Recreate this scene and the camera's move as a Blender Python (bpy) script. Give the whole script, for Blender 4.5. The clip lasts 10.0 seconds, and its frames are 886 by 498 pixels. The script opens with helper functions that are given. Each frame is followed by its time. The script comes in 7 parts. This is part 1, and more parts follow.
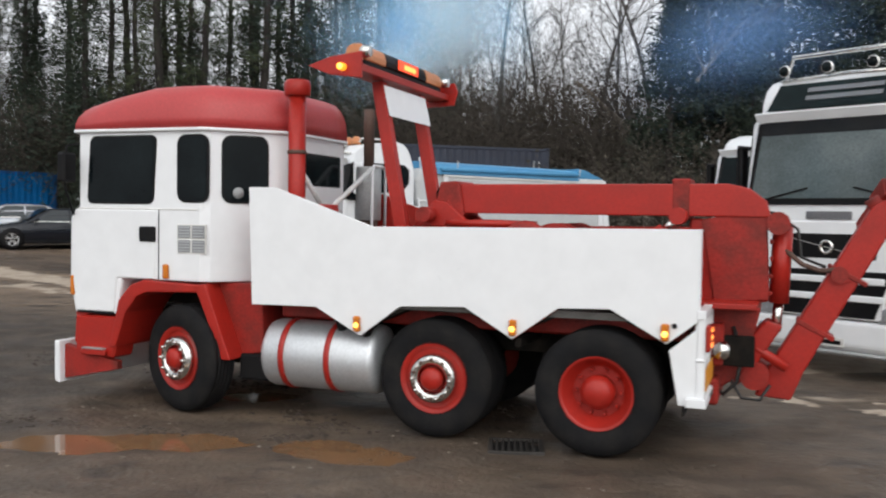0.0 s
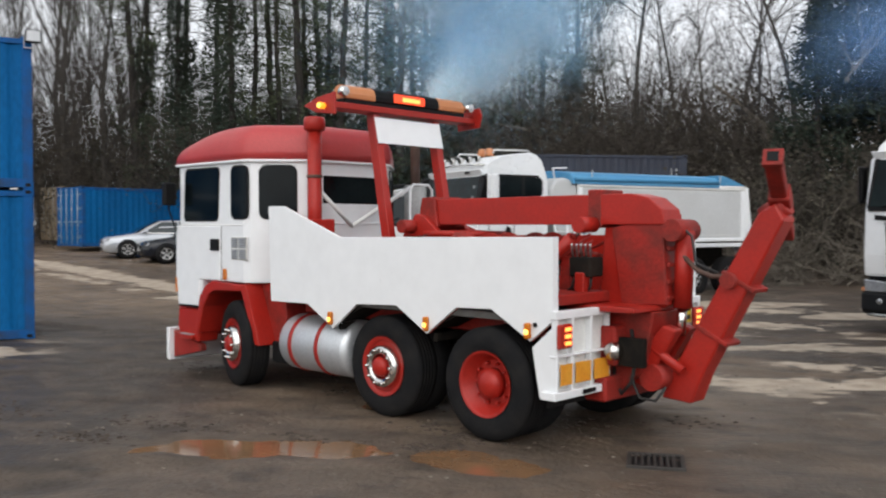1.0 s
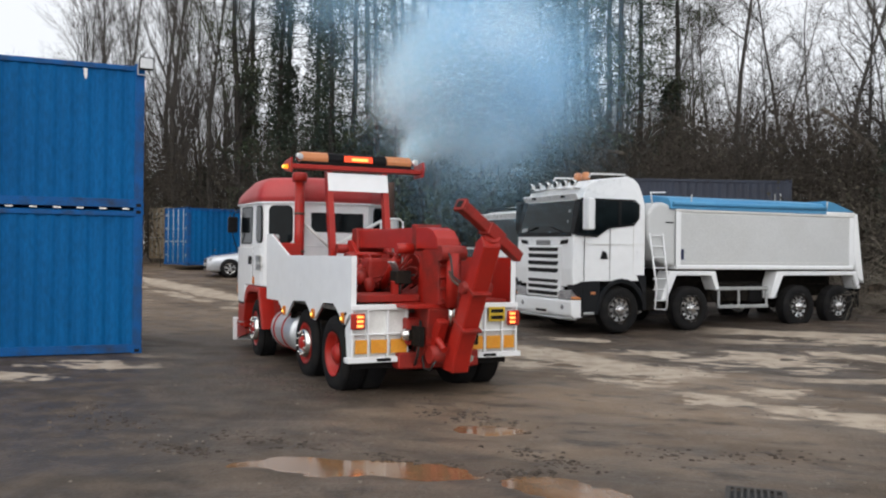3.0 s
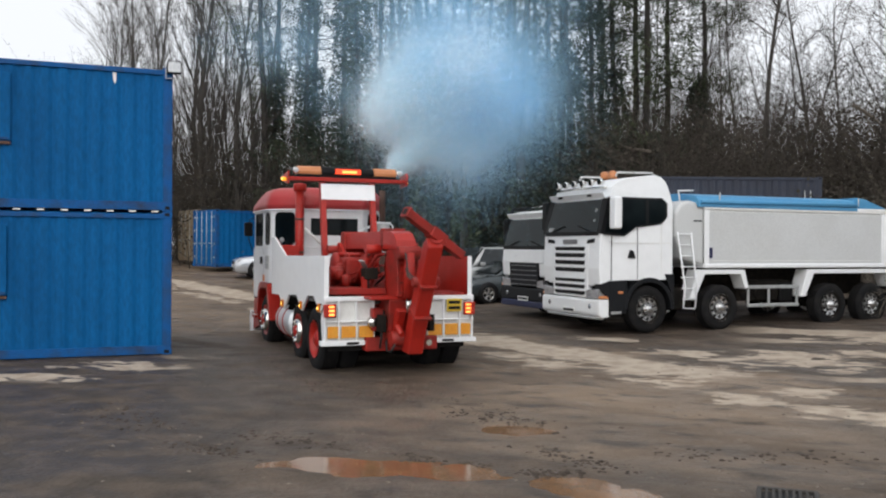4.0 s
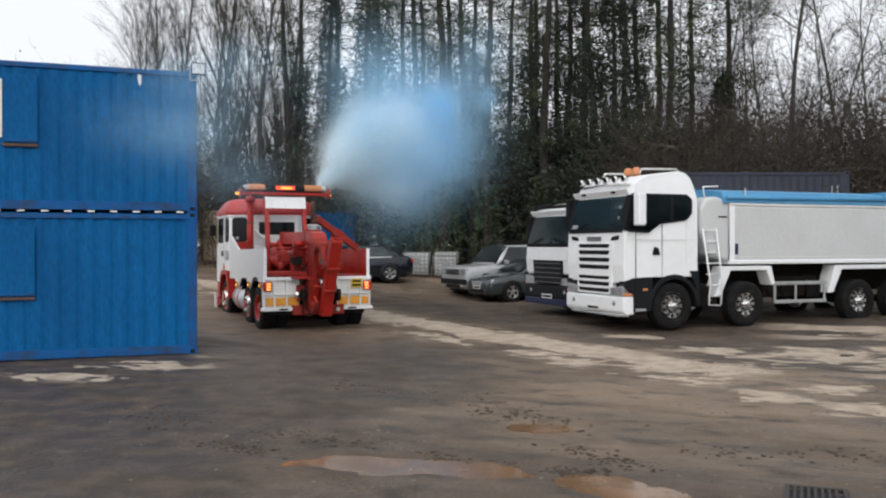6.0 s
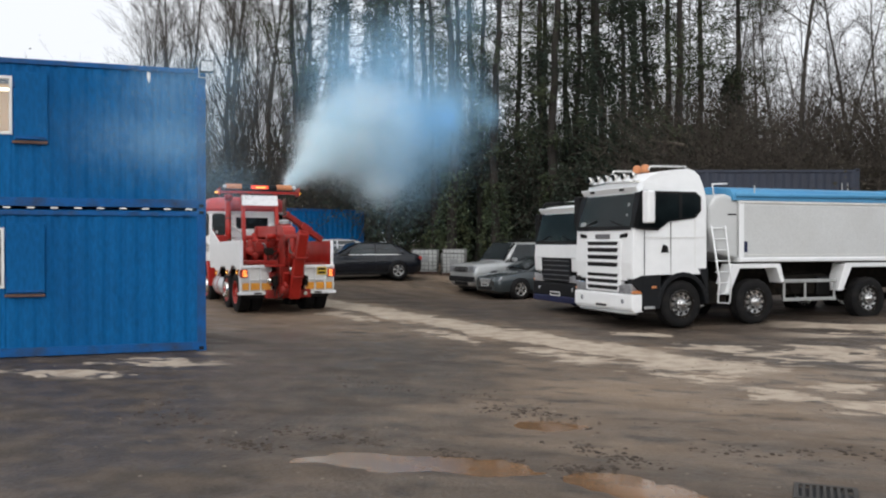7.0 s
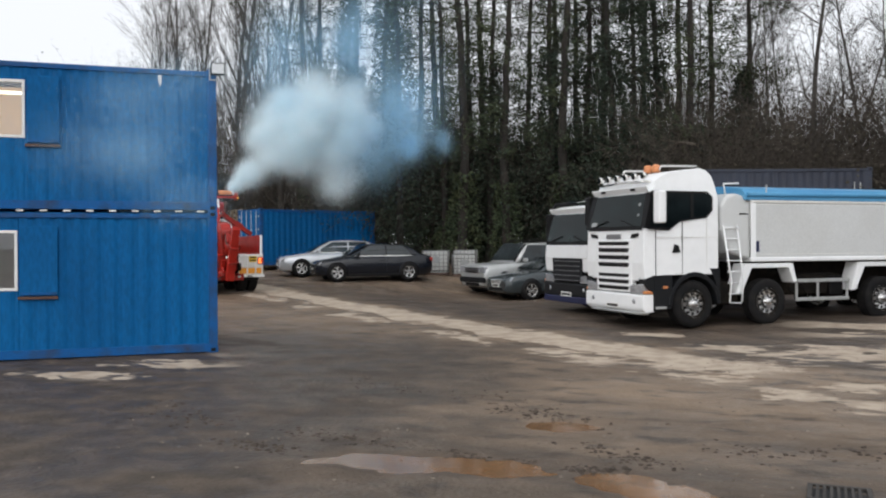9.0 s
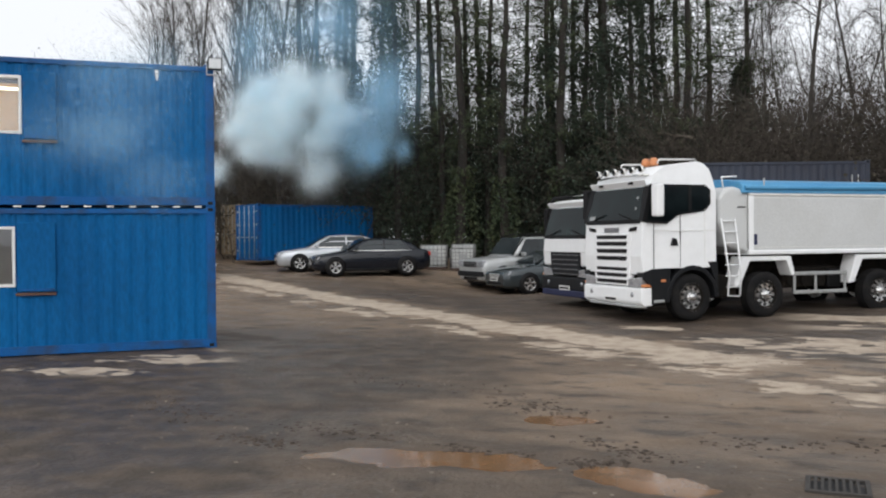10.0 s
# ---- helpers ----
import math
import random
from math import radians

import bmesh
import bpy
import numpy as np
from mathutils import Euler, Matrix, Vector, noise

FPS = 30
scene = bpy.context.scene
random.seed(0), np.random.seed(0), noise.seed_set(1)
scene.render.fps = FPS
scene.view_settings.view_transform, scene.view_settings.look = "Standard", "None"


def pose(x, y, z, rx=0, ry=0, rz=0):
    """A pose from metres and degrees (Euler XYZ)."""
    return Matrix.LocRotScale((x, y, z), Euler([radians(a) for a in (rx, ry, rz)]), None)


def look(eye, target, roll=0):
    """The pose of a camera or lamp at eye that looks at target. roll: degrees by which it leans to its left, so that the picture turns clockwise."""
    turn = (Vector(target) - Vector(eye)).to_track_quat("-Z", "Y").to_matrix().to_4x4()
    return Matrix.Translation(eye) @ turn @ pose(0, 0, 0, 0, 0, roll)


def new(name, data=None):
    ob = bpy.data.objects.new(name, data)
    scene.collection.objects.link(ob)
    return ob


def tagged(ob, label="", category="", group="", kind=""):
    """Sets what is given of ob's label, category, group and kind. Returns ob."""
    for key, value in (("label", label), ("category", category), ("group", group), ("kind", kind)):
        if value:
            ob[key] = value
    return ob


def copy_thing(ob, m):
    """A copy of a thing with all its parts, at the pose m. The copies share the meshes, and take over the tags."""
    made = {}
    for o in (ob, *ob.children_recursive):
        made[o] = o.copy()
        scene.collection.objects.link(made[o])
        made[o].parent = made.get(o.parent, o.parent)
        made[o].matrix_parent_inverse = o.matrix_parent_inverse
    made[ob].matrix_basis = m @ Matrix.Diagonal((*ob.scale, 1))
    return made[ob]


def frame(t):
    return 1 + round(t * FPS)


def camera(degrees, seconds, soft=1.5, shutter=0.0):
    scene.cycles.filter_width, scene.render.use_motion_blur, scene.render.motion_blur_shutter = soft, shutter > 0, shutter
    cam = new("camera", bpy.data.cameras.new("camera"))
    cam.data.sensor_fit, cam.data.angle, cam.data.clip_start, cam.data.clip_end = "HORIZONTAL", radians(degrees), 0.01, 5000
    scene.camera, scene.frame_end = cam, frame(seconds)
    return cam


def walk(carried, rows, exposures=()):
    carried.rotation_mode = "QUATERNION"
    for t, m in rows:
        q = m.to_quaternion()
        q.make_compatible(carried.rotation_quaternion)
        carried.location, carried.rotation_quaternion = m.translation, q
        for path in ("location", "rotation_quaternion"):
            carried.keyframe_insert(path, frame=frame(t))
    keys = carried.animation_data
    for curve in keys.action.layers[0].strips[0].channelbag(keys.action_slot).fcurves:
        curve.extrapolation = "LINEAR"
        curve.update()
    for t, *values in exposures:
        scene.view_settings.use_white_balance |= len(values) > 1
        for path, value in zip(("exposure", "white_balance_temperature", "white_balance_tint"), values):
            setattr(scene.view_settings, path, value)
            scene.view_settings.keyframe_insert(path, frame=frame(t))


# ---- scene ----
# ---- camera and its walk ----
cam = camera(52.36, 10.0, soft=2.1, shutter=0.4)
EYE = (0.0, 0.0, 2.0)
PAN = [(0.0, -2.18, -0.88, 0.0), (0.5, -1.69, -0.64, 3.91), (1.0, -1.55, -0.04, 8.49), (1.5, -0.49, -0.63, 11.91), (2.0, -0.26, -0.76, 13.28),
       (2.5, -0.16, -0.78, 13.75), (4.0, -0.12, -0.37, 16.16), (4.5, -0.11, -0.08, 16.51), (5.0, -0.11, -0.14, 16.66), (5.5, -0.14, -0.03, 17.16),
       (7.0, -0.40, 0.01, 18.17), (7.5, -0.14, -0.10, 18.30), (8.0, -0.20, -0.02, 18.57), (8.5, -0.31, 0.11, 18.68), (9.0, -0.34, 0.26, 18.85),
       (9.5, -0.38, 0.34, 18.93), (10.0, -0.70, 0.50, 18.73)]
walk(cam, [(t, pose(*EYE, 90 + p, r, y)) for t, p, r, y in PAN])

# ---- world and light: an overcast winter sky ----
world = bpy.data.worlds.new("overcast_sky")
scene.world = world
world.use_nodes = True
wn, wl = world.node_tree.nodes, world.node_tree.links
wn.clear()
sky = wn.new("ShaderNodeTexSky")
sky.sky_type, sky.sun_disc = "NISHITA", False
sky.sun_elevation, sky.sun_rotation = radians(38), radians(150)
sky.air_density, sky.dust_density, sky.ozone_density = 1.0, 6.0, 1.0
grey = wn.new("ShaderNodeHueSaturation")
grey.inputs["Saturation"].default_value = 0.12
veil = wn.new("ShaderNodeMix")
veil.data_type = "RGBA"
veil.inputs["Factor"].default_value = 0.72
veil.inputs["B"].default_value = (8.4, 8.7, 9.2, 1)
back = wn.new("ShaderNodeBackground")
back.inputs["Strength"].default_value = 0.135
out = wn.new("ShaderNodeOutputWorld")
wl.new(sky.outputs[0], grey.inputs["Color"])
wl.new(grey.outputs[0], veil.inputs["A"])
wl.new(veil.outputs["Result"], back.inputs["Color"])
wl.new(back.outputs[0], out.inputs[0])
sun = new("sun", bpy.data.lights.new("sun", "SUN"))
sun.data.energy, sun.data.angle, sun.data.color = 1.15, radians(75), (1.0, 0.97, 0.92)
sun.matrix_world = look((-6, -14, 14), (0, 6, 0))


# ---- materials ----
def mat(name, color, rough=0.5, metal=0.0, second=None, amount=0.35, scale=3.0, fine=40.0, bump=0.0, bump_scale=60.0, coat=0.0, glow=None, power=0.0, spec=0.5, stretch=(1, 1, 1), island=0.0):
    """A surface with variation at two scales: broad stains towards the second colour, fine grain, and relief."""
    m = bpy.data.materials.new(name)
    m.use_nodes = True
    n, l = m.node_tree.nodes, m.node_tree.links
    b = n["Principled BSDF"]
    second = second or tuple(c * 0.7 for c in color)
    co, mp = n.new("ShaderNodeTexCoord"), n.new("ShaderNodeMapping")
    mp.inputs["Scale"].default_value = stretch
    l.new(co.outputs["Object"], mp.inputs[0])
    big, small = n.new("ShaderNodeTexNoise"), n.new("ShaderNodeTexNoise")
    big.inputs["Scale"].default_value, big.inputs["Detail"].default_value = scale, 6
    small.inputs["Scale"].default_value, small.inputs["Detail"].default_value = fine, 3
    l.new(mp.outputs[0], big.inputs["Vector"])
    l.new(mp.outputs[0], small.inputs["Vector"])
    ramp = n.new("ShaderNodeMapRange")
    ramp.inputs["From Min"].default_value, ramp.inputs["From Max"].default_value = 0.4, 0.75
    ramp.inputs["To Max"].default_value = amount
    l.new(big.outputs["Fac"], ramp.inputs["Value"])
    mix = n.new("ShaderNodeMix")
    mix.data_type = "RGBA"
    mix.inputs["A"].default_value, mix.inputs["B"].default_value = (*color, 1), (*second, 1)
    l.new(ramp.outputs[0], mix.inputs["Factor"])
    grain = n.new("ShaderNodeMapRange")
    grain.inputs["To Min"].default_value, grain.inputs["To Max"].default_value = 1 - amount * 0.5, 1 + amount * 0.5
    l.new(small.outputs["Fac"], grain.inputs["Value"])
    hsv = n.new("ShaderNodeHueSaturation")
    l.new(mix.outputs["Result"], hsv.inputs["Color"])
    last = grain.outputs[0]
    if island:
        geo, isl, mul = n.new("ShaderNodeNewGeometry"), n.new("ShaderNodeMapRange"), n.new("ShaderNodeMath")
        isl.inputs["To Min"].default_value, isl.inputs["To Max"].default_value = 1 - island, 1 + island
        l.new(geo.outputs["Random Per Island"], isl.inputs["Value"])
        mul.operation = "MULTIPLY"
        l.new(last, mul.inputs[0])
        l.new(isl.outputs[0], mul.inputs[1])
        last = mul.outputs[0]
    l.new(last, hsv.inputs["Value"])
    l.new(hsv.outputs[0], b.inputs["Base Color"])
    rr = n.new("ShaderNodeMapRange")
    rr.inputs["To Min"].default_value, rr.inputs["To Max"].default_value = max(0.02, rough - 0.08), min(1, rough + 0.12)
    l.new(big.outputs["Fac"], rr.inputs["Value"])
    l.new(rr.outputs[0], b.inputs["Roughness"])
    b.inputs["Metallic"].default_value, b.inputs["Coat Weight"].default_value = metal, coat
    b.inputs["Specular IOR Level"].default_value = spec
    if bump:
        bn, bt = n.new("ShaderNodeBump"), n.new("ShaderNodeTexNoise")
        bt.inputs["Scale"].default_value, bt.inputs["Detail"].default_value = bump_scale, 5
        l.new(mp.outputs[0], bt.inputs["Vector"])
        bn.inputs["Strength"].default_value, bn.inputs["Distance"].default_value = bump, 0.02
        l.new(bt.outputs["Fac"], bn.inputs["Height"])
        l.new(bn.outputs[0], b.inputs["Normal"])
    if glow:
        b.inputs["Emission Color"].default_value, b.inputs["Emission Strength"].default_value = (*glow, 1), power
    return m


RED = mat("red_paint", (0.37, 0.018, 0.011), 0.36, spec=0.35, second=(0.22, 0.018, 0.013), amount=0.5, scale=2.5, bump=0.06, bump_scale=25)
RED_WORN = mat("worn_red_paint", (0.30, 0.019, 0.013), 0.5, spec=0.3, second=(0.10, 0.022, 0.016), amount=0.8, scale=4, bump=0.15, bump_scale=30)
RED_ROOF = mat("faded_red_roof", (0.44, 0.045, 0.045), 0.38, second=(0.34, 0.035, 0.035), amount=0.4, scale=2)
WHITE = mat("white_paint", (0.80, 0.81, 0.82), 0.3, second=(0.74, 0.74, 0.73), amount=0.12, scale=1.2, fine=6, coat=0.2)
WHITE_DIRTY = mat("white_paint_grimy", (0.74, 0.74, 0.72), 0.4, second=(0.5, 0.48, 0.44), amount=0.45, scale=2.2)
CREAM = mat("dull_white_body_paint", (0.55, 0.56, 0.56), 0.4, second=(0.47, 0.47, 0.455), amount=0.4, scale=1.2)
BLACK = mat("black_plastic", (0.006, 0.006, 0.007), 0.5, second=(0.016, 0.015, 0.014), amount=0.5, spec=0.15)
CHASSIS = mat("grimy_chassis", (0.010, 0.009, 0.008), 0.8, spec=0.1, second=(0.035, 0.027, 0.021), amount=0.6, scale=6, bump=0.2)
RUBBER = mat("tyre_rubber", (0.009, 0.009, 0.010), 0.8, spec=0.15, second=(0.030, 0.027, 0.024), amount=0.5, scale=5, bump=0.2, bump_scale=80)
GLASS = mat("dark_window_glass", (0.003, 0.005, 0.006), 0.05, second=(0.012, 0.018, 0.020), amount=0.8, scale=1.5, spec=0.13)
CHROME = mat("chrome", (0.72, 0.71, 0.68), 0.12, 1.0, second=(0.4, 0.38, 0.35), amount=0.5, scale=9)
STEEL = mat("brushed_steel", (0.55, 0.56, 0.58), 0.38, 1.0, second=(0.4, 0.4, 0.41), amount=0.4, scale=4, stretch=(1, 6, 6))
ALUMINIUM = mat("aluminium_tank", (0.62, 0.64, 0.66), 0.42, 0.7, second=(0.45, 0.46, 0.47), amount=0.4, scale=3)
RUST = mat("brown_rust", (0.10, 0.055, 0.04), 0.7, second=(0.06, 0.04, 0.035), amount=0.6, scale=8, bump=0.3)
GALV = mat("galvanised_steel", (0.42, 0.43, 0.43), 0.5, 0.5, second=(0.3, 0.3, 0.29), amount=0.5, scale=7)
BLUE = mat("blue_container_paint", (0.001, 0.096, 0.272), 0.6, second=(0.002, 0.066, 0.195), amount=0.75, scale=0.7, fine=20, bump=0.1, bump_scale=18, stretch=(1, 1, 0.35), spec=0.12)
BLUE_DARK = mat("blue_rail_paint", (0.002, 0.080, 0.26), 0.55, spec=0.2, second=(0.03, 0.035, 0.05), amount=0.8, scale=3, bump=0.1)
NAVY = mat("navy_container_paint", (0.024, 0.031, 0.052), 0.6, second=(0.02, 0.02, 0.028), amount=0.6, scale=1.2)
TAN = mat("tan_container_paint", (0.30, 0.235, 0.15), 0.6, second=(0.2, 0.13, 0.08), amount=0.6, scale=1.5)
AMBER = mat("amber_lens", (0.55, 0.16, 0.01), 0.25, amount=0.2)
AMBER_DULL = mat("faded_amber_lens", (0.55, 0.21, 0.08), 0.35, amount=0.3, scale=6)
AMBER_LIT = mat("lit_amber_lamp", (0.7, 0.25, 0.02), 0.3, glow=(1.0, 0.36, 0.02), power=1.3)
AMBER_CORE = mat("lit_amber_bulb", (0.9, 0.5, 0.1), 0.3, glow=(1.0, 0.58, 0.10), power=2.6)
RED_LENS = mat("red_lens", (0.35, 0.02, 0.01), 0.25, amount=0.2)
RED_LIT = mat("lit_red_lamp", (0.6, 0.03, 0.01), 0.3, glow=(1.0, 0.09, 0.02), power=1.0)
ORANGE_CORE = mat("lit_orange_bulb", (0.9, 0.3, 0.1), 0.3, glow=(1.0, 0.28, 0.05), power=2.4)
REFLECT = mat("amber_reflector_plate", (0.68, 0.27, 0.02), 0.4, second=(0.75, 0.4, 0.05), amount=0.5, scale=8)
PLATE = mat("yellow_plate", (0.62, 0.42, 0.02), 0.4, amount=0.2)
CLEAR = mat("clear_lamp_lens", (0.55, 0.56, 0.57), 0.12, 0.3, amount=0.4, scale=30)
GREYBOARD = mat("grey_grille", (0.30, 0.31, 0.31), 0.5, amount=0.4)
PLANK = mat("weathered_deck", (0.08, 0.075, 0.07), 0.8, second=(0.05, 0.045, 0.04), amount=0.6, scale=6, bump=0.3)
HOSE = mat("black_hose", (0.02, 0.02, 0.02), 0.5)


# ---- mesh helpers ----
def finish(bm, bevel=0.0, segments=1):
    if bevel:
        bmesh.ops.bevel(bm, geom=[e for e in bm.edges if len(e.link_faces) == 2 and e.calc_face_angle(0) > 0.5], offset=bevel, segments=segments, affect="EDGES", profile=0.6, clamp_overlap=True)
    return bm


def box(x0, x1, y0, y1, z0, z1, bevel=0.0, segments=1, bm=None):
    b = bmesh.new()
    v = [b.verts.new((x, y, z)) for x in (x0, x1) for y in (y0, y1) for z in (z0, z1)]
    for f in ((0, 1, 3, 2), (4, 6, 7, 5), (0, 4, 5, 1), (2, 3, 7, 6), (0, 2, 6, 4), (1, 5, 7, 3)):
        b.faces.new([v[i] for i in f])
    bmesh.ops.recalc_face_normals(b, faces=b.faces[:])
    finish(b, bevel, segments)
    return join(bm, b)


def join(bm, b):
    """Adds b's mesh to bm, if there is one."""
    if bm is None:
        return b
    me = bpy.data.meshes.new("joined")
    b.to_mesh(me)
    b.free()
    bm.from_mesh(me)
    bpy.data.meshes.remove(me)
    return bm


def prism(profile, lo, hi, axis="y", bevel=0.0, segments=1, bm=None, taper=None):
    """A flat outline, pushed from lo to hi along an axis. y: points are (x, z); x: (y, z); z: (x, y). taper: the outline at hi."""
    put = {"y": lambda a, c, h: (a, h, c), "x": lambda a, c, h: (h, a, c), "z": lambda a, c, h: (a, c, h)}[axis]
    b = bmesh.new()
    one = [b.verts.new(put(a, c, lo)) for a, c in profile]
    two = [b.verts.new(put(a, c, hi)) for a, c in (taper or profile)]
    b.faces.new(one)
    b.faces.new(two[::-1])
    for i in range(len(profile)):
        j = (i + 1) % len(profile)
        b.faces.new((one[j], one[i], two[i], two[j]))
    bmesh.ops.recalc_face_normals(b, faces=b.faces[:])
    finish(b, bevel, segments)
    return join(bm, b)


def tube(points, r, sides=8, bm=None, r_end=None):
    """A round bar along a line of points."""
    b = bmesh.new()
    pts, rings = [Vector(p) for p in points], []
    for i, p in enumerate(pts):
        d = (pts[min(i + 1, len(pts) - 1)] - pts[max(i - 1, 0)]).normalized()
        a = d.orthogonal().normalized() if not rings else (axis - d * axis.dot(d)).normalized()
        axis = a
        c = d.cross(a)
        rr = r if r_end is None else r + (r_end - r) * i / (len(pts) - 1)
        rings.append([b.verts.new(p + (a * math.cos(k * math.tau / sides) + c * math.sin(k * math.tau / sides)) * rr) for k in range(sides)])
    for one, two in zip(rings, rings[1:]):
        for k in range(sides):
            b.faces.new((one[k], one[(k + 1) % sides], two[(k + 1) % sides], two[k])).smooth = True
    b.faces.new(rings[0][::-1])
    b.faces.new(rings[-1])
    bmesh.ops.recalc_face_normals(b, faces=b.faces[:])
    return join(bm, b)


def lathe(profile, sides=32, axis="y", centre=(0, 0, 0), bm=None, close=False):
    """Turns (radius, height) points about an axis through centre."""
    b = bmesh.new()
    rings = []
    for r, h in profile:
        ring = []
        for k in range(sides):
            a = k * math.tau / sides
            u, v = r * math.cos(a), r * math.sin(a)
            p = {"y": (u, h, v), "z": (u, v, h), "x": (h, u, v)}[axis]
            ring.append(b.verts.new(Vector(p) + Vector(centre)))
        rings.append(ring)
    for one, two in zip(rings, rings[1:]):
        for k in range(sides):
            b.faces.new((one[k], one[(k + 1) % sides], two[(k + 1) % sides], two[k])).smooth = True
    if not close:
        b.faces.new(rings[0])
        b.faces.new(rings[-1])
    bmesh.ops.recalc_face_normals(b, faces=b.faces[:])
    return join(bm, b)


def moved(bm, m):
    bmesh.ops.transform(bm, matrix=m, verts=bm.verts[:])
    return bm


def part(name, bm, material, parent, label=""):
    """One mesh object under a thing or a part; with no parent, a thing."""
    me = bpy.data.meshes.new(name)
    bm.to_mesh(me)
    bm.free()
    me.materials.append(material)
    ob = new(name, me)
    if parent:
        ob.parent = parent
    if label:
        ob["label"] = label
    return ob


def thing(name, m, label, category, group="", kind=""):
    ob = new(name)
    ob.empty_display_size = 0.3
    ob.matrix_basis = m
    return tagged(ob, label, category, group, kind)


def mesh_of(name, verts, faces, material, parent=None, label=""):
    me = bpy.data.meshes.new(name)
    me.from_pydata(verts, [], faces)
    me.materials.append(material)
    ob = new(name, me)
    if parent:
        ob.parent = parent
    if label:
        ob["label"] = label
    return ob


def rise(y):
    """The yard climbs gently beyond 18 m."""
    d = y - 18
    return 0.0225 * (d + math.sqrt(d * d + 16)) - 0.0225 * (-18 + math.sqrt(340))


def level(x, y):
    """The yard's height: its climb, but for a flatter bay where the cars park."""
    return rise(y) * (1 - 0.92 * math.exp(-((x + 8.0) / 4.2) ** 2 - ((y - 30.2) / 5.4) ** 2))


def on_ground(x, y, turn=0, lift=0.0):
    return pose(x, y, level(x, y) + lift, 0, 0, turn)


# ---- ground ----
PUDDLES = [(-2.75, 7.70, 1.15, 0.31, 5), (-0.80, 7.46, 0.64, 0.30, -22), (-1.95, 9.75, 0.38, 0.26, 0)]


# where the mud has worn off the pale concrete: middle and half-widths
SPOTS = [(1.5, 17.2, 1.0, 0.9), (-0.35, 17.2, 0.55, 0.4), (0.7, 12.4, 0.3, 0.4), (1.4, 11.8, 0.5, 0.42), (2.3, 11.8, 0.6, 0.4), (-9.95, 11.3, 0.7, 0.35), (-8.9, 11.2, 0.3, 0.2),
         (-9.1, 12.7, 0.8, 0.4), (-0.6, 15.0, 1.2, 0.75), (3.8, 20.1, 1.2, 0.5), (1.35, 13.4, 0.4, 0.45), (3.5, 18.0, 1.0, 0.5), (2.35, 15.9, 0.5, 0.3), (-1.9, 18.9, 0.5, 0.25), (4.2, 15.0, 0.9, 0.5), (3.4, 13.2, 0.6, 0.3)]


def dip(x, y):
    """How deep the puddle hollows are at a place, 0 to 1."""
    most = 0.0
    for cx, cy, a, b, turn in PUDDLES:
        c, s = math.cos(radians(turn)), math.sin(radians(turn))
        u, v = (x - cx) * c + (y - cy) * s, -(x - cx) * s + (y - cy) * c
        r = math.hypot(u / a, v / b) + 0.45 * noise.noise((x * 2.2, y * 4.0, 3.0)) + 0.2 * noise.noise((x * 7, y * 9, 8.0))
        most = max(most, 1.35 - r)
    return max(0.0, min(1.0, most))


def ground_height(x, y):
    near = max(0.0, 1 - max(0, y - 14) / 8)
    z = level(x, y)
    if -16 < x < 12 and 3 < y < 24:
        z += near * (0.016 * noise.noise((x * 0.7, y * 1.1, 0)) + 0.010 * noise.noise((x * 2.1, y * 3.4, 5)) + 0.006 * noise.noise((x * 6, y * 8, 9)))
        z -= 0.055 * dip(x, y)
    return z


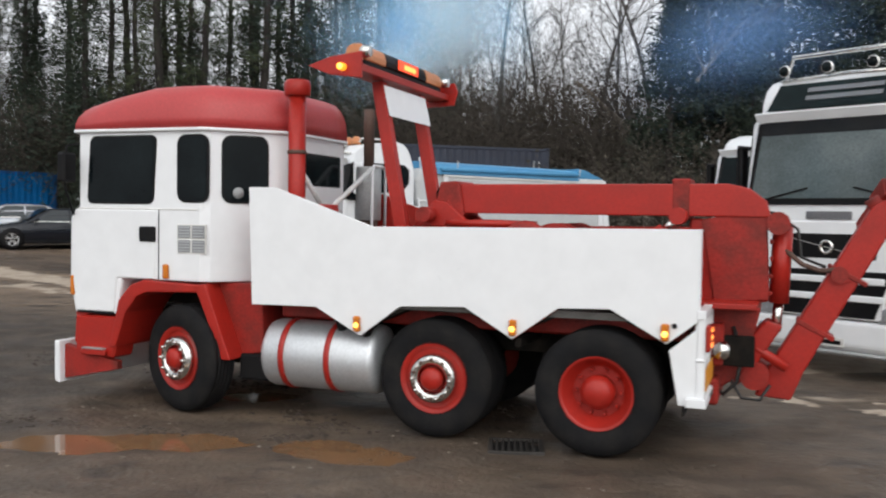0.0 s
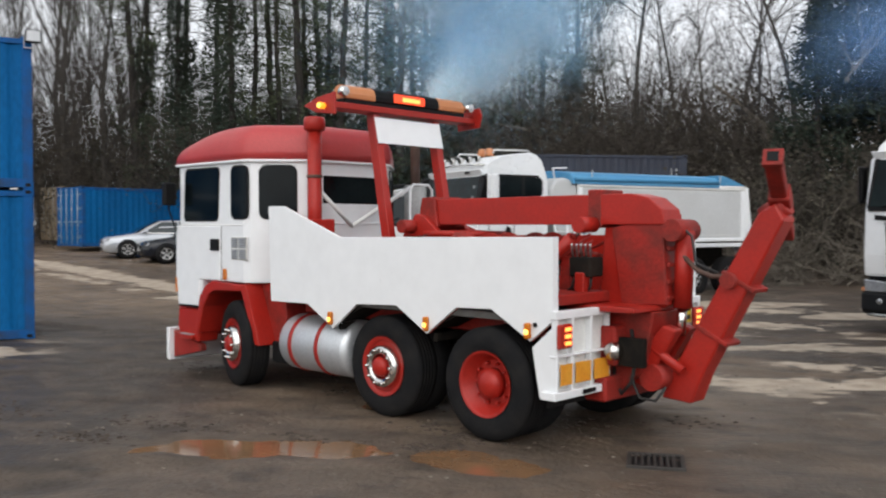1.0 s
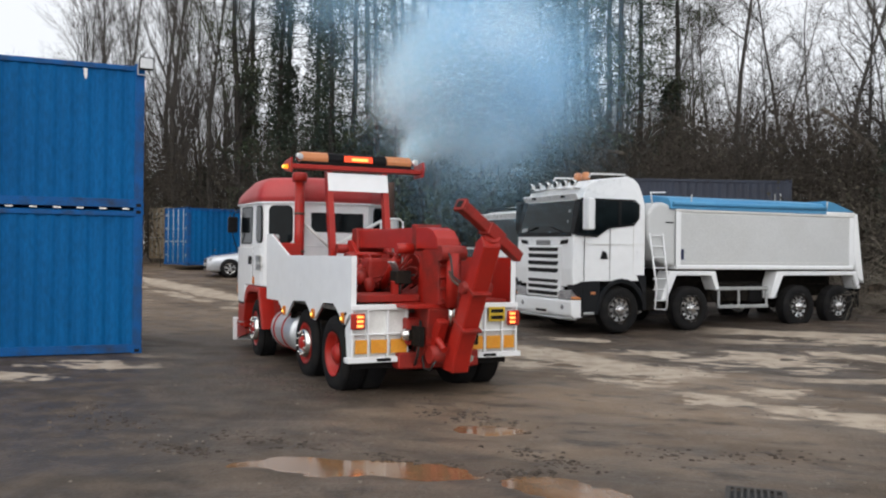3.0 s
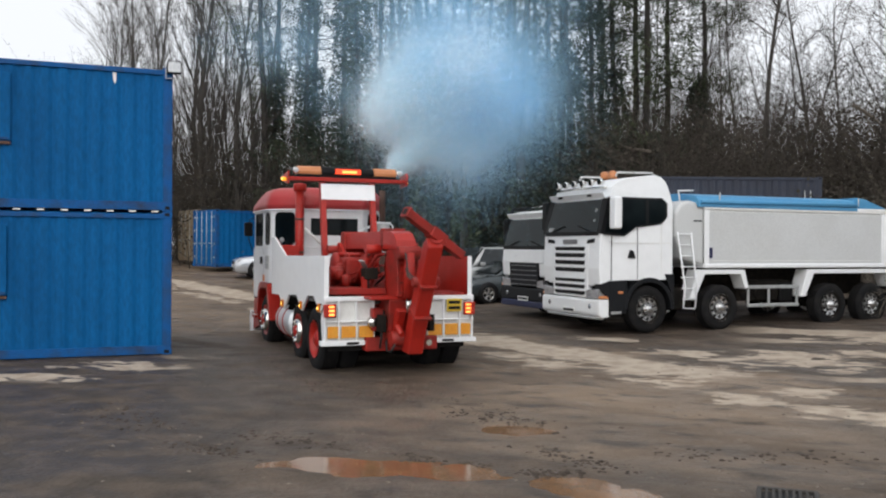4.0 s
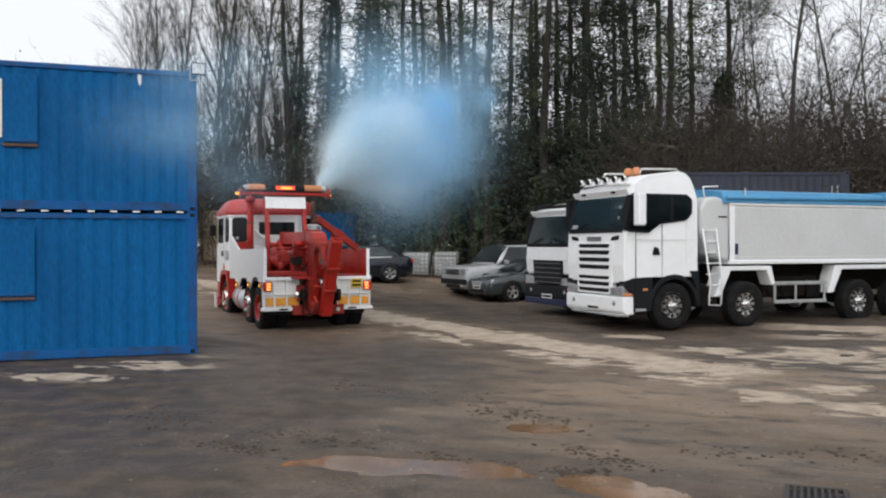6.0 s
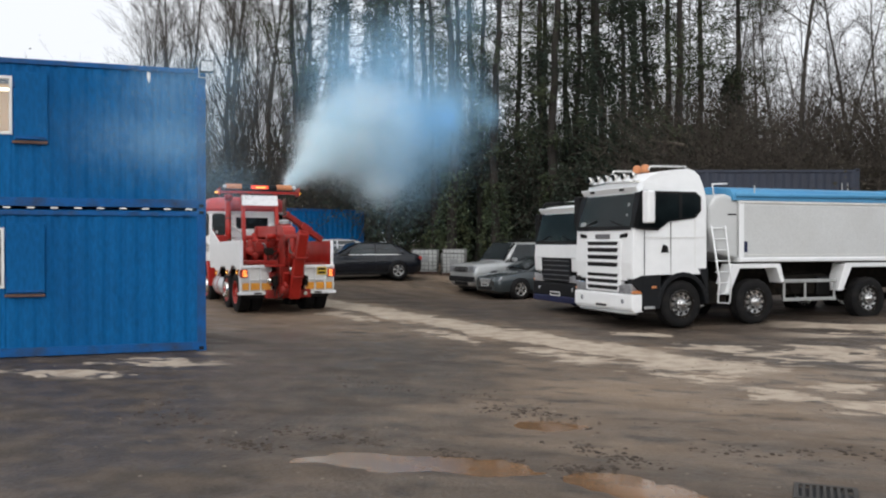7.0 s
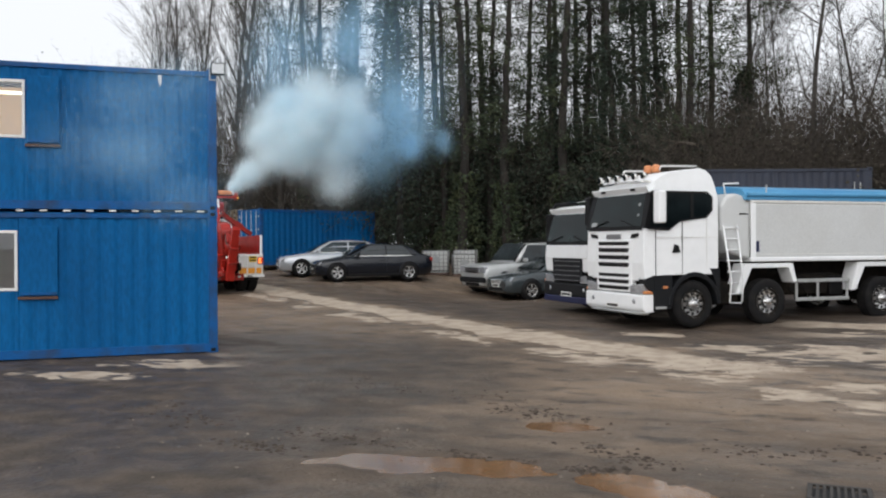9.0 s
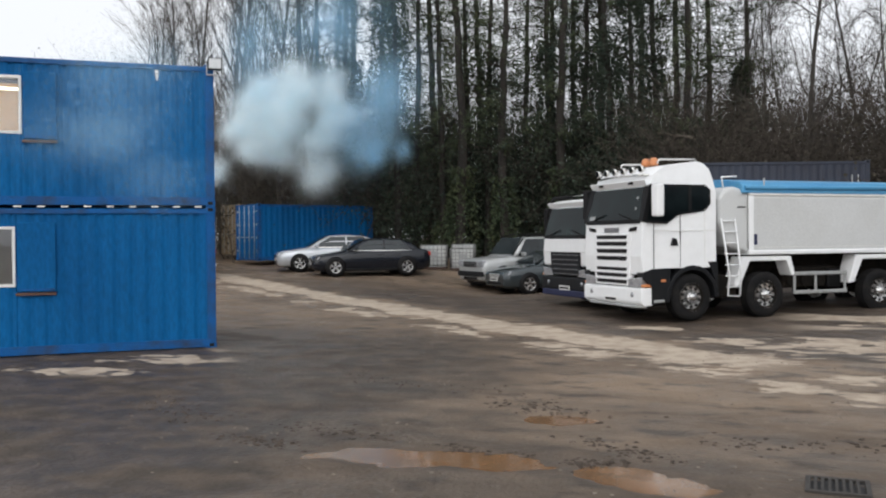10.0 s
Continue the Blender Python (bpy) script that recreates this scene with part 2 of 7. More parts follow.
def build_ground():
    xs = [-600, -300, -150, -90, -60, -45] + [-34 + 2 * i for i in range(9)] + [-16 + 0.12 * i for i in range(234)] + [12.5, 14, 16, 18, 21, 25, 30, 40, 60, 100, 200, 400, 600]
    ys = [-400, -150, -60, -30, -15, -6, 0, 2, 3] + [3.5 + 0.09 * i for i in range(110)] + [13.5 + 0.25 * i for i in range(54)] + [27.25 + 0.75 * i for i in range(35)] + [54, 60, 70, 90, 130, 250, 500, 900]
    verts = [(x, y, ground_height(x, y) if y < 60 else rise(60)) for y in ys for x in xs]
    n = len(xs)
    faces = [(j * n + i, j * n + i + 1, (j + 1) * n + i + 1, (j + 1) * n + i) for j in range(len(ys) - 1) for i in range(n - 1)]
    m = bpy.data.materials.new("wet_dirty_yard")
    m.use_nodes = True
    nd, l = m.node_tree.nodes, m.node_tree.links
    b = nd["Principled BSDF"]
    geo = nd.new("ShaderNodeNewGeometry")

    def noise_at(scale, detail=6, stretch=(1, 1, 1), turn=0.0, distort=0.0):
        mp, t = nd.new("ShaderNodeMapping"), nd.new("ShaderNodeTexNoise")
        mp.inputs["Scale"].default_value, mp.inputs["Rotation"].default_value = stretch, (0, 0, turn)
        l.new(geo.outputs["Position"], mp.inputs[0])
        l.new(mp.outputs[0], t.inputs["Vector"])
        t.inputs["Scale"].default_value, t.inputs["Detail"].default_value, t.inputs["Distortion"].default_value = scale, detail, distort
        return t.outputs["Fac"]

    def math_of(op, a, c=None, clamp=False):
        k = nd.new("ShaderNodeMath")
        k.operation, k.use_clamp = op, clamp
        for i, v in enumerate((a, c)):
            if v is None:
                continue
            if isinstance(v, (int, float)):
                k.inputs[i].default_value = v
            else:
                l.new(v, k.inputs[i])
        return k.outputs[0]

    def span(v, lo, hi):
        k = nd.new("ShaderNodeMapRange")
        k.interpolation_type = "SMOOTHSTEP"
        k.inputs["From Min"].default_value, k.inputs["From Max"].default_value = lo, hi
        l.new(v, k.inputs["Value"])
        return k.outputs[0]

    def mixed(f, a, c):
        k = nd.new("ShaderNodeMix")
        k.data_type = "RGBA"
        l.new(f, k.inputs["Factor"])
        for key, v in (("A", a), ("B", c)):
            if isinstance(v, tuple):
                k.inputs[key].default_value = (*v, 1)
            else:
                l.new(v, k.inputs[key])
        return k.outputs["Result"]

    # damp tarmac under a film of mud
    colour = mixed(span(noise_at(0.35, 7, (1, 1.6, 1)), 0.38, 0.66), (0.136, 0.099, 0.070), (0.212, 0.154, 0.107))
    colour = mixed(math_of("MULTIPLY", span(noise_at(1.5, 8, (1, 2.2, 1), 0.3, 0.6), 0.52, 0.68), 0.88), colour, (0.052, 0.041, 0.033))
    colour = mixed(math_of("MULTIPLY", span(noise_at(9, 6), 0.56, 0.72), 0.5), colour, (0.23, 0.178, 0.135))
    # wetter, darker mud near the puddles and along the container wall
    sep = nd.new("ShaderNodeSeparateXYZ")
    l.new(geo.outputs["Position"], sep.inputs[0])
    x, y = sep.outputs["X"], sep.outputs["Y"]
    edge = math_of("MULTIPLY", math_of("SUBTRACT", noise_at(0.7, 6, (1, 1.5, 1), 0.4), 0.5), 5.0)
    near_mud = math_of("SUBTRACT", 1.0, span(math_of("ADD", y, edge), 7.6, 10.2))
    left_mud = math_of("SUBTRACT", 1.0, span(math_of("ADD", math_of("ADD", x, math_of("MULTIPLY", y, 0.12)), edge), -3.6, -0.6))
    left_mud = math_of("MULTIPLY", left_mud, math_of("SUBTRACT", 1.0, span(y, 15.0, 19.0)))
    right_mud = math_of("MULTIPLY", span(math_of("ADD", x, math_of("MULTIPLY", edge, 0.3)), 0.6, 2.4), math_of("SUBTRACT", 1.0, span(y, 11.0, 14.0)))
    near_mud = math_of("MAXIMUM", near_mud, right_mud)
    mud = math_of("MAXIMUM", math_of("MULTIPLY", near_mud, 0.75), left_mud, True)
    colour = mixed(math_of("MULTIPLY", mud, 0.93), colour, mixed(span(noise_at(2.4, 7), 0.4, 0.65), (0.044, 0.035, 0.028), (0.082, 0.062, 0.047)))
    # worn bare strip of pale concrete across the yard, and its broken remains beside it
    across = math_of("ADD", math_of("MULTIPLY", math_of("ADD", x, 8.0), 0.632), math_of("MULTIPLY", math_of("ADD", y, -21.2), 0.775))
    along = math_of("ADD", math_of("MULTIPLY", math_of("ADD", x, 8.0), 0.775), math_of("MULTIPLY", math_of("ADD", y, -21.2), -0.632))
    wob = math_of("MULTIPLY", math_of("SUBTRACT", noise_at(0.5, 6, (1, 1, 1), 0.2), 0.5), 2.6)
    fray = math_of("MULTIPLY", math_of("SUBTRACT", noise_at(2.2, 8, (0.8, 1.6, 1)), 0.5), 2.4)
    off = math_of("ABSOLUTE", math_of("ADD", math_of("ADD", across, math_of("MULTIPLY", wob, 0.35)), math_of("MULTIPLY", fray, 0.5)))
    strip = math_of("MULTIPLY", math_of("SUBTRACT", 1.0, span(off, 0.50, 0.58)), math_of("SUBTRACT", 1.0, span(along, 10.3, 11.2)))
    # darker oily tarmac where the lorries park, beyond the strip
    parked = math_of("MULTIPLY", span(math_of("ADD", across, math_of("MULTIPLY", wob, 0.8)), 0.5, 1.3), math_of("SUBTRACT", 1.0, span(y, 26.0, 34.0)))
    colour = mixed(math_of("MULTIPLY", parked, 0.75), colour, mixed(span(noise_at(1.1, 7), 0.4, 0.65), (0.040, 0.033, 0.029), (0.082, 0.062, 0.048)))
    side = math_of("ABSOLUTE", math_of("ADD", math_of("ADD", across, 1.15), math_of("MULTIPLY", fray, 0.9)))
    crumbs = math_of("MULTIPLY", math_of("SUBTRACT", 1.0, span(side, 0.20, 0.26)), span(noise_at(0.6, 3, (1, 1, 1), 0.9), 0.48, 0.51))
    spots = None
    ragged = math_of("ADD", math_of("MULTIPLY", math_of("SUBTRACT", noise_at(1.3, 9, (0.8, 1.2, 1), 0.3, 0.5), 0.5), 5.0), math_of("MULTIPLY", math_of("SUBTRACT", noise_at(4.0, 8, (0.7, 1.5, 1)), 0.5), 3.4))
    for px, py, pa, pb in SPOTS:
        far = math_of("SQRT", math_of("ADD", math_of("POWER", math_of("ABSOLUTE", math_of("MULTIPLY", math_of("SUBTRACT", x, px), 1 / pa)), 2.0), math_of("POWER", math_of("ABSOLUTE", math_of("MULTIPLY", math_of("SUBTRACT", y, py), 1 / pb)), 2.0)))
        one = math_of("SUBTRACT", 1.0, span(math_of("ADD", far, ragged), 0.80, 1.05))
        spots = one if spots is None else math_of("MAXIMUM", spots, one)
    patches = span(noise_at(0.42, 7, (0.55, 1.5, 1), 0.12, 0.4), 0.555, 0.58)
    where = math_of("MULTIPLY", span(math_of("ADD", x, math_of("MULTIPLY", y, 0.15)), 3.2, 5.0), math_of("MULTIPLY", span(y, 8.5, 11.0), math_of("SUBTRACT", 1.0, span(y, 21.0, 24.0))))
    by_wall = math_of("MULTIPLY", math_of("SUBTRACT", 1.0, span(x, -8.6, -7.4)), math_of("MULTIPLY", span(y, 10.6, 11.4), math_of("SUBTRACT", 1.0, span(y, 13.6, 14.4))))
    shreds = math_of("MULTIPLY", span(noise_at(0.8, 7, (0.6, 1.3, 1), 0.5), 0.55, 0.60), by_wall)
    pale = math_of("MAXIMUM", math_of("MAXIMUM", strip, crumbs), math_of("MAXIMUM", math_of("MAXIMUM", math_of("MULTIPLY", patches, where), spots), shreds), True)
    concrete = mixed(span(noise_at(3.0, 6), 0.4, 0.65), (0.45, 0.375, 0.295), (0.33, 0.265, 0.205))
    colour = mixed(math_of("MULTIPLY", pale, 0.92), colour, concrete)
    l.new(colour, b.inputs["Base Color"])
    wet = span(noise_at(0.8, 6, (1, 1.7, 1), 0.7), 0.42, 0.68)
    rough = nd.new("ShaderNodeMapRange")
    rough.inputs["To Min"].default_value, rough.inputs["To Max"].default_value = 0.45, 0.8
    l.new(math_of("MAXIMUM", wet, pale), rough.inputs["Value"])
    l.new(rough.outputs[0], b.inputs["Roughness"])
    b.inputs["Specular IOR Level"].default_value = 0.3
    bump = nd.new("ShaderNodeBump")
    bump.inputs["Strength"].default_value, bump.inputs["Distance"].default_value = 0.8, 0.05
    l.new(math_of("ADD", math_of("MULTIPLY", noise_at(14, 8), 0.6), math_of("MULTIPLY", noise_at(2.5, 6), 0.9)), bump.inputs["Height"])
    l.new(bump.outputs[0], b.inputs["Normal"])
    g = mesh_of("ground", verts, faces, m)
    for p in g.data.polygons:
        p.use_smooth = True
    tagged(g, "damp muddy tarmac yard with worn pale concrete patches", "ground", kind="structure")


build_ground()
WATER = mat("muddy_water", (0.21, 0.115, 0.058), 0.03, second=(0.085, 0.058, 0.040), amount=0.5, scale=3, bump=0.02, bump_scale=8, spec=0.5)


def puddle(cx, cy, a, b, turn):
    """A level sheet that fills its hollow; the bank cuts its outline."""
    level = min(ground_height(cx + 0.4 * a * math.cos(k), cy + 0.4 * b * math.sin(k)) for k in range(7)) + 0.040
    ring = [(cx + 1.25 * (a * math.cos(k * math.tau / 48) * math.cos(radians(turn)) - b * math.sin(k * math.tau / 48) * math.sin(radians(turn))),
             cy + 1.25 * (a * math.cos(k * math.tau / 48) * math.sin(radians(turn)) + b * math.sin(k * math.tau / 48) * math.cos(radians(turn)))) for k in range(48)]
    bm = bmesh.new()
    bm.faces.new([bm.verts.new((x, y, level)) for x, y in ring])
    ob = part("puddle", bm, WATER, None)
    tagged(ob, "shallow brown muddy rain puddle lying in the yard", "puddle", "puddles in the yard", "stuff")


for row in PUDDLES:
    puddle(*row)


# ---- loose clods of mud and small stones ----
CLOD = mat("dark_mud_clods", (0.052, 0.041, 0.034), 0.85, second=(0.095, 0.074, 0.057), amount=0.6, scale=8, bump=0.4, island=0.35, spec=0.2)
STONE = mat("grey_grit", (0.16, 0.135, 0.11), 0.8, second=(0.08, 0.07, 0.06), amount=0.6, scale=9, island=0.5, spec=0.2)


def lumps(name, places, count, size, material, seed, label):
    """Small flattened lumps scattered along short lines (x0, y0, x1, y1, width)."""
    r = random.Random(seed)
    verts, faces = [], []
    ring = [(1, 0), (0.6, 0.85), (-0.4, 0.95), (-1, 0.1), (-0.5, -0.9), (0.5, -0.85)]
    for k in range(count):
        x0, y0, x1, y1, w = places[k % len(places)]
        f = r.random()
        x, y = x0 + (x1 - x0) * f + r.gauss(0, w), y0 + (y1 - y0) * f + r.gauss(0, w)
        s, h, a = size * r.uniform(0.4, 1.6), r.uniform(0.35, 0.8), r.random() * math.tau
        z, n = ground_height(x, y), len(verts)
        for lift, grow in ((-0.3, 1.0), (0.35, 0.85)):
            for u, v in ring:
                u, v = u * r.uniform(0.75, 1.2) * grow, v * r.uniform(0.75, 1.2) * grow
                verts.append((x + s * (u * math.cos(a) - v * math.sin(a)), y + s * (u * math.sin(a) + v * math.cos(a)), z + s * h * lift))
        verts.append((x, y, z + s * h * 0.75))
        for i in range(6):
            j = (i + 1) % 6
            faces += [(n + i, n + j, n + 6 + j, n + 6 + i), (n + 6 + i, n + 6 + j, n + 12)]
    ob = mesh_of(name, verts, faces, material)
    tagged(ob, label, "mud" if "mud" in name else "stones", kind="stuff")


lumps("mud_clods", [(-5.0, 7.9, -4.2, 7.8, 0.10), (-2.9, 8.15, -1.9, 8.0, 0.07), (-1.5, 7.85, -1.1, 8.0, 0.10), (-2.9, 10.4, -1.6, 10.0, 0.16), (-1.6, 8.8, -0.7, 8.2, 0.12), (-3.6, 11.3, -1.2, 9.6, 0.22), (-7.2, 9.4, -5.6, 8.6, 0.25), (-4.6, 8.6, -3.4, 8.3, 0.12), (-0.4, 8.9, 1.4, 9.4, 0.18), (-6.0, 12.5, -4.4, 11.2, 0.2)], 900, 0.020, CLOD, 5, "dark clods of mud beside the puddles")
lumps("grit", [(-6.0, 8.0, 2.0, 8.0, 0.9), (-6.0, 11.0, 4.0, 11.0, 1.2), (-2.0, 14.0, 6.0, 13.0, 1.2)], 900, 0.014, STONE, 6, "loose grit on the muddy yard")


# ---- containers ----
def corrugated(length, z0, z1, depth, pitch, gaps=(), t=0.004):
    """A folded sheet along x, its outer face towards +y, with rectangular openings (x0, x1, z0, z1)."""
    cuts = sorted({0.0, length, *[v for g in gaps for v in g[:2]]})
    xs = []
    k = 0.0
    while k < length:
        xs += [(k, 0.0), (k + pitch * 0.26, 0.0), (k + pitch * 0.5, -depth), (k + pitch * 0.76, -depth)]
        k += pitch
    xs = [p for p in xs if p[0] < length] + [(length, 0.0)]
    for c in cuts:
        if all(abs(c - p[0]) > 1e-4 for p in xs):
            xs.append((c, -depth * 0.5))
    xs.sort()
    zs = sorted({z0, z1, *[v for g in gaps for v in g[2:]]})
    bm = bmesh.new()
    grid = [[bm.verts.new((x, y, z)) for x, y in xs] for z in zs]
    for j in range(len(zs) - 1):
        for i in range(len(xs) - 1):
            mx, mz = (xs[i][0] + xs[i + 1][0]) / 2, (zs[j] + zs[j + 1]) / 2
            if not any(g[0] < mx < g[1] and g[2] < mz < g[3] for g in gaps):
                bm.faces.new((grid[j][i], grid[j][i + 1], grid[j + 1][i + 1], grid[j + 1][i]))
    ext = bmesh.ops.extrude_face_region(bm, geom=bm.faces[:])
    bmesh.ops.translate(bm, vec=(0, -t, 0), verts=[v for v in ext["geom"] if isinstance(v, bmesh.types.BMVert)])
    bmesh.ops.recalc_face_normals(bm, faces=bm.faces[:])
    return bm


def container(m, length, paint, rail, label, doors=True, gaps=(), height=2.59, group="shipping containers", flip=False, rods=False):
    """x runs along its length, its front long side is at y = 0, its body behind it."""
    w = 2.44
    c = thing("shipping_container", m, label, "container", group)
    for y in (0.0, -w):
        g = gaps if y == 0 else ()
        bm = corrugated(length - 0.24, 0.16, height - 0.10, 0.022, 0.278, [(a - 0.12, b - 0.12, p, q) for a, b, p, q in g])
        moved(bm, pose(0.12, -0.02, 0) if y == 0 else pose(length - 0.12, -w + 0.02, 0, 0, 0, 180))
        part("side_panel", bm, paint, c)
        part("top_rail", box(0.1, length - 0.1, y - 0.03 if y == 0 else y - 0.005, y + 0.005 if y == 0 else y + 0.03, height - 0.13, height - 0.05, 0.006), rail, c)
        part("bottom_rail", box(0.1, length - 0.1, y - 0.04 if y == 0 else y - 0.005, y + 0.005 if y == 0 else y + 0.04, 0.02, 0.17, 0.006), rail, c)
    for x in (0.0, length - 0.16):
        for y in (-0.16, -w):
            part("corner_post", box(x, x + 0.16, y, y + 0.16, 0.11, height - 0.11, 0.012), rail, c)
            for z in (0.0, height - 0.118):
                bm = box(x - 0.006, x + 0.172, y - 0.006, y + 0.166, z, z + 0.118, 0.01)
                cast = part("corner_casting", bm, rail, c)
                yy = y + 0.161 if y == -0.16 else y - 0.008
                part("slot", prism([(x + 0.04, z + 0.03), (x + 0.125, z + 0.03), (x + 0.125, z + 0.09), (x + 0.04, z + 0.09)], yy, yy + 0.008, bevel=0.002), BLACK, cast)
    part("roof", box(0.05, length - 0.05, -w + 0.03, -0.03, height - 0.06, height - 0.035), paint, c)
    part("floor_pan", box(0.05, length - 0.05, -w + 0.05, -0.05, 0.08, 0.14), CHASSIS, c)
    turn = pose(length, -w, 0, 0, 0, 180) if flip else pose(0, 0, 0)
    bm = corrugated(w - 0.3, 0.16, height - 0.1, 0.036, 0.25)
    part("end_panel", moved(moved(bm, pose(length - 0.02, -0.15, 0, 0, 0, -90)), turn), paint, c)
    if doors:
        for y0, y1 in ((-1.21, -0.16), (-2.28, -1.23)):
            d = part("door", moved(box(0.02, 0.06, y0, y1, 0.16, height - 0.13, 0.008), turn), paint, c)
            for y in (y0 + 0.25, y1 - 0.25):
                part("lock_rod", moved(tube([(0.0, y, 0.1), (0.0, y, height - 0.08)], 0.018, 8), turn), GALV, d)
                part("handle", moved(box(-0.03, 0.0, y - 0.02, y + 0.30, 1.05, 1.09, 0.006), turn), GALV, d)
                for z in (0.35, 0.9, 1.6, 2.2):
                    part("rod_bracket", moved(box(-0.01, 0.02, y - 0.05, y + 0.05, z, z + 0.07, 0.004), turn), GALV, d)
            for z in (0.4, 1.0, 1.6, 2.2):
                yy = y1 if y1 > -1 else y0
                part("hinge", moved(box(0.0, 0.05, yy - 0.06, yy + 0.06, z, z + 0.1, 0.006), turn), GALV, d)
    else:
        bm = corrugated(w - 0.3, 0.16, height - 0.1, 0.036, 0.25)
        part("end_panel", moved(bm, pose(0.02, -w + 0.15, 0, 0, 0, 90)), paint, c)
    for x in (0.42, 0.62) if rods else ():
        part("lock_rod", tube([(x, 0.02, 0.3), (x, 0.02, height - 0.5)], 0.02, 8), GALV, c)
    part("header", moved(box(0.02, 0.1, -w + 0.1, -0.1, height - 0.13, height - 0.02, 0.006), turn), rail, c)
    part("sill", moved(box(0.02, 0.1, -w + 0.1, -0.1, 0.02, 0.16, 0.006), turn), rail, c)
    return c


STACK = pose(-9.26, 14.31, 0.02, 0, 0, 217.7)
WINDOW_FRAME = mat("white_window_frame", (0.72, 0.72, 0.70), 0.45, amount=0.2)
# lamp light in the upper room is put into this wall's warm colour and glow
ROOM_GLOW = mat("glowing_office_wall", (0.62, 0.44, 0.27), 0.8, second=(0.45, 0.30, 0.18), amount=0.4, scale=2, glow=(1.0, 0.62, 0.32), power=0.28)
ROOM_GREY = mat("office_wall_daylit", (0.45, 0.44, 0.40), 0.8, second=(0.28, 0.27, 0.25), amount=0.5, scale=3)
TUBE_LIGHT = mat("fluorescent_tube", (0.9, 0.9, 0.8), 0.4, glow=(1.0, 0.85, 0.6), power=4.0)
PANE = bpy.data.materials.new("clear_window_glass")
PANE.use_nodes = True
_n, _l = PANE.node_tree.nodes, PANE.node_tree.links
_n.clear()
_o, _m, _t, _g = _n.new("ShaderNodeOutputMaterial"), _n.new("ShaderNodeMixShader"), _n.new("ShaderNodeBsdfTransparent"), _n.new("ShaderNodeBsdfGlossy")
_g.inputs["Roughness"].default_value = 0.02
_m.inputs[0].default_value = 0.10
_l.new(_t.outputs[0], _m.inputs[1])
_l.new(_g.outputs[0], _m.inputs[2])
_l.new(_m.outputs[0], _o.inputs[0])


def office_window(c, x0, x1, z0, z1, shutter_from, room):
    """A white-framed window in the long side, the lit room behind it, and the steel shutter folded back beside it."""
    w = part("window", box(x0, x1, -0.06, -0.01, z0, z0 + 0.05, 0.005), WINDOW_FRAME, c)
    for q in ((x0, x1, z1 - 0.05, z1), (x0, x0 + 0.05, z0 + 0.05, z1 - 0.05), (x1 - 0.05, x1, z0 + 0.05, z1 - 0.05), ((x0 + x1) / 2 - 0.02, (x0 + x1) / 2 + 0.02, z0 + 0.05, z1 - 0.05)):
        part("frame_bar", box(q[0], q[1], -0.06, -0.008, q[2], q[3], 0.004), WINDOW_FRAME, w)
    part("pane", box(x0 + 0.05, x1 - 0.05, -0.04, -0.034, z0 + 0.05, z1 - 0.05), PANE, w).visible_shadow = False
    part("room_wall", box(x0 - 0.5, x1 + 0.9, -1.6, -1.55, z0 - 0.5, z1 + 0.1), room, c)
    s = part("shutter", box(shutter_from, x0 - 0.03, 0.006, 0.045, z0 - 0.09, z1 + 0.07, 0.008), BLUE, c)
    part("shutter_frame", prism([(shutter_from + 0.02, z0 - 0.07), (x0 - 0.05, z0 - 0.07), (x0 - 0.05, z0 - 0.03), (shutter_from + 0.02, z0 - 0.03)], 0.045, 0.06), BLUE_DARK, s)
    part("shutter_sill", box(shutter_from, x0, -0.01, 0.035, z0 - 0.15, z0 - 0.1, 0.006), RUST, s)
    part("hinge", box(x0 - 0.05, x0 - 0.01, 0.0, 0.06, z0 + 0.1, z0 + 0.2, 0.004), BLUE_DARK, s)
    part("hinge", box(x0 - 0.05, x0 - 0.01, 0.0, 0.06, z1 - 0.2, z1 - 0.1, 0.004), BLUE_DARK, s)


lower = container(STACK, 6.06, BLUE, BLUE_DARK, "blue corrugated steel container used as ground-floor site office", doors=False, gaps=[(3.34, 4.5, 1.20, 2.24)], group="stacked site offices")
office_window(lower, 3.34, 4.5, 1.20, 2.24, 2.70, ROOM_GREY)
upper = container(STACK @ pose(0.0, 0.0, 2.592), 6.06, BLUE, BLUE_DARK, "blue corrugated steel container stacked on another, with lit window", doors=False, gaps=[(3.21, 4.4, 1.24, 2.24)], group="stacked site offices")
office_window(upper, 3.21, 4.4, 1.24, 2.24, 2.65, ROOM_GLOW)
part("ceiling_tube", box(3.3, 4.3, -1.0, -0.9, 2.13, 2.17, 0.01), TUBE_LIGHT, upper, "lit fluorescent tube")

# daylight along the joint modelled as small pale boxes, and a chip of bare paint
for k in range(12):
    part("joint_light_dash", box(0.24 + 0.375 * k, 0.36 + 0.375 * k, -0.06, 0.012, 2.572, 2.600, 0.004), WINDOW_FRAME, lower)
part("bare_patch", prism([(0.958, 2.44), (1.022, 2.45), (1.015, 2.33), (0.985, 2.24), (0.962, 2.30)], -0.02, -0.0165), WINDOW_FRAME, upper)

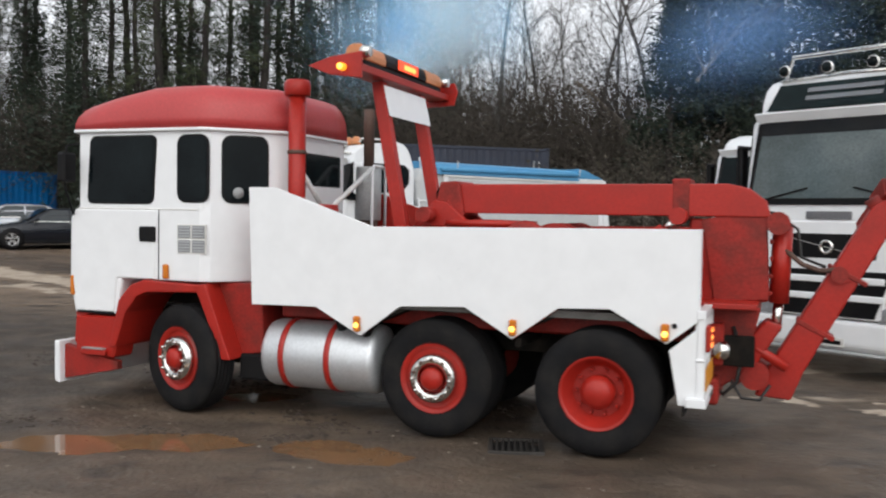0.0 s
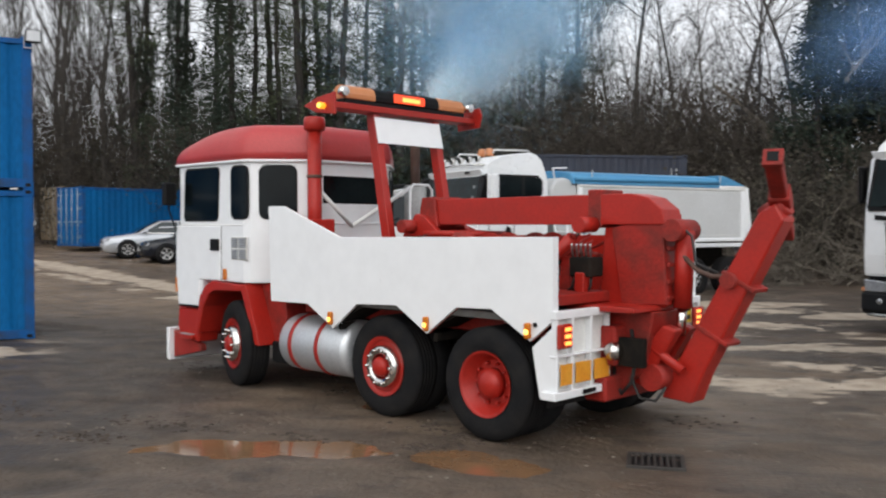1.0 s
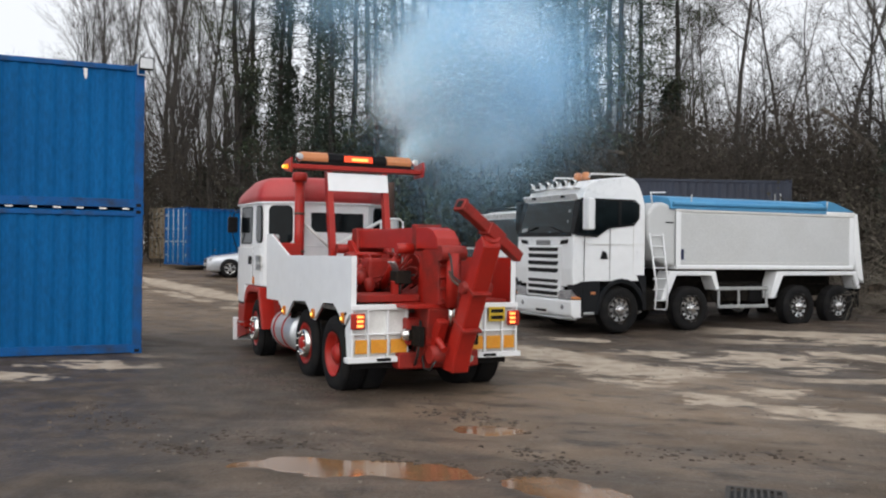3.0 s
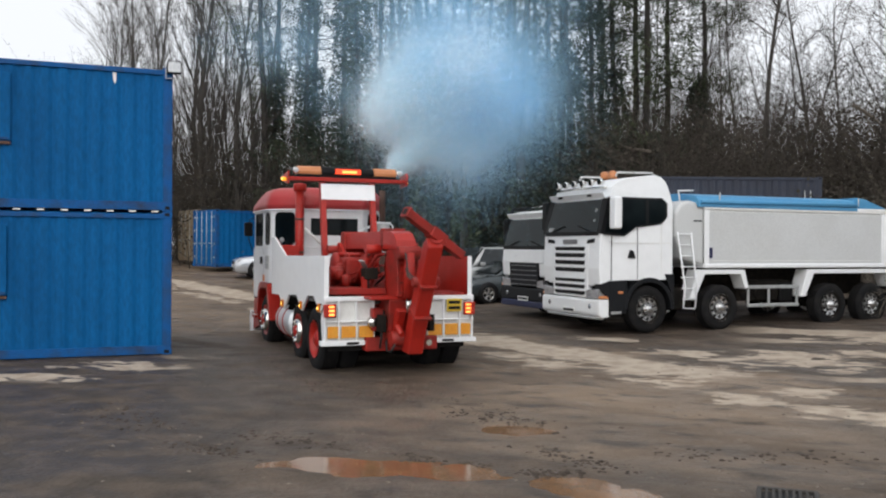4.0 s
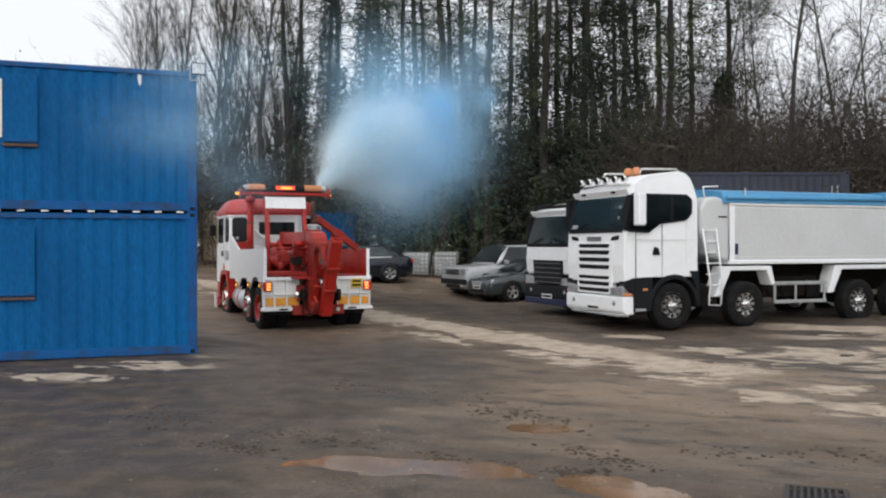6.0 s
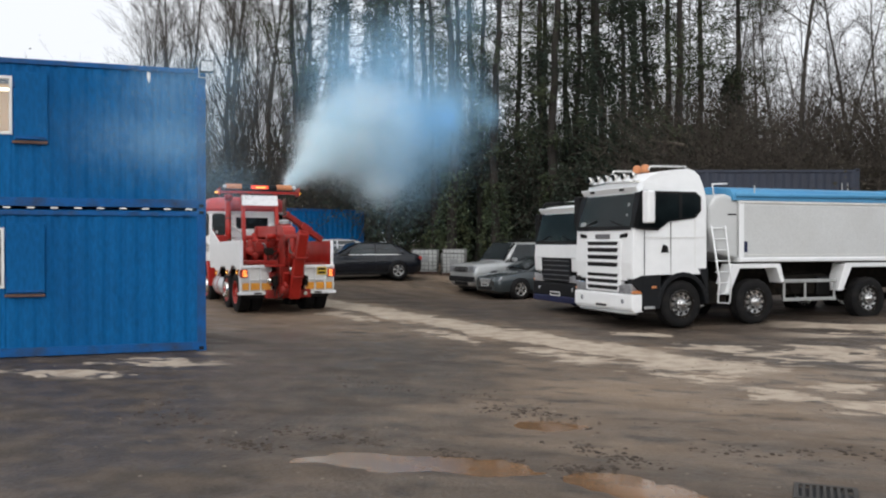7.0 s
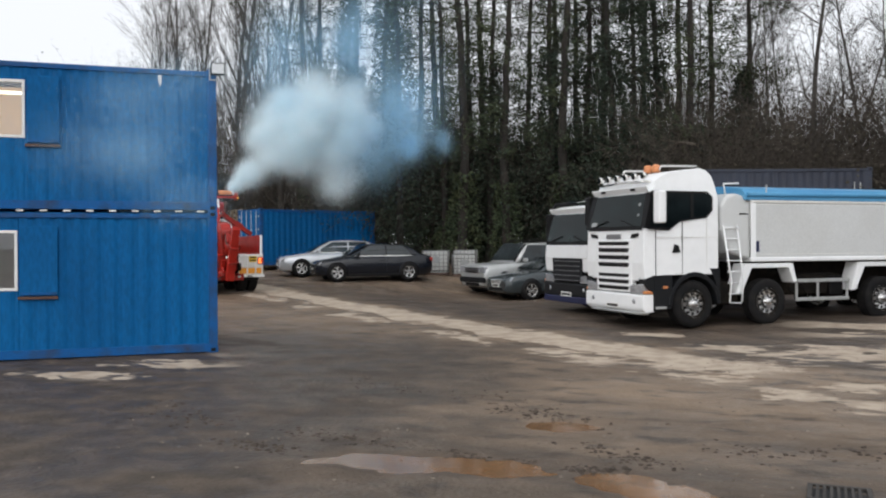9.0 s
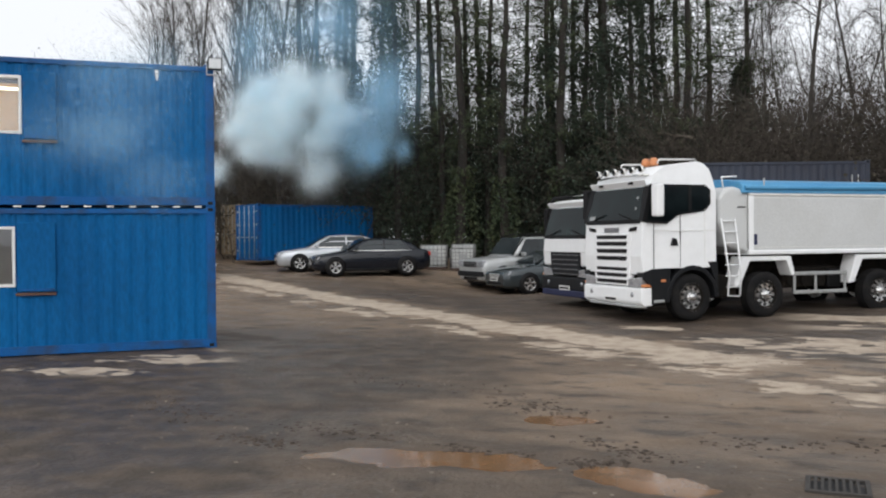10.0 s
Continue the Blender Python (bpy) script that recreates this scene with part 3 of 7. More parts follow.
lamp = thing("floodlight", STACK @ pose(-0.02, 0.05, 5.18), "small square black floodlight on a container corner", "floodlight")
part("housing", box(-0.13, 0.13, -0.06, 0.05, -0.10, 0.12, 0.015), BLACK, lamp)
part("lens", box(-0.11, 0.11, 0.05, 0.058, -0.08, 0.10), CLEAR, lamp)
part("bracket", prism([(-0.15, -0.02), (-0.15, -0.2), (0.15, -0.2), (0.15, -0.02), (0.135, -0.02), (0.135, -0.185), (-0.135, -0.185), (-0.135, -0.02)], -0.02, 0.02), GALV, lamp)

container(on_ground(-17.40, 40.65, 235, 0.02), 6.06, BLUE, BLUE_DARK, "blue steel shipping container with galvanised door rods at the yard edge", flip=True)
container(on_ground(-20.85, 44.8, 235, 0.02), 6.06, TAN, TAN, "weathered tan steel shipping container beside a blue one", flip=True)
container(on_ground(3.95, 33.9, 197, 0.02) @ pose(0, 0, 1.22), 6.06, NAVY, NAVY, "dark navy steel container stacked on another behind a tipper", doors=False, rods=True)
container(on_ground(3.95, 33.9, 197, -1.38), 6.06, NAVY, NAVY, "dark navy steel container sunk below the yard edge", doors=False)


# ---- the recovery truck: x forward, y to its left, z up; its rear axle is over the origin ----
TIRE_R = 0.53


def lorry_wheel(parent, x, y, side, rim, kind="plain", r=TIRE_R, width=0.30, z=None):
    """side: 1 on the truck's left. The wheel's own axis is y; its outer face is at y."""
    z = r if z is None else z
    s = side
    back = -s * 0.13 if kind == "deep" else -s * 0.02
    w = part("wheel", lathe([(0.05, back), (r * 0.50, back), (r * 0.56, back), (r * 0.595, back), (r * 0.595, -s * width)] if kind == "deep" else [(0.05, -s * 0.02), (r * 0.50, -s * 0.03), (r * 0.56, -s * 0.02), (r * 0.60, -s * 0.0), (r * 0.60, -s * width)], 36), rim, parent)
    w.matrix_basis = pose(x, y, z)
    prof = [(r * 0.58, s * -0.005), (r * 0.66, s * 0.012), (r * 0.84, s * 0.014), (r * 0.955, s * -0.012), (r * 0.985, s * -0.03)]
    for k in range(5):
        a, g = -0.045 - k * (width - 0.09) / 5, (width - 0.09) / 5
        prof += [(r, s * a), (r, s * (a - g * 0.72)), (r * 0.975, s * (a - g * 0.76)), (r * 0.975, s * (a - g * 0.98))]
    prof += [(r * 0.985, s * -(width - 0.03)), (r * 0.955, s * -(width - 0.01)), (r * 0.84, s * -width), (r * 0.58, s * -width)]
    part("tyre", lathe(prof, 44, close=True), RUBBER, w)
    if kind == "deep":
        # a dished rim with a big round hub in its well
        part("dish", lathe([(r * 0.585, s * 0.012), (r * 0.56, s * 0.012), (r * 0.53, s * -0.01), (r * 0.45, s * -0.10), (r * 0.40, s * -0.12)], 36, close=True), rim, w)
        part("hub", lathe([(0.001, s * 0.0), (r * 0.17, s * -0.005), (r * 0.2, s * -0.02), (r * 0.27, s * -0.05), (r * 0.27, s * -0.13)], 28), rim, w, "red hub cap")
        nuts, ring = 10, r * 0.36
    elif kind == "ring":
        part("dish", lathe([(r * 0.585, s * 0.012), (r * 0.55, s * 0.01), (r * 0.50, s * -0.015)], 36, close=True), rim, w)
        part("hub", lathe([(0.001, s * 0.09), (r * 0.15, s * 0.085), (r * 0.19, s * 0.06), (r * 0.2, s * -0.02)], 24), rim, w, "red hub cap")
        part("nut_ring", lathe([(r * 0.24, s * 0.02), (r * 0.26, s * 0.055), (r * 0.34, s * 0.06), (r * 0.40, s * 0.045), (r * 0.42, s * -0.02)], 36, close=True), CHROME, w, "chrome wheel nut ring")
        for k in range(10):
            a = (k + 0.5) * math.tau / 10
            part("ring_hole", lathe([(0.004, s * 0.001), (r * 0.035, 0.0), (r * 0.035, -s * 0.02)], 10, centre=(r * 0.33 * math.cos(a), s * 0.062, r * 0.33 * math.sin(a))), RUST, w)
        nuts, ring = 10, r * 0.33
    else:
        # a bright steel wheel with hand holes and a round hub
        part("hub", lathe([(0.001, s * 0.075), (r * 0.14, s * 0.07), (r * 0.17, s * 0.05), (r * 0.185, s * 0.0), (r * 0.30, s * -0.005)], 24), rim, w)
        part("dish", lathe([(r * 0.59, s * 0.014), (r * 0.56, s * 0.014), (r * 0.52, s * -0.035)], 36, close=True), rim, w)
        # dark ring just inside the rim's edge
        part("dark_rim_ring", lathe([(r * 0.585, s * 0.0165), (r * 0.545, s * 0.0165), (r * 0.50, s * -0.012)], 36, close=True), CHASSIS, w, "dark outer rim")
        nuts, ring = 10, r * 0.235
        for k in range(10):
            a = k * math.tau / 10 + 0.3
            part("hand_hole", lathe([(0.02, s * 0.0), (r * 0.060, s * -0.001), (r * 0.060, s * -0.03)], 10, centre=(r * 0.42 * math.cos(a), s * -0.010, r * 0.42 * math.sin(a))), BLACK, w)
    depth = {"deep": -0.105, "ring": 0.062}.get(kind, 0.005)
    nut = lathe([(0.001, s * 0.03), (0.013, s * 0.03), (0.018, s * -0.02)], 6)
    first = None
    for k in range(nuts):
        a = k * math.tau / nuts
        if first is None:
            first = part("wheel_nut", nut, CHROME if kind == "ring" else rim, w)
            o = first
        else:
            o = new("wheel_nut", first.data)
            o.parent = w
        o.location = (ring * math.cos(a), s * depth, ring * math.sin(a))
    return w


truck = thing("recovery_truck", pose(1.7, 8.46, 0.02, 0, 0, 159.2), "old red and white three-axle recovery truck with folded rear lifting arm", "truck")
wheels = []
for s in (1, -1):
    wheels.append((lorry_wheel(truck, 0.0, 1.19 * s, s, RED, "deep"), 0.0, 1.19 * s, False))
    wheels.append((lorry_wheel(truck, 1.46, 1.12 * s, s, RED, "ring"), 1.46, 1.12 * s, False))
    wheels.append((lorry_wheel(truck, 4.14, 1.18 * s, s, RED, "ring"), 4.14, 1.18 * s, True))
    for x in (0.0, 1.46):
        part("inner_tyre", lathe([(0.3, 0), (0.48, 0.01), (0.53, -0.04 * s), (0.53, -0.24 * s), (0.48, -0.29 * s), (0.3, -0.28 * s)], 40, centre=(x, 0.86 * s, 0.53), close=True), RUBBER, truck)

# chassis
for s in (1, -1):
    part("chassis_rail", prism([(-1.2, 0.72), (5.0, 0.72), (5.0, 0.95), (-1.2, 0.98)], 0.36 * s, 0.44 * s, bevel=0.006), CHASSIS, truck)
for x in (0.0, 1.46, 4.14):
    b = lathe([(0.07, -1.0), (0.09, -0.3), (0.2, -0.16), (0.22, 0.0), (0.2, 0.16), (0.09, 0.3), (0.07, 1.0)], 16, centre=(x, 0, 0.53))
    part("axle", b, CHASSIS, truck)
part("deck", box(-0.78, 3.2, -1.2, 1.2, 1.14, 1.2), PLANK, truck, "worn grey deck boards")
part("under_tray", box(-0.7, 3.2, -0.8, 0.8, 0.95, 1.13, 0.02), RED_WORN, truck)
for x in (0.66, -0.7, 2.1):
    part("wing_stay", box(x, x + 0.05, -1.15, 1.15, 0.86, 0.94, 0.01), CHASSIS, truck)

# cab
GUT = 2.78
plan = [(5.40, 1.10), (5.34, 1.20), (3.88, 1.20), (3.78, 1.16), (3.32, 0.68), (3.25, 0.60)]
plan = plan + [(x, -y) for x, y in plan[::-1]]
bm = prism(plan, 1.29, GUT, axis="z", bevel=0.02, segments=2)
prism([(4.86, 0.92), (5.40, 0.92), (5.47, 1.25), (5.46, 1.9), (5.38, 2.0), (5.30, 1.2), (4.80, 1.31)], -1.2, 1.2, bevel=0.03, segments=2, bm=bm)
part("cab_shell", bm, WHITE, truck, "white cab shell")
rings = []
bm = bmesh.new()
around = []
for k in range(len(plan)):
    p, q = Vector(plan[k]), Vector(plan[(k + 1) % len(plan)])
    n = max(1, int((q - p).length / 0.22))
    around += [p.lerp(q, i / n) for i in range(n)]
for z, inset in ((GUT, -0.035), (GUT + 0.11, -0.03), (GUT + 0.23, -0.01), (GUT + 0.33, 0.035), (GUT + 0.40, 0.10), (GUT + 0.44, 0.22), (GUT + 0.455, 0.5)):
    ring = []
    for p in around:
        f = 1 - inset / 1.2
        px, py = 4.3 + (p.x - 4.3) * f, p.y * f
        slope = max(0.0, (px - 4.45) / 1.0)
        ring.append(bm.verts.new((px, py, z - (z - GUT) * 0.50 * slope ** 1.4)))
    rings.append(ring)
nr = len(around)
for one, two in zip(rings, rings[1:]):
    for k in range(nr):
        bm.faces.new((one[k], one[(k + 1) % nr], two[(k + 1) % nr], two[k])).smooth = True
bm.faces.new(rings[-1])
bm.faces.new(rings[0][::-1])
bmesh.ops.recalc_face_normals(bm, faces=bm.faces[:])
part("roof", bm, RED_ROOF, truck, "faded red roof with rounded edges")
part("gutter", prism([(4.3 + (x - 4.3) * 1.036, y * 1.036) for x, y in plan], GUT - 0.025, GUT + 0.006, axis="z", bevel=0.006), WHITE, truck)


def rounded(x0, x1, z0, z1, r, slant=0.0, n=5):
    pts = []
    for cx, cz, a0 in ((x1 - r, z1 - r, 0), (x0 + r, z1 - r, 90), (x0 + r, z0 + r, 180), (x1 - r, z0 + r, 270)):
        for k in range(n):
            a = radians(a0 + 90 * k / (n - 1))
            z = cz + r * math.sin(a)
            pts.append((cx + r * math.cos(a) + slant * (z - z0), z))
    return pts


for s in (1, -1):
    for q in ((4.44, 5.22, 2.06, 2.70, 0.05, -0.06), (3.80, 4.12, 2.08, 2.70, 0.08, 0)):
        w = part("side_window", prism(rounded(*q), *sorted((1.19 * s, 1.209 * s))), GLASS, truck)
        part("window_rubber", prism(rounded(q[0] - 0.022, q[1] + 0.022, q[2] - 0.022, q[3] + 0.022, q[4] + 0.02, q[5]), *sorted((1.185 * s, 1.205 * s))), BLACK, w)
    # the quarter panel's window stands askew
    quarter = pose(3.55, 0.92 * s, 0, 0, 0, 46.2 * s)
    for nm, grow, out_by, m in (("quarter_window", 0.0, 0.016, GLASS), ("quarter_rubber", 0.022, 0.011, BLACK)):
        bm = prism(rounded(-0.21 - grow, 0.21 + grow, 2.08 - grow, 2.70 + grow, 0.08 + grow * 0.8), *sorted((-0.01 * s, out_by * s)))
        part(nm, moved(bm, quarter), m, truck)
    ys = lambda a, b: sorted((a * s, b * s))
    d = part("door", prism([(4.40, 1.30), (4.86, 1.30), (4.90, 0.95), (5.37, 0.95), (5.42, 1.25), (5.395, 1.98), (4.36, 1.98)], *ys(1.19, 1.212), bevel=0.008), WHITE, truck)
    part("door_handle", box(4.38, 4.58, *ys(1.205, 1.235), 1.67, 1.82, 0.012), BLACK, d, "black recessed door handle")
    part("door_seam", box(4.352, 4.362, *ys(1.196, 1.204), 1.3, 1.99), BLACK, d)
    part("lower_trim", box(4.9, 5.36, *ys(1.2, 1.216), 0.925, 0.945), BLACK, d)
    part("waist_line", box(3.9, 5.36, *ys(1.195, 1.206), 1.985, 2.0, 0.004), WHITE_DIRTY, truck)
    part("side_flasher", box(4.23, 4.30, *ys(1.2, 1.23), 1.31, 1.45, 0.012), AMBER, truck, "amber side lamp")
    part("front_flasher", box(5.40, 5.46, *ys(1.14, 1.215), 1.1, 1.30, 0.012), AMBER, truck, "amber front lamp")
    g = part("vent_grille", box(3.80, 4.14, *ys(1.19, 1.205), 1.56, 1.85, 0.004), WHITE_DIRTY, truck, "four-part grey slatted cab vent")
    for gx in (3.815, 3.98):
        for gz in (1.575, 1.715):
            part("vent_panel", box(gx, gx + 0.145, *ys(1.2055, 1.210), gz, gz + 0.122, 0.003), GREYBOARD, g)
            for k in range(4):
                part("slat", box(gx + 0.01, gx + 0.135, *ys(1.209, 1.215), gz + 0.012 + k * 0.028, gz + 0.024 + k * 0.028), STEEL, g)
    part("sticker", moved(lathe([(0.001, 0.003 * s), (0.055, 0.003 * s), (0.055, 0.0)], 20), quarter @ pose(0.07, 0.017 * s, 2.16)), GREYBOARD, truck, "small round window sticker") if s > 0 else None
    # wing over the front wheel
    bm = prism([(4.94, 0.60), (4.86, 0.60), (4.74, 0.95), (4.60, 1.12), (4.48, 1.17), (3.90, 1.19), (3.80, 1.26), (4.52, 1.29), (4.68, 1.23), (4.82, 1.08)], *ys(0.62, 1.235), bevel=0.015, segments=2)
    part("front_wing", bm, RED, truck)
    bm = prism([(3.93, 1.26), (3.86, 1.14), (3.60, 0.56), (3.50, 0.56), (3.74, 1.16), (3.80, 1.28)], *ys(0.62, 1.235), bevel=0.012, segments=2)
    part("rear_wing_flap", bm, RED, truck)
    part("mud_panel", prism([(3.80, 1.28), (3.30, 1.28), (3.28, 0.62), (3.52, 0.58)], *ys(0.60, 1.0), bevel=0.01), RED_WORN, truck)
    part("lower_cab", prism([(4.84, 0.90), (5.40, 0.90), (5.42, 0.62), (5.30, 0.50), (4.92, 0.47), (4.88, 0.62)], *ys(0.9, 1.2), bevel=0.02), RED, truck)
    part("cab_step", box(4.98, 5.28, *ys(1.12, 1.26), 0.50, 0.56, 0.012), RED, truck)
    part("step_tread", box(5.0, 5.26, *ys(1.14, 1.262), 0.562, 0.575), GALV, truck)
    part("battery_box", box(3.18, 3.52, *ys(0.7, 1.05), 0.35, 0.60, 0.02), BLACK, truck)
    arm = part("mirror_arm", tube([(5.33, 1.16 * s, 2.66), (5.42, 1.30 * s, 2.62), (5.42, 1.32 * s, 2.2), (5.38, 1.24 * s, 1.92)], 0.012, 6), BLACK, truck)
    part("mirror", box(5.34, 5.44, *ys(1.24, 1.42), 2.25, 2.55, 0.02), BLACK, arm)
part("windscreen", prism([(-1.05, 1.98), (1.05, 1.98), (1.02, 2.62), (-1.02, 2.62)], 5.40, 5.46, axis="x", bevel=0.01), GLASS, truck)
part("front_grille", box(5.44, 5.49, -0.7, 0.7, 1.1, 1.75, 0.02), BLACK, truck)
part("front_bumper", prism([(5.56, 0.18), (5.63, 0.20), (5.63, 0.62), (5.56, 0.62)], -1.25, 1.25, bevel=0.01), WHITE, truck, "white front bumper")
for s in (1, -1):
    part("bumper_side", prism([(5.56, 0.22), (5.56, 0.58), (5.30, 0.52), (4.88, 0.44), (4.88, 0.36)], *sorted((1.10 * s, 1.18 * s)), bevel=0.006), RED_WORN, truck)
part("front_valance", box(5.25, 5.42, -1.18, 1.18, 0.5, 0.95, 0.02), RED, truck)
part("rear_window", box(3.235, 3.26, -0.50, 0.47, 2.26, 2.60, 0.012), GLASS, truck)
part("cab_back_ridge", box(3.238, 3.26, -0.58, 0.58, 2.0, 2.03, 0.006), WHITE, truck)
part("cab_base", box(3.3, 4.7, -0.6, 0.6, 1.0, 1.3), CHASSIS, truck)

# side panels with scalloped lower edge over the wheels
outline = [(3.30, 2.21), (3.02, 2.21), (2.02, 1.865), (-0.80, 1.895), (-0.80, 1.17), (-0.56, 0.98), (-0.11, 1.235), (0.32, 1.22), (0.71, 0.94), (1.14, 1.19), (1.74, 1.165), (2.13, 0.88), (2.58, 1.12), (3.26, 1.11)]
for s in (1, -1):
    ys = lambda a, b: sorted((a * s, b * s))
    p = part("side_panel", prism(outline, *ys(1.205, 1.24), bevel=0.004), WHITE, truck, "white steel side panel with scalloped edge")
    part("panel_back", prism([(a + (0.012 if a > 1 else -0.004), c) for a, c in outline], *ys(1.195, 1.2045)), RED, p, "red inner face")
    part("panel_flange", box(-0.812, -0.80, *ys(1.17, 1.242), 1.16, 1.897), WHITE, p)
    part("filler_cap", lathe([(0.001, 0.012 * s), (0.022, 0.012 * s), (0.022, 0)], 12, centre=(-0.62, 1.24 * s, 1.13)), BLACK, p)
    for x, z in ((2.15, 0.99), (0.70, 1.04), (-0.55, 1.075)):
        m = part("marker_lamp", box(x - 0.032, x + 0.032, *ys(1.24, 1.285), z - 0.07, z + 0.07, 0.012), AMBER, p, "amber side marker lamp, lit")
        part("bulb", lathe([(0.001, 0.012 * s), (0.02, 0.008 * s), (0.026, 0)], 10, centre=(x, 1.284 * s, z - 0.01)), AMBER_CORE, m)
    part("inner_wheel_box", prism([(3.2, 1.2), (2.5, 1.14), (2.13, 0.95), (1.7, 1.13), (1.1, 1.13), (0.7, 0.98), (0.3, 1.16), (-0.15, 1.16), (-0.5, 1.03), (-0.7, 1.2)], *ys(0.45, 1.19)), CHASSIS, truck)
    # rear lamp board: a white welded frame
    f = part("rear_lamp_frame", box(-0.88, -0.72, *ys(0.42, 1.30), 0.50, 0.57, 0.006), WHITE, truck, "white welded rear lamp frame")
    for zz, hh in ((1.19, 0.07), (0.86, 0.02)):
        part("frame_bar", box(-0.86, -0.79, *ys(0.44, 1.26), zz, zz + hh, 0.005), WHITE, f)
    for yy in (0.44, 0.72, 1.0, 1.22):
        part("frame_post", box(-0.86, -0.80, *ys(yy, yy + 0.028), 0.57, 1.19, 0.004), WHITE, f)
    part("side_plate", prism([(-0.80, 1.12), (-0.80, 0.50), (-0.66, 0.50), (-0.58, 0.93)], *ys(1.215, 1.235), bevel=0.004), WHITE, f)
    part("backing_plate", box(-0.80, -0.78, *ys(0.45, 1.22), 0.57, 1.19), WHITE_DIRTY, f)
    t = part("tail_lamp", box(-0.90, -0.86, *ys(1.07, 1.27), 0.94, 1.15, 0.014), RED_LENS, f, "red and orange tail lamp, lit")
    for zz in (0.97, 1.03, 1.09):
        part("bulb_bar", box(-0.907, -0.899, *ys(1.10, 1.19), zz, zz + 0.034, 0.003), ORANGE_CORE, t)
    for y0, y1 in ((0.46, 0.70), (0.75, 0.98), (1.03, 1.2)):
        part("reflector_plate", box(-0.868, -0.858, *ys(y0, y1), 0.62, 0.80, 0.003), REFLECT, f, "amber reflective marker plate")
    part("tow_slot", box(-0.885, -0.878, *ys(0.7, 0.9), 0.515, 0.555), BLACK, f)
    part("mud_flap", box(-0.70, -0.685, *ys(0.55, 1.15), 0.40, 1.0), RUBBER, truck)
work = part("work_lamp", lathe([(0.001, -0.09), (0.06, -0.085), (0.085, -0.05), (0.09, 0.0), (0.06, 0.05)], 16, axis="x", centre=(-0.92, 0.50, 0.86)), CHROME, truck, "chrome rear work lamp")
plate = part("rear_plate", box(-0.875, -0.865, -1.04, -0.78, 1.0, 1.2, 0.004), PLATE, truck, "yellow number plate")
for zz in (1.03, 1.12):
    part("plate_bar", box(-0.879, -0.874, -1.01, -0.81, zz, zz + 0.05), BLACK, plate)

# silver fuel tank with red straps
for s in (1,):
    tank = part("fuel_tank", lathe([(0.02, 2.02), (0.24, 2.03), (0.31, 2.06), (0.325, 2.10), (0.325, 3.16), (0.31, 3.2), (0.24, 3.23), (0.02, 3.24)], 40, axis="x", centre=(0, 0.86, 0.62)), ALUMINIUM, truck, "round silver fuel tank")
    for x in (2.50, 2.98):
        part("tank_strap", lathe([(0.326, x - 0.028), (0.337, x - 0.026), (0.337, x + 0.026), (0.326, x + 0.028)], 40, axis="x", centre=(0, 0.86, 0.62), close=True), RED, tank, "red tank strap")
    part("tank_cap", tube([(2.42, 1.0, 0.90), (2.42, 1.05, 0.99)], 0.05, 12), BLACK, tank)
part("air_tank", lathe([(0.02, 1.75), (0.15, 1.78), (0.17, 1.85), (0.17, 3.2), (0.02, 3.24)], 20, axis="x", centre=(0, -0.8, 0.66)), CHASSIS, truck)

# air intake stack behind the cab
st = part("intake_pipe", tube([(3.08, 0.735, 1.2), (3.08, 0.735, 3.12)], 0.085, 20), RED, truck, "tall red air intake stack")
part("cap", lathe([(0.02, 3.28), (0.11, 3.27), (0.128, 3.24), (0.128, 3.13), (0.115, 3.115), (0.08, 3.11)], 24, axis="z", centre=(3.08, 0.735, 0)), RED, st)
for z in (1.9, 2.55):
    part("clamp", lathe([(0.087, z), (0.094, z + 0.005), (0.094, z + 0.035), (0.087, z + 0.04)], 20, axis="z", centre=(3.08, 0.735, 0), close=True), RUST, st)
# exhaust stack on the other side
ex = part("exhaust_pipe", tube([(3.12, -0.98, 1.2), (3.12, -0.98, 2.35)], 0.11, 18), RUST, truck, "rusty brown exhaust stack")
part("tail_pipe", tube([(3.12, -0.98, 2.34), (3.12, -0.98, 3.0), (3.12, -0.98, 3.18)], 0.062, 14), RUST, ex)
part("heat_guard", lathe([(0.135, 1.9), (0.15, 1.92), (0.15, 2.5), (0.135, 2.52)], 20, axis="z", centre=(3.12, -0.98, 0), close=True), GALV, ex, "perforated heat guard")
part("hoop", tube([(2.95, -0.72, 1.3), (2.95, -0.72, 2.46), (2.97, -0.8, 2.52), (2.99, -1.1, 2.52), (2.99, -1.16, 2.46), (2.99, -1.16, 1.3)], 0.018, 8), WHITE, truck)
part("brace", tube([(3.10, 0.66, 2.42), (3.05, 0.18, 1.98)], 0.028, 8), WHITE_DIRTY, truck)
part("brace", tube([(2.97, -0.74, 2.48), (3.05, 0.18, 1.98)], 0.028, 8), WHITE_DIRTY, truck)
part("locker", box(2.55, 3.05, 0.86, 1.19, 1.25, 2.06, 0.01), RED, truck)
part("bulkhead", box(2.05, 2.12, -1.19, 1.19, 1.2, 1.55, 0.01), RED_WORN, truck)

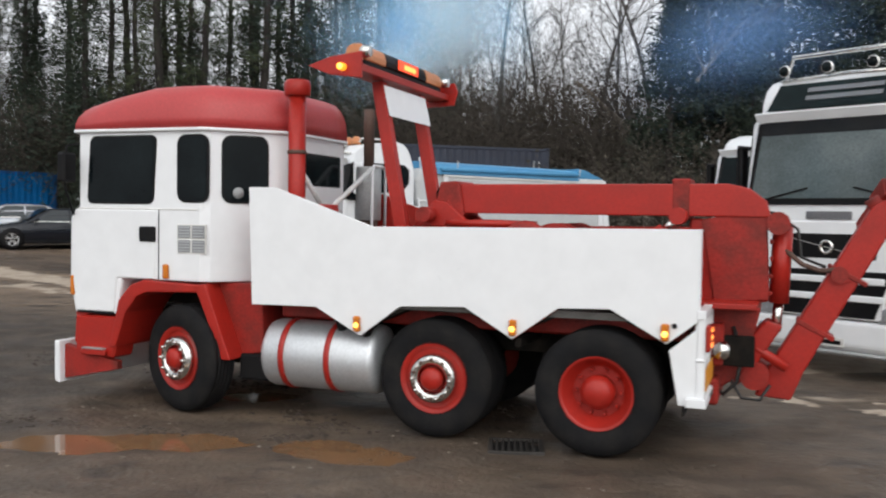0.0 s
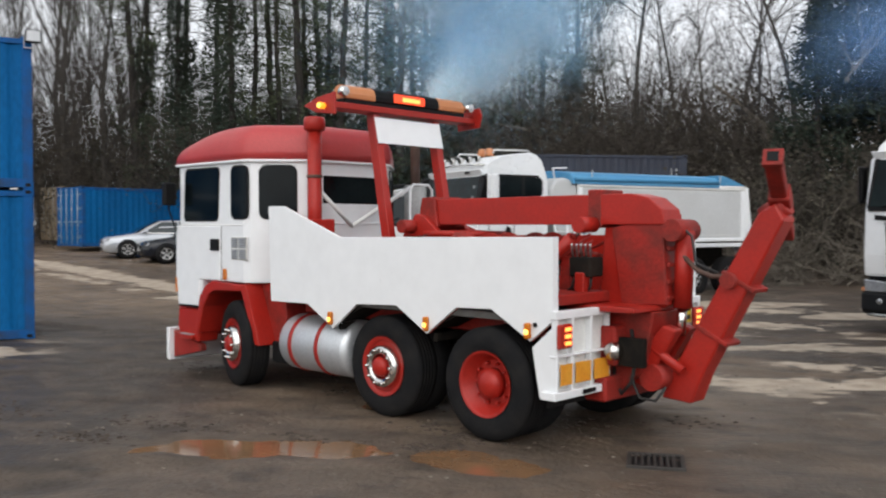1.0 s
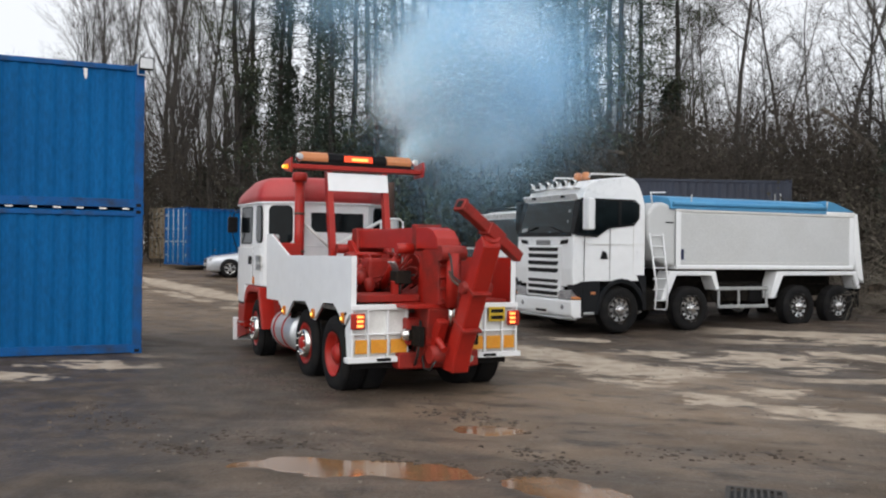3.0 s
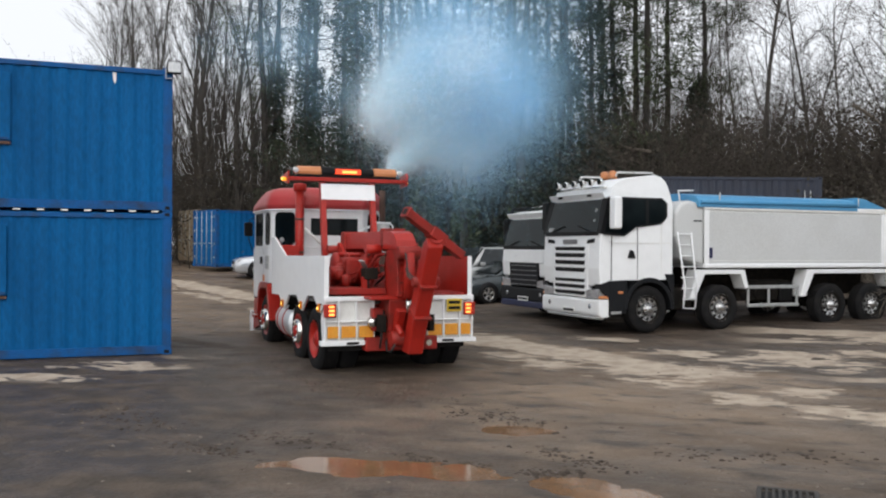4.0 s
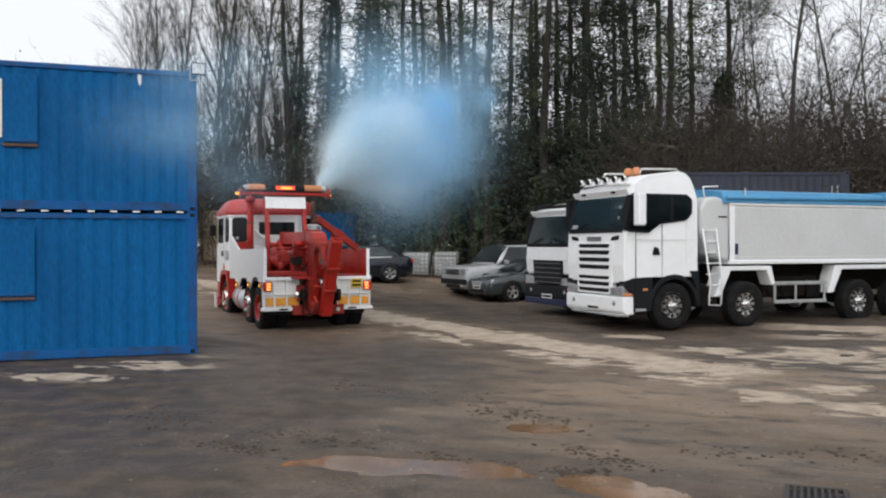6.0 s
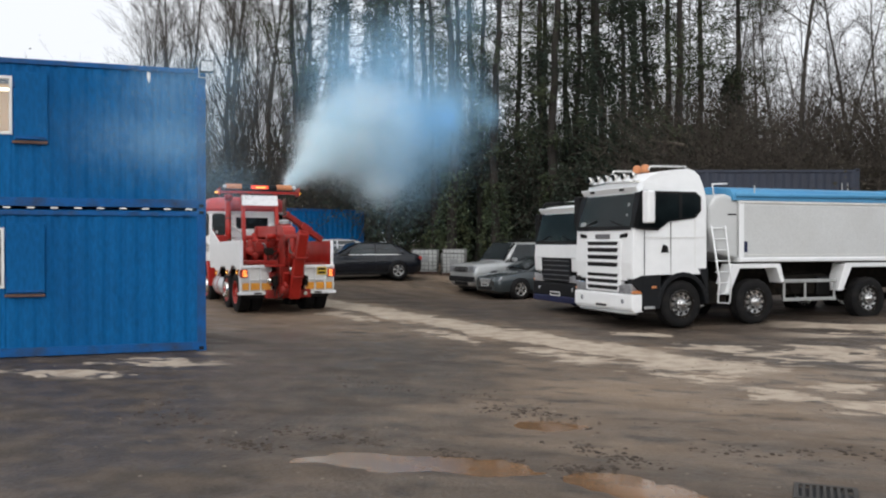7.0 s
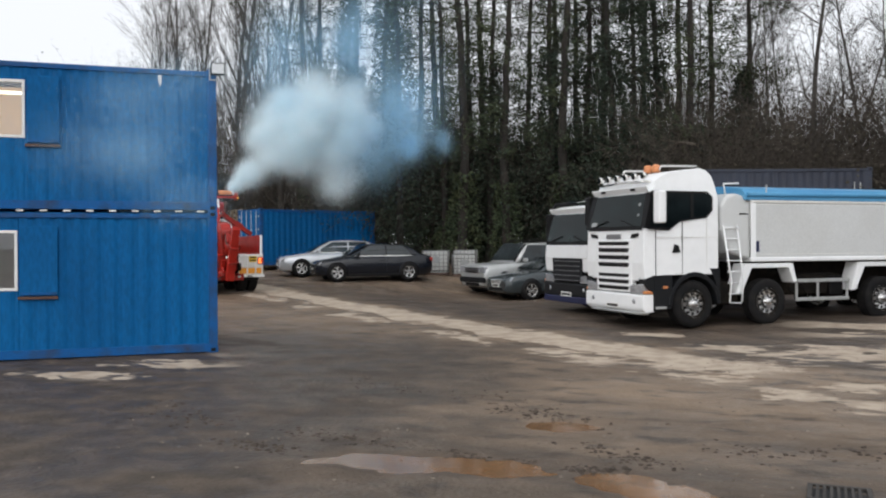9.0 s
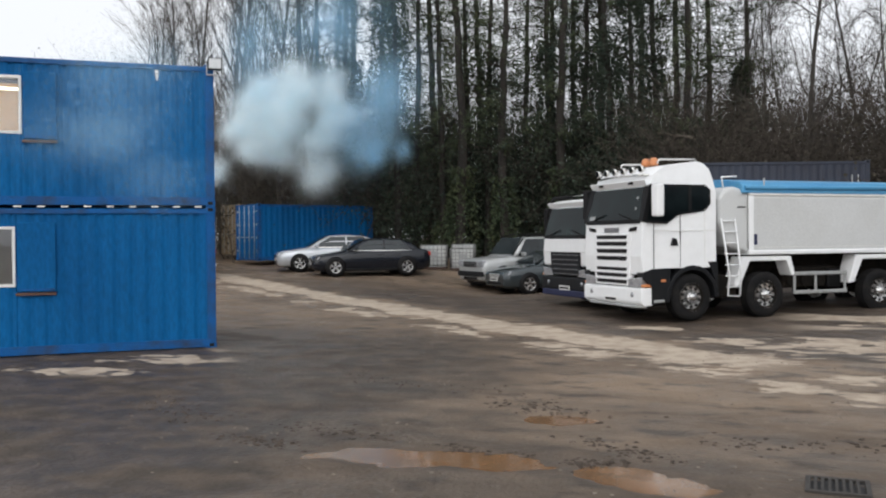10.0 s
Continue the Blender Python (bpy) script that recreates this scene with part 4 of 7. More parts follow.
# raised light frame
for s in (1, -1):
    part("frame_leg", prism([(2.26, 3.26), (2.38, 3.26), (2.00, 1.20), (1.86, 1.20)], *sorted((0.44 * s, 0.54 * s)), bevel=0.006), RED, truck)
part("frame_shelf", box(2.20, 2.46, -1.14, 1.14, 3.27, 3.34, 0.008), RED, truck)
for s in (1, -1):
    part("wing_plate", prism([(2.18, 3.20), (2.18, 3.44), (2.50, 3.40), (2.72, 3.33), (2.50, 3.24)] if s > 0 else [(2.50, 3.20), (2.50, 3.42), (2.14, 3.47), (2.10, 3.38), (2.14, 3.22)], *sorted((1.14 * s, 1.17 * s)), bevel=0.004), RED, truck)
    w = part("corner_flasher", tube([(2.36, 1.17 * s, 3.30), (2.36, 1.24 * s, 3.30)], 0.035, 12), AMBER_LIT, truck, "lit amber flasher")
    part("bulb", lathe([(0.001, 0.02 * s), (0.02, 0.015 * s), (0.026, 0)], 10, centre=(2.36, 1.24 * s, 3.30)), AMBER_CORE, w)
bar = part("light_bar", box(2.24, 2.44, -0.98, 0.98, 3.34, 3.395, 0.008), BLACK, truck, "amber and black beacon bar")
half = [(2.23, 3.395), (2.225, 3.45), (2.25, 3.52), (2.30, 3.55), (2.38, 3.55), (2.43, 3.52), (2.455, 3.45), (2.45, 3.395)]
for y0, y1, m, n in ((-0.97, -0.52, AMBER_DULL, "amber_dome"), (-0.515, -0.27, BLACK, "speaker_cover"), (-0.265, 0.265, BLACK, "sign_box"), (0.27, 0.515, BLACK, "speaker_cover"), (0.52, 0.97, AMBER_DULL, "amber_dome")):
    part(n, prism(half, y0, y1, bevel=0.01), m, bar)
part("lit_sign", box(2.212, 2.226, -0.25, 0.25, 3.41, 3.51, 0.004), RED_LIT, bar, "lit red sign panel")
part("lit_sign_core", box(2.208, 2.213, -0.17, 0.12, 3.43, 3.48, 0.002), ORANGE_CORE, bar)
for s in (1, -1):
    part("end_lamp", lathe([(0.001, 0.0), (0.05, -0.01), (0.062, -0.04), (0.05, -0.10)][::-1], 16, axis="x", centre=(2.26, 1.02 * s, 3.46)), CHROME, bar, "round chrome spot lamp")
    part("end_lens", lathe([(0.001, -0.012), (0.045, -0.006), (0.05, 0.0)], 16, axis="x", centre=(2.165, 1.02 * s, 3.46)), CLEAR, bar)
part("sign_board", prism([(2.245, 3.225), (2.255, 3.225), (2.185, 2.925), (2.175, 2.925)], -0.53, 0.53, bevel=0.002), WHITE, truck, "blank white sign board")

# crane boom and its turret
part("boom", prism([(1.66, 2.28), (-0.94, 2.29), (-1.12, 2.25), (-1.26, 2.14), (-1.30, 2.00), (1.58, 2.00)], -0.09, 0.23, bevel=0.012, segments=2), RED, truck, "long red box-section boom")
part("boom_collar", box(-0.62, -0.46, -0.15, 0.235, 1.97, 2.335, 0.012), RED_WORN, truck)
part("boom_head", prism([(1.75, 2.30), (1.56, 2.31), (1.50, 1.98), (1.62, 1.90), (1.80, 2.05)], -0.19, 0.27, bevel=0.01), RED_WORN, truck)
part("head_roller", tube([(1.70, -0.16, 2.18), (1.70, 0.24, 2.18)], 0.10, 16), CHASSIS, truck)
part("pivot_lug", prism([(2.02, 1.86), (1.80, 2.12), (1.66, 2.10), (1.40, 1.88)], 0.24, 0.32, bevel=0.01), RED, truck)
part("pivot_lug", prism([(2.02, 1.86), (1.80, 2.12), (1.66, 2.10), (1.40, 1.88)], -0.26, -0.18, bevel=0.01), RED, truck)
part("pivot_boss", tube([(1.84, 0.2, 1.98), (1.84, 0.5, 1.98)], 0.075, 16), RED_WORN, truck)
part("turntable", lathe([(0.05, 1.2), (0.52, 1.2), (0.52, 1.28), (0.4, 1.34), (0.34, 1.84), (0.46, 1.88), (0.46, 1.93), (0.05, 1.94)], 28, axis="z", centre=(1.30, 0.05, 0)), RED, truck)
part("cradle", prism([(1.75, 1.2), (0.4, 1.2), (0.5, 1.46), (1.6, 1.52)], -0.55, 0.60, bevel=0.02), RED_WORN, truck)
for s, yy in ((1, 0.34), (-1, -0.42)):
    drum = part("winch_drum", tube([(0.55, yy - 0.14, 1.68), (0.55, yy + 0.14, 1.68)], 0.15, 20), CHASSIS, truck, "winch drum wound with dark wire rope")
    for e in (-0.16, 0.14):
        part("flange", tube([(0.55, yy + e, 1.68), (0.55, yy + e + 0.025, 1.68)], 0.24, 24), RED_WORN, drum)
    b = None
    for k in range(7):
        y = yy - 0.115 + k * 0.038
        b = lathe([(0.15, y - 0.018), (0.178, y), (0.15, y + 0.018)], 20, centre=(0.55, 0, 1.68), bm=b, close=True)
    part("wire_rope", b, CHASSIS, drum)
part("gearbox", box(0.15, 0.42, 0.12, 0.62, 1.42, 1.86, 0.05, 2), RED_WORN, truck)
part("motor", tube([(0.30, 0.6, 1.6), (0.30, 0.86, 1.6)], 0.11, 16), RED_WORN, truck)
part("deck_beam", box(-0.70, 0.0, 0.2, 1.16, 1.28, 1.38, 0.01), RED_WORN, truck)
part("deck_beam", box(-0.70, 0.0, -1.16, -0.4, 1.2, 1.3, 0.01), RED_WORN, truck)

# tall rear post that carries the boom's end
part("mast", prism([(-0.55, 1.20), (-0.62, 1.98), (-1.24, 1.98), (-1.30, 1.27), (-1.05, 1.20)], -0.10, 0.18, bevel=0.015), RED, truck, "tall red rear mast")
for yy in (0.185, -0.13):
    part("mast_cheek", prism([(-0.72, 1.97), (-1.26, 2.1), (-1.30, 1.28), (-0.84, 1.25)], yy, yy + 0.03, bevel=0.008), RED_WORN, truck)
part("mast_flange", box(-1.22, -0.50, -0.30, 0.62, 1.22, 1.27, 0.01), RED, truck)
part("mast_foot", prism([(-0.72, 1.22), (-1.24, 1.22), (-1.12, 0.66), (-0.92, 0.50), (-0.72, 0.62)], -0.22, 0.32, bevel=0.015), RED_WORN, truck)
part("cross_member", box(-0.92, -0.60, -0.60, 0.60, 0.40, 0.62, 0.02), RED_WORN, truck)
part("tow_box", box(-0.95, -0.6, -0.42, 0.50, 0.72, 1.08, 0.02), RED_WORN, truck)
part("tow_pin", tube([(-0.96, -0.42, 0.52), (-1.02, -0.42, 0.52)], 0.05, 12), CHROME, truck)
part("ram_body", tube([(0.10, 0.42, 1.45), (-0.42, 0.42, 1.88)], 0.06, 12), RED, truck)
part("ram_rod", tube([(-0.42, 0.42, 1.88), (-0.52, 0.42, 1.96)], 0.035, 10), CHROME, truck)
part("ram_eye", tube([(-0.54, 0.25, 2.0), (-0.54, 0.50, 2.0)], 0.075, 14), RED, truck)
valve = part("valve_block", box(-0.72, -0.48, 0.34, 0.56, 1.52, 1.70, 0.012), CHASSIS, truck, "black hydraulic valve block with levers")
for k in range(5):
    part("lever", tube([(-0.50 - 0.05 * k, 0.52, 1.70), (-0.53 - 0.05 * k, 0.58, 1.80), (-0.56 - 0.05 * k, 0.62, 1.82)], 0.010, 6), GALV, valve)
    part("hose", tube([(-0.50 - 0.045 * k, 0.48, 1.53), (-0.48 - 0.05 * k, 0.50, 1.42), (-0.35 - 0.05 * k, 0.42, 1.36), (-0.2, 0.2 + 0.05 * k, 1.36)], 0.013, 6), HOSE, valve)
part("control_post", box(-0.66, -0.56, 0.50, 0.58, 1.2, 1.56, 0.008), RED, truck)

# pipes, hoses and brackets that crowd the deck round the winch
clutter = random.Random(17)
for k in range(9):
    y0, z0 = -0.30 + 0.11 * k, 1.36 + 0.05 * (k % 3)
    part("hydraulic_pipe", tube([(0.45, y0, z0), (0.1, y0 + 0.03, z0 + 0.10), (-0.25, y0 * 0.6, z0 + clutter.uniform(0.15, 0.32)), (-0.55, y0 * 0.4 + 0.08, z0 + clutter.uniform(0.2, 0.45))], 0.017, 6), RED_WORN if k % 3 else HOSE, truck)
for k in range(5):
    x = 0.02 + 0.17 * k
    part("pump_fitting", lathe([(0.02, 0.0), (0.06, 0.01), (0.075, 0.06), (0.075, 0.16), (0.05, 0.19), (0.02, 0.2)], 12, axis="z", centre=(x, 0.66 + 0.06 * (k % 2), 1.38 + 0.09 * (k % 3))), RED_WORN, truck)
for x, y, z, h in ((0.72, 0.52, 1.2, 0.62), (0.10, -0.30, 1.2, 0.55), (-0.30, 0.34, 1.2, 0.50), (-0.40, -0.34, 1.2, 0.72)):
    part("bracket", prism([(x - 0.07, z), (x + 0.10, z), (x + 0.05, z + h), (x - 0.04, z + h)], y - 0.02, y + 0.02, bevel=0.006), RED_WORN, truck)
part("winch_motor", tube([(0.78, 0.18, 1.72), (0.78, 0.58, 1.72)], 0.13, 18), RED_WORN, truck)
part("winch_gear", lathe([(0.03, 0.58), (0.19, 0.585), (0.22, 0.61), (0.22, 0.66), (0.17, 0.69), (0.03, 0.70)], 24, centre=(0.78, 0.0, 1.72)), RED_WORN, truck)
for k in range(4):
    z = 1.32 + 0.15 * k
    part("mast_step", box(-1.325, -1.295, -0.10, 0.20, z, z + 0.035, 0.005), RED_WORN, truck)
part("loop_hose", tube([(-1.02, 0.34, 1.05), (-1.10, 0.38, 0.80), (-1.06, 0.40, 0.58), (-0.95, 0.38, 0.46), (-0.84, 0.34, 0.56), (-0.82, 0.30, 0.80)], 0.018, 6), HOSE, truck)

# hydraulic lift ram behind the mast
part("lift_ram", tube([(-1.40, 0.06, 1.95), (-1.38, 0.06, 1.25)], 0.085, 18), RED, truck, "red hydraulic lift ram")
part("lift_rod", tube([(-1.38, 0.06, 1.26), (-1.36, 0.06, 1.0)], 0.045, 14), CHROME, truck)
part("ram_head", tube([(-1.36, -0.12, 1.95), (-1.36, 0.24, 1.95)], 0.10, 16), RED_WORN, truck)
part("ram_link", prism([(-1.42, 1.06), (-1.28, 1.10), (-0.95, 0.72), (-0.90, 0.58), (-1.06, 0.52), (-1.18, 0.66)], 0.10, 0.24, bevel=0.015), RED, truck)
part("ram_link", prism([(-1.42, 1.06), (-1.28, 1.10), (-0.95, 0.72), (-0.90, 0.58), (-1.06, 0.52), (-1.18, 0.66)], -0.14, 0.0, bevel=0.015), RED, truck)
part("knuckle", tube([(-1.20, -0.2, 0.62), (-1.20, 0.30, 0.62)], 0.12, 18), RED_WORN, truck)
part("tie_bar", tube([(-1.05, 0.2, 0.95), (-1.46, 0.2, 0.70)], 0.045, 10), RED, truck)
part("air_hose", tube([(-1.0, 0.28, 0.75), (-1.02, 0.3, 0.55), (-1.10, 0.32, 0.43), (-1.25, 0.3, 0.42), (-1.33, 0.26, 0.55)], 0.014, 6), HOSE, truck)
part("air_hose", tube([(-1.38, 0.14, 2.0), (-1.52, 0.16, 1.9), (-1.55, 0.14, 1.66), (-1.75, 0.12, 1.58)], 0.014, 6), HOSE, truck)
part("chain", tube([(-1.42, 0.12, 1.72), (-1.56, 0.14, 1.60), (-1.70, 0.13, 1.55), (-1.86, 0.13, 1.56)], 0.022, 6), RUST, truck)

# folded lifting arm and its cross bar
arm = part("lift_arm", prism([(-1.20, 0.42), (-1.50, 0.40), (-1.60, 0.66), (-2.32, 2.04), (-2.24, 2.18), (-2.10, 2.10), (-1.32, 0.70)], -0.13, 0.11, bevel=0.015), RED, truck, "folded red lifting arm")
for f in (0.32, 0.62):
    cx, cz = -1.42 - f * 0.82, 0.52 + f * 1.6
    part("arm_collar", moved(box(-0.170, 0.170, -0.142, 0.122, -0.02, 0.02, 0.006), pose(cx, 0, cz, 0, -27, 0)), RED_WORN, arm)
part("arm_pin", tube([(-1.86, -0.24, 1.52), (-1.86, 0.18, 1.52)], 0.07, 16), RED_WORN, arm)
bar_at = Matrix.Translation((-2.235, -0.015, 2.225)) @ Vector((-0.31, 1.03, 0.65)).to_track_quat("Y", "Z").to_matrix().to_4x4()
cross = part("cross_bar", moved(box(-0.065, 0.065, -0.61, 0.61, -0.065, 0.065, 0.010), bar_at), RED_WORN, arm, "dull red cross bar with hollow end")
part("bar_end", moved(box(-0.045, 0.045, 0.611, 0.616, -0.045, 0.045), bar_at), BLACK, cross)
part("bar_lip", moved(box(-0.078, 0.078, 0.56, 0.609, -0.078, 0.078, 0.006), bar_at), RED_WORN, cross)
part("bar_sleeve", moved(box(-0.085, 0.085, -0.20, 0.1, -0.085, 0.085, 0.01), bar_at), RED_WORN, cross)
part("bar_pivot", tube([(-2.10, -0.03, 2.06), (-2.28, -0.03, 2.18)], 0.10, 16), RED_WORN, cross)


# ---- parked lorries ----
def slab(quad, t=0.02, bevel=0.0):
    """A flat plate: four corners, thickened along their normal."""
    q = [Vector(p) for p in quad]
    n = (q[1] - q[0]).cross(q[3] - q[0]).normalized() * t
    b = bmesh.new()
    one, two = [b.verts.new(p) for p in q], [b.verts.new(p + n) for p in q]
    b.faces.new(one[::-1])
    b.faces.new(two)
    for i in range(4):
        j = (i + 1) % 4
        b.faces.new((one[i], one[j], two[j], two[i]))
    bmesh.ops.recalc_face_normals(b, faces=b.faces[:])
    return finish(b, bevel)


LORRY_STEEL = mat("polished_steel_wheel", (0.58, 0.58, 0.58), 0.25, 0.95, second=(0.35, 0.34, 0.32), amount=0.5, scale=6)
LAMP_GLASS = mat("headlamp_glass", (0.42, 0.43, 0.45), 0.08, 0.4, second=(0.2, 0.2, 0.22), amount=0.7, scale=14)
GREY_TRIM = mat("dark_grey_trim", (0.009, 0.010, 0.012), 0.5, second=(0.020, 0.019, 0.018), amount=0.5, spec=0.18)
GREY_LOGO = mat("grey_emblem", (0.22, 0.22, 0.23), 0.4, 0.6)
BLUE_TRIM = mat("dark_blue_bumper", (0.008, 0.013, 0.055), 0.4, amount=0.4)
SCREEN = mat("windscreen_glass", (0.004, 0.008, 0.009), 0.03, second=(0.012, 0.026, 0.026), amount=0.9, scale=1.4, spec=0.12)
# paler base colour paints the sky's reflection into the tall lorry's screen
SCREEN_SKY_TINT = mat("sky_tinted_windscreen_glass", (0.06, 0.078, 0.078), 0.03, second=(0.14, 0.165, 0.165), amount=0.9, scale=0.9, spec=0.5)


def lorry_cab(t, fx, bx, waist, wtop, roof, grille, bumper, lower, slats, lamps=0, beacons=0, high=False, visor=None, arch=True, mirror_paint=None, lamp_at=None, pillar=False, screen=None):
    """A cab-over: front at fx, back at bx; wheel at x = 0."""
    wy = 1.235
    r0, r1 = fx - 0.26, bx
    dome = [(r0 - (0.45 if high else 0.85) * (1 - math.cos(a)), wtop + 0.14 + (roof - wtop - 0.14) * math.sin(a)) for a in (0.3, 0.7, 1.1, 1.5)]
    dome += [(bx + 0.42, roof + 0.04), (bx + 0.26, roof + 0.0), (bx + 0.12, roof - 0.12), (bx + 0.03, roof - 0.32)]
    prof = [(fx, 1.02), (fx + 0.03, 1.4), (fx, waist), (fx - 0.20, wtop), (fx - 0.26, wtop + 0.14)] + dome + [(bx, roof - 0.6), (bx, 1.14), (-0.60, 1.14), (0.60, 1.14), (0.78, 1.02)]
    bm = prism(prof, -wy, wy)
    for v in bm.verts:
        if v.co.z > wtop + 0.05:
            v.co.y *= 0.93
        if v.co.x > fx - 0.1 and v.co.z < waist + 0.02:
            v.co.y *= 0.97
    finish(bm, 0.05, 2)
    for f in bm.faces:
        f.smooth = f.normal.z > 0.3 or f.calc_area() < 0.05
    shell = part("cab_shell", bm, WHITE, t, "white cab shell")
    e = 0.012
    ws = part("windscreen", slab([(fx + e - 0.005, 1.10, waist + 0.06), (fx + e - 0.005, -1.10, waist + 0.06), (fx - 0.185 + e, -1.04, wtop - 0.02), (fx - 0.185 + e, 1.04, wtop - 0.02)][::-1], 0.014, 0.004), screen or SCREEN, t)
    part("screen_base", slab([(fx + 0.005, 1.13, waist - 0.02), (fx + 0.005, -1.13, waist - 0.02), (fx - 0.005, -1.11, waist + 0.07), (fx - 0.005, 1.11, waist + 0.07)][::-1], 0.022), BLACK, ws)
    for s in (1, -1):
        part("wiper", tube([(fx + 0.035, 0.85 * s, waist + 0.06), (fx + 0.015, 0.3 * s, waist + 0.2)], 0.012, 5), BLACK, ws)
        part("pillar_trim", slab([(fx - 0.01, 1.16 * s, waist + 0.03), (fx - 0.01, 1.08 * s, waist + 0.03), (fx - 0.19, 1.03 * s, wtop), (fx - 0.19, 1.12 * s, wtop)][:: -1 if s > 0 else 1], 0.02), BLACK, ws)
        ys = lambda a, b: sorted((a * s, b * s))
        if pillar:
            # black cladding from the windscreen round to the door glass
            part("pillar_cladding", prism([(fx + 0.012, waist + 0.02), (fx - 0.185, wtop + 0.03), (fx - 0.45, wtop + 0.03), (fx - 0.42, waist + 0.0)], *ys(wy - 0.06, wy + 0.0045)), BLACK, ws)
            part("pillar_cladding", slab([(fx + 0.004, 1.238 * s, waist + 0.03), (fx + 0.004, 1.07 * s, waist + 0.03), (fx - 0.178, 1.02 * s, wtop), (fx - 0.178, 1.238 * s, wtop)][:: -1 if s > 0 else 1], 0.02), BLACK, ws)
            part("lower_corner", prism([(fx - 0.22, 0.74), (fx + 0.012, 0.95), (fx + 0.012, 1.06), (fx - 0.22, 1.13)], *ys(1.0, wy + 0.008)), lower, t)
            part("rear_edge_seam", box(bx + 0.30, bx + 0.308, *ys(wy - 0.01, wy + 0.0035), 1.28, wtop), WHITE_DIRTY, t)
            part("marker_lamp", box(0.68, 0.80, *ys(wy + 0.012, wy + 0.022), 0.86, 0.91, 0.003), AMBER_DULL, t)
        w = part("side_window", prism([(fx - 0.10, waist + 0.05), (fx - 0.24, wtop - 0.02), (-0.35, wtop - 0.02), (-0.42, wtop - 0.1), (-0.42, waist + 0.42), (-0.30, waist + 0.28), (0.35, waist + 0.2), (0.62, waist + 0.02)], *ys(wy - 0.03, wy + 0.006)), GLASS, t)
        part("window_surround", prism([(fx - 0.06, waist + 0.0), (fx - 0.23, wtop + 0.03), (-0.33, wtop + 0.03), (-0.47, wtop - 0.08), (-0.47, waist + 0.40), (-0.32, waist + 0.24), (0.35, waist + 0.16), (0.64, waist - 0.03)], *ys(wy - 0.03, wy + 0.003)), BLACK, w)
        part("window_post", box(0.02, 0.10, *ys(wy - 0.01, wy + 0.010), waist + 0.24, wtop - 0.02), BLACK, w)
        part("door_seam", box(0.30, 0.31, *ys(wy - 0.01, wy + 0.003), 1.16, waist + 0.2), BLACK, t)
        part("door_seam", box(fx - 0.26, fx - 0.25, *ys(wy - 0.01, wy + 0.003), 1.05, waist + 0.05), BLACK, t)
        part("door_handle", prism([(0.36, 1.62), (0.56, 1.62), (0.50, 1.80), (0.40, 1.76)], *ys(wy, wy + 0.012)), BLACK, t)
        part("side_crease", box(bx + 0.05, fx - 0.28, *ys(wy - 0.005, wy + 0.005), 1.94, 1.955), WHITE_DIRTY, t)
        if arch:
            ring = [(0.66 * math.cos(radians(a)), 0.5 + 0.70 * math.sin(radians(a))) for a in range(0, 181, 15)]
            inner = [(0.57 * math.cos(radians(a)), 0.5 + 0.60 * math.sin(radians(a))) for a in range(180, -1, -15)]
            part("wheel_arch", prism(ring + inner, *ys(0.80, wy + 0.03), bevel=0.01), lower, t)
            part("front_skirt", prism([(0.58, 0.42), (fx - 0.20, 0.38), (fx - 0.20, 1.0), (fx - 0.16, 1.13), (0.55, 1.15)], *ys(0.8, wy + 0.012), bevel=0.015), lower, t)
            part("rear_skirt", prism([(-0.55, 0.95), (-0.40, 1.27), (bx - 0.03, 1.27), (bx - 0.03, 0.62), (-0.66, 0.62)], *ys(0.8, wy + 0.012), bevel=0.02), lower, t)
            part("step", box(0.72, fx - 0.24, *ys(wy - 0.02, wy + 0.035), 0.42, 0.48, 0.01), GALV, t)
        arm = part("mirror_arm", tube([(fx - 0.12, (wy - 0.02) * s, waist + 0.75), (fx - 0.2, (wy + 0.2) * s, waist + 0.78)], 0.03, 8), BLACK, t)
        part("mirror", box(fx - 0.30, fx - 0.12, *ys(wy + 0.10, wy + (0.34 if mirror_paint is None else 0.20)), waist + 0.12, waist + 0.80, 0.05, 3), (mirror_paint or WHITE) if s > 0 else BLACK, arm)
        part("mirror_glass", box(fx - 0.308, fx - 0.301, *ys(wy + 0.12, wy + (0.32 if mirror_paint is None else 0.18)), waist + 0.18, waist + 0.72), CHROME, arm)
        hl = part("headlamp", prism([(0.66 * s, 0.74), (1.16 * s, 0.74), (1.18 * s, 0.96), (0.66 * s, 0.92)], fx - 0.25, fx + 0.035, axis="x", bevel=0.015), LAMP_GLASS, t, "clear headlamp")
        part("indicator", prism([(1.08 * s, 0.75), (1.235 * s, 0.75), (1.235 * s, 0.815), (1.08 * s, 0.80)], fx - 0.3, fx + 0.02, axis="x", bevel=0.01), AMBER_DULL, hl)
        part("fog_lamp", lathe([(0.001, 0.008), (0.055, 0.006), (0.06, -0.02)], 14, axis="x", centre=(fx + 0.05, 0.86 * s, 0.58)), LAMP_GLASS, t)
    part("front_bumper", prism([(fx - 0.26, 0.36), (fx - 0.02, 0.34), (fx + 0.05, 0.42), (fx + 0.05, 0.72), (fx - 0.02, 0.74), (fx - 0.26, 0.74)], -1.22, 1.22, bevel=0.035, segments=2), bumper, t)
    part("bumper_lip", tube([(fx - 0.1, -1.18, 0.33), (fx + 0.02, -0.95, 0.33), (fx + 0.03, 0.95, 0.33), (fx - 0.1, 1.18, 0.33)], 0.03, 8), GALV, t)
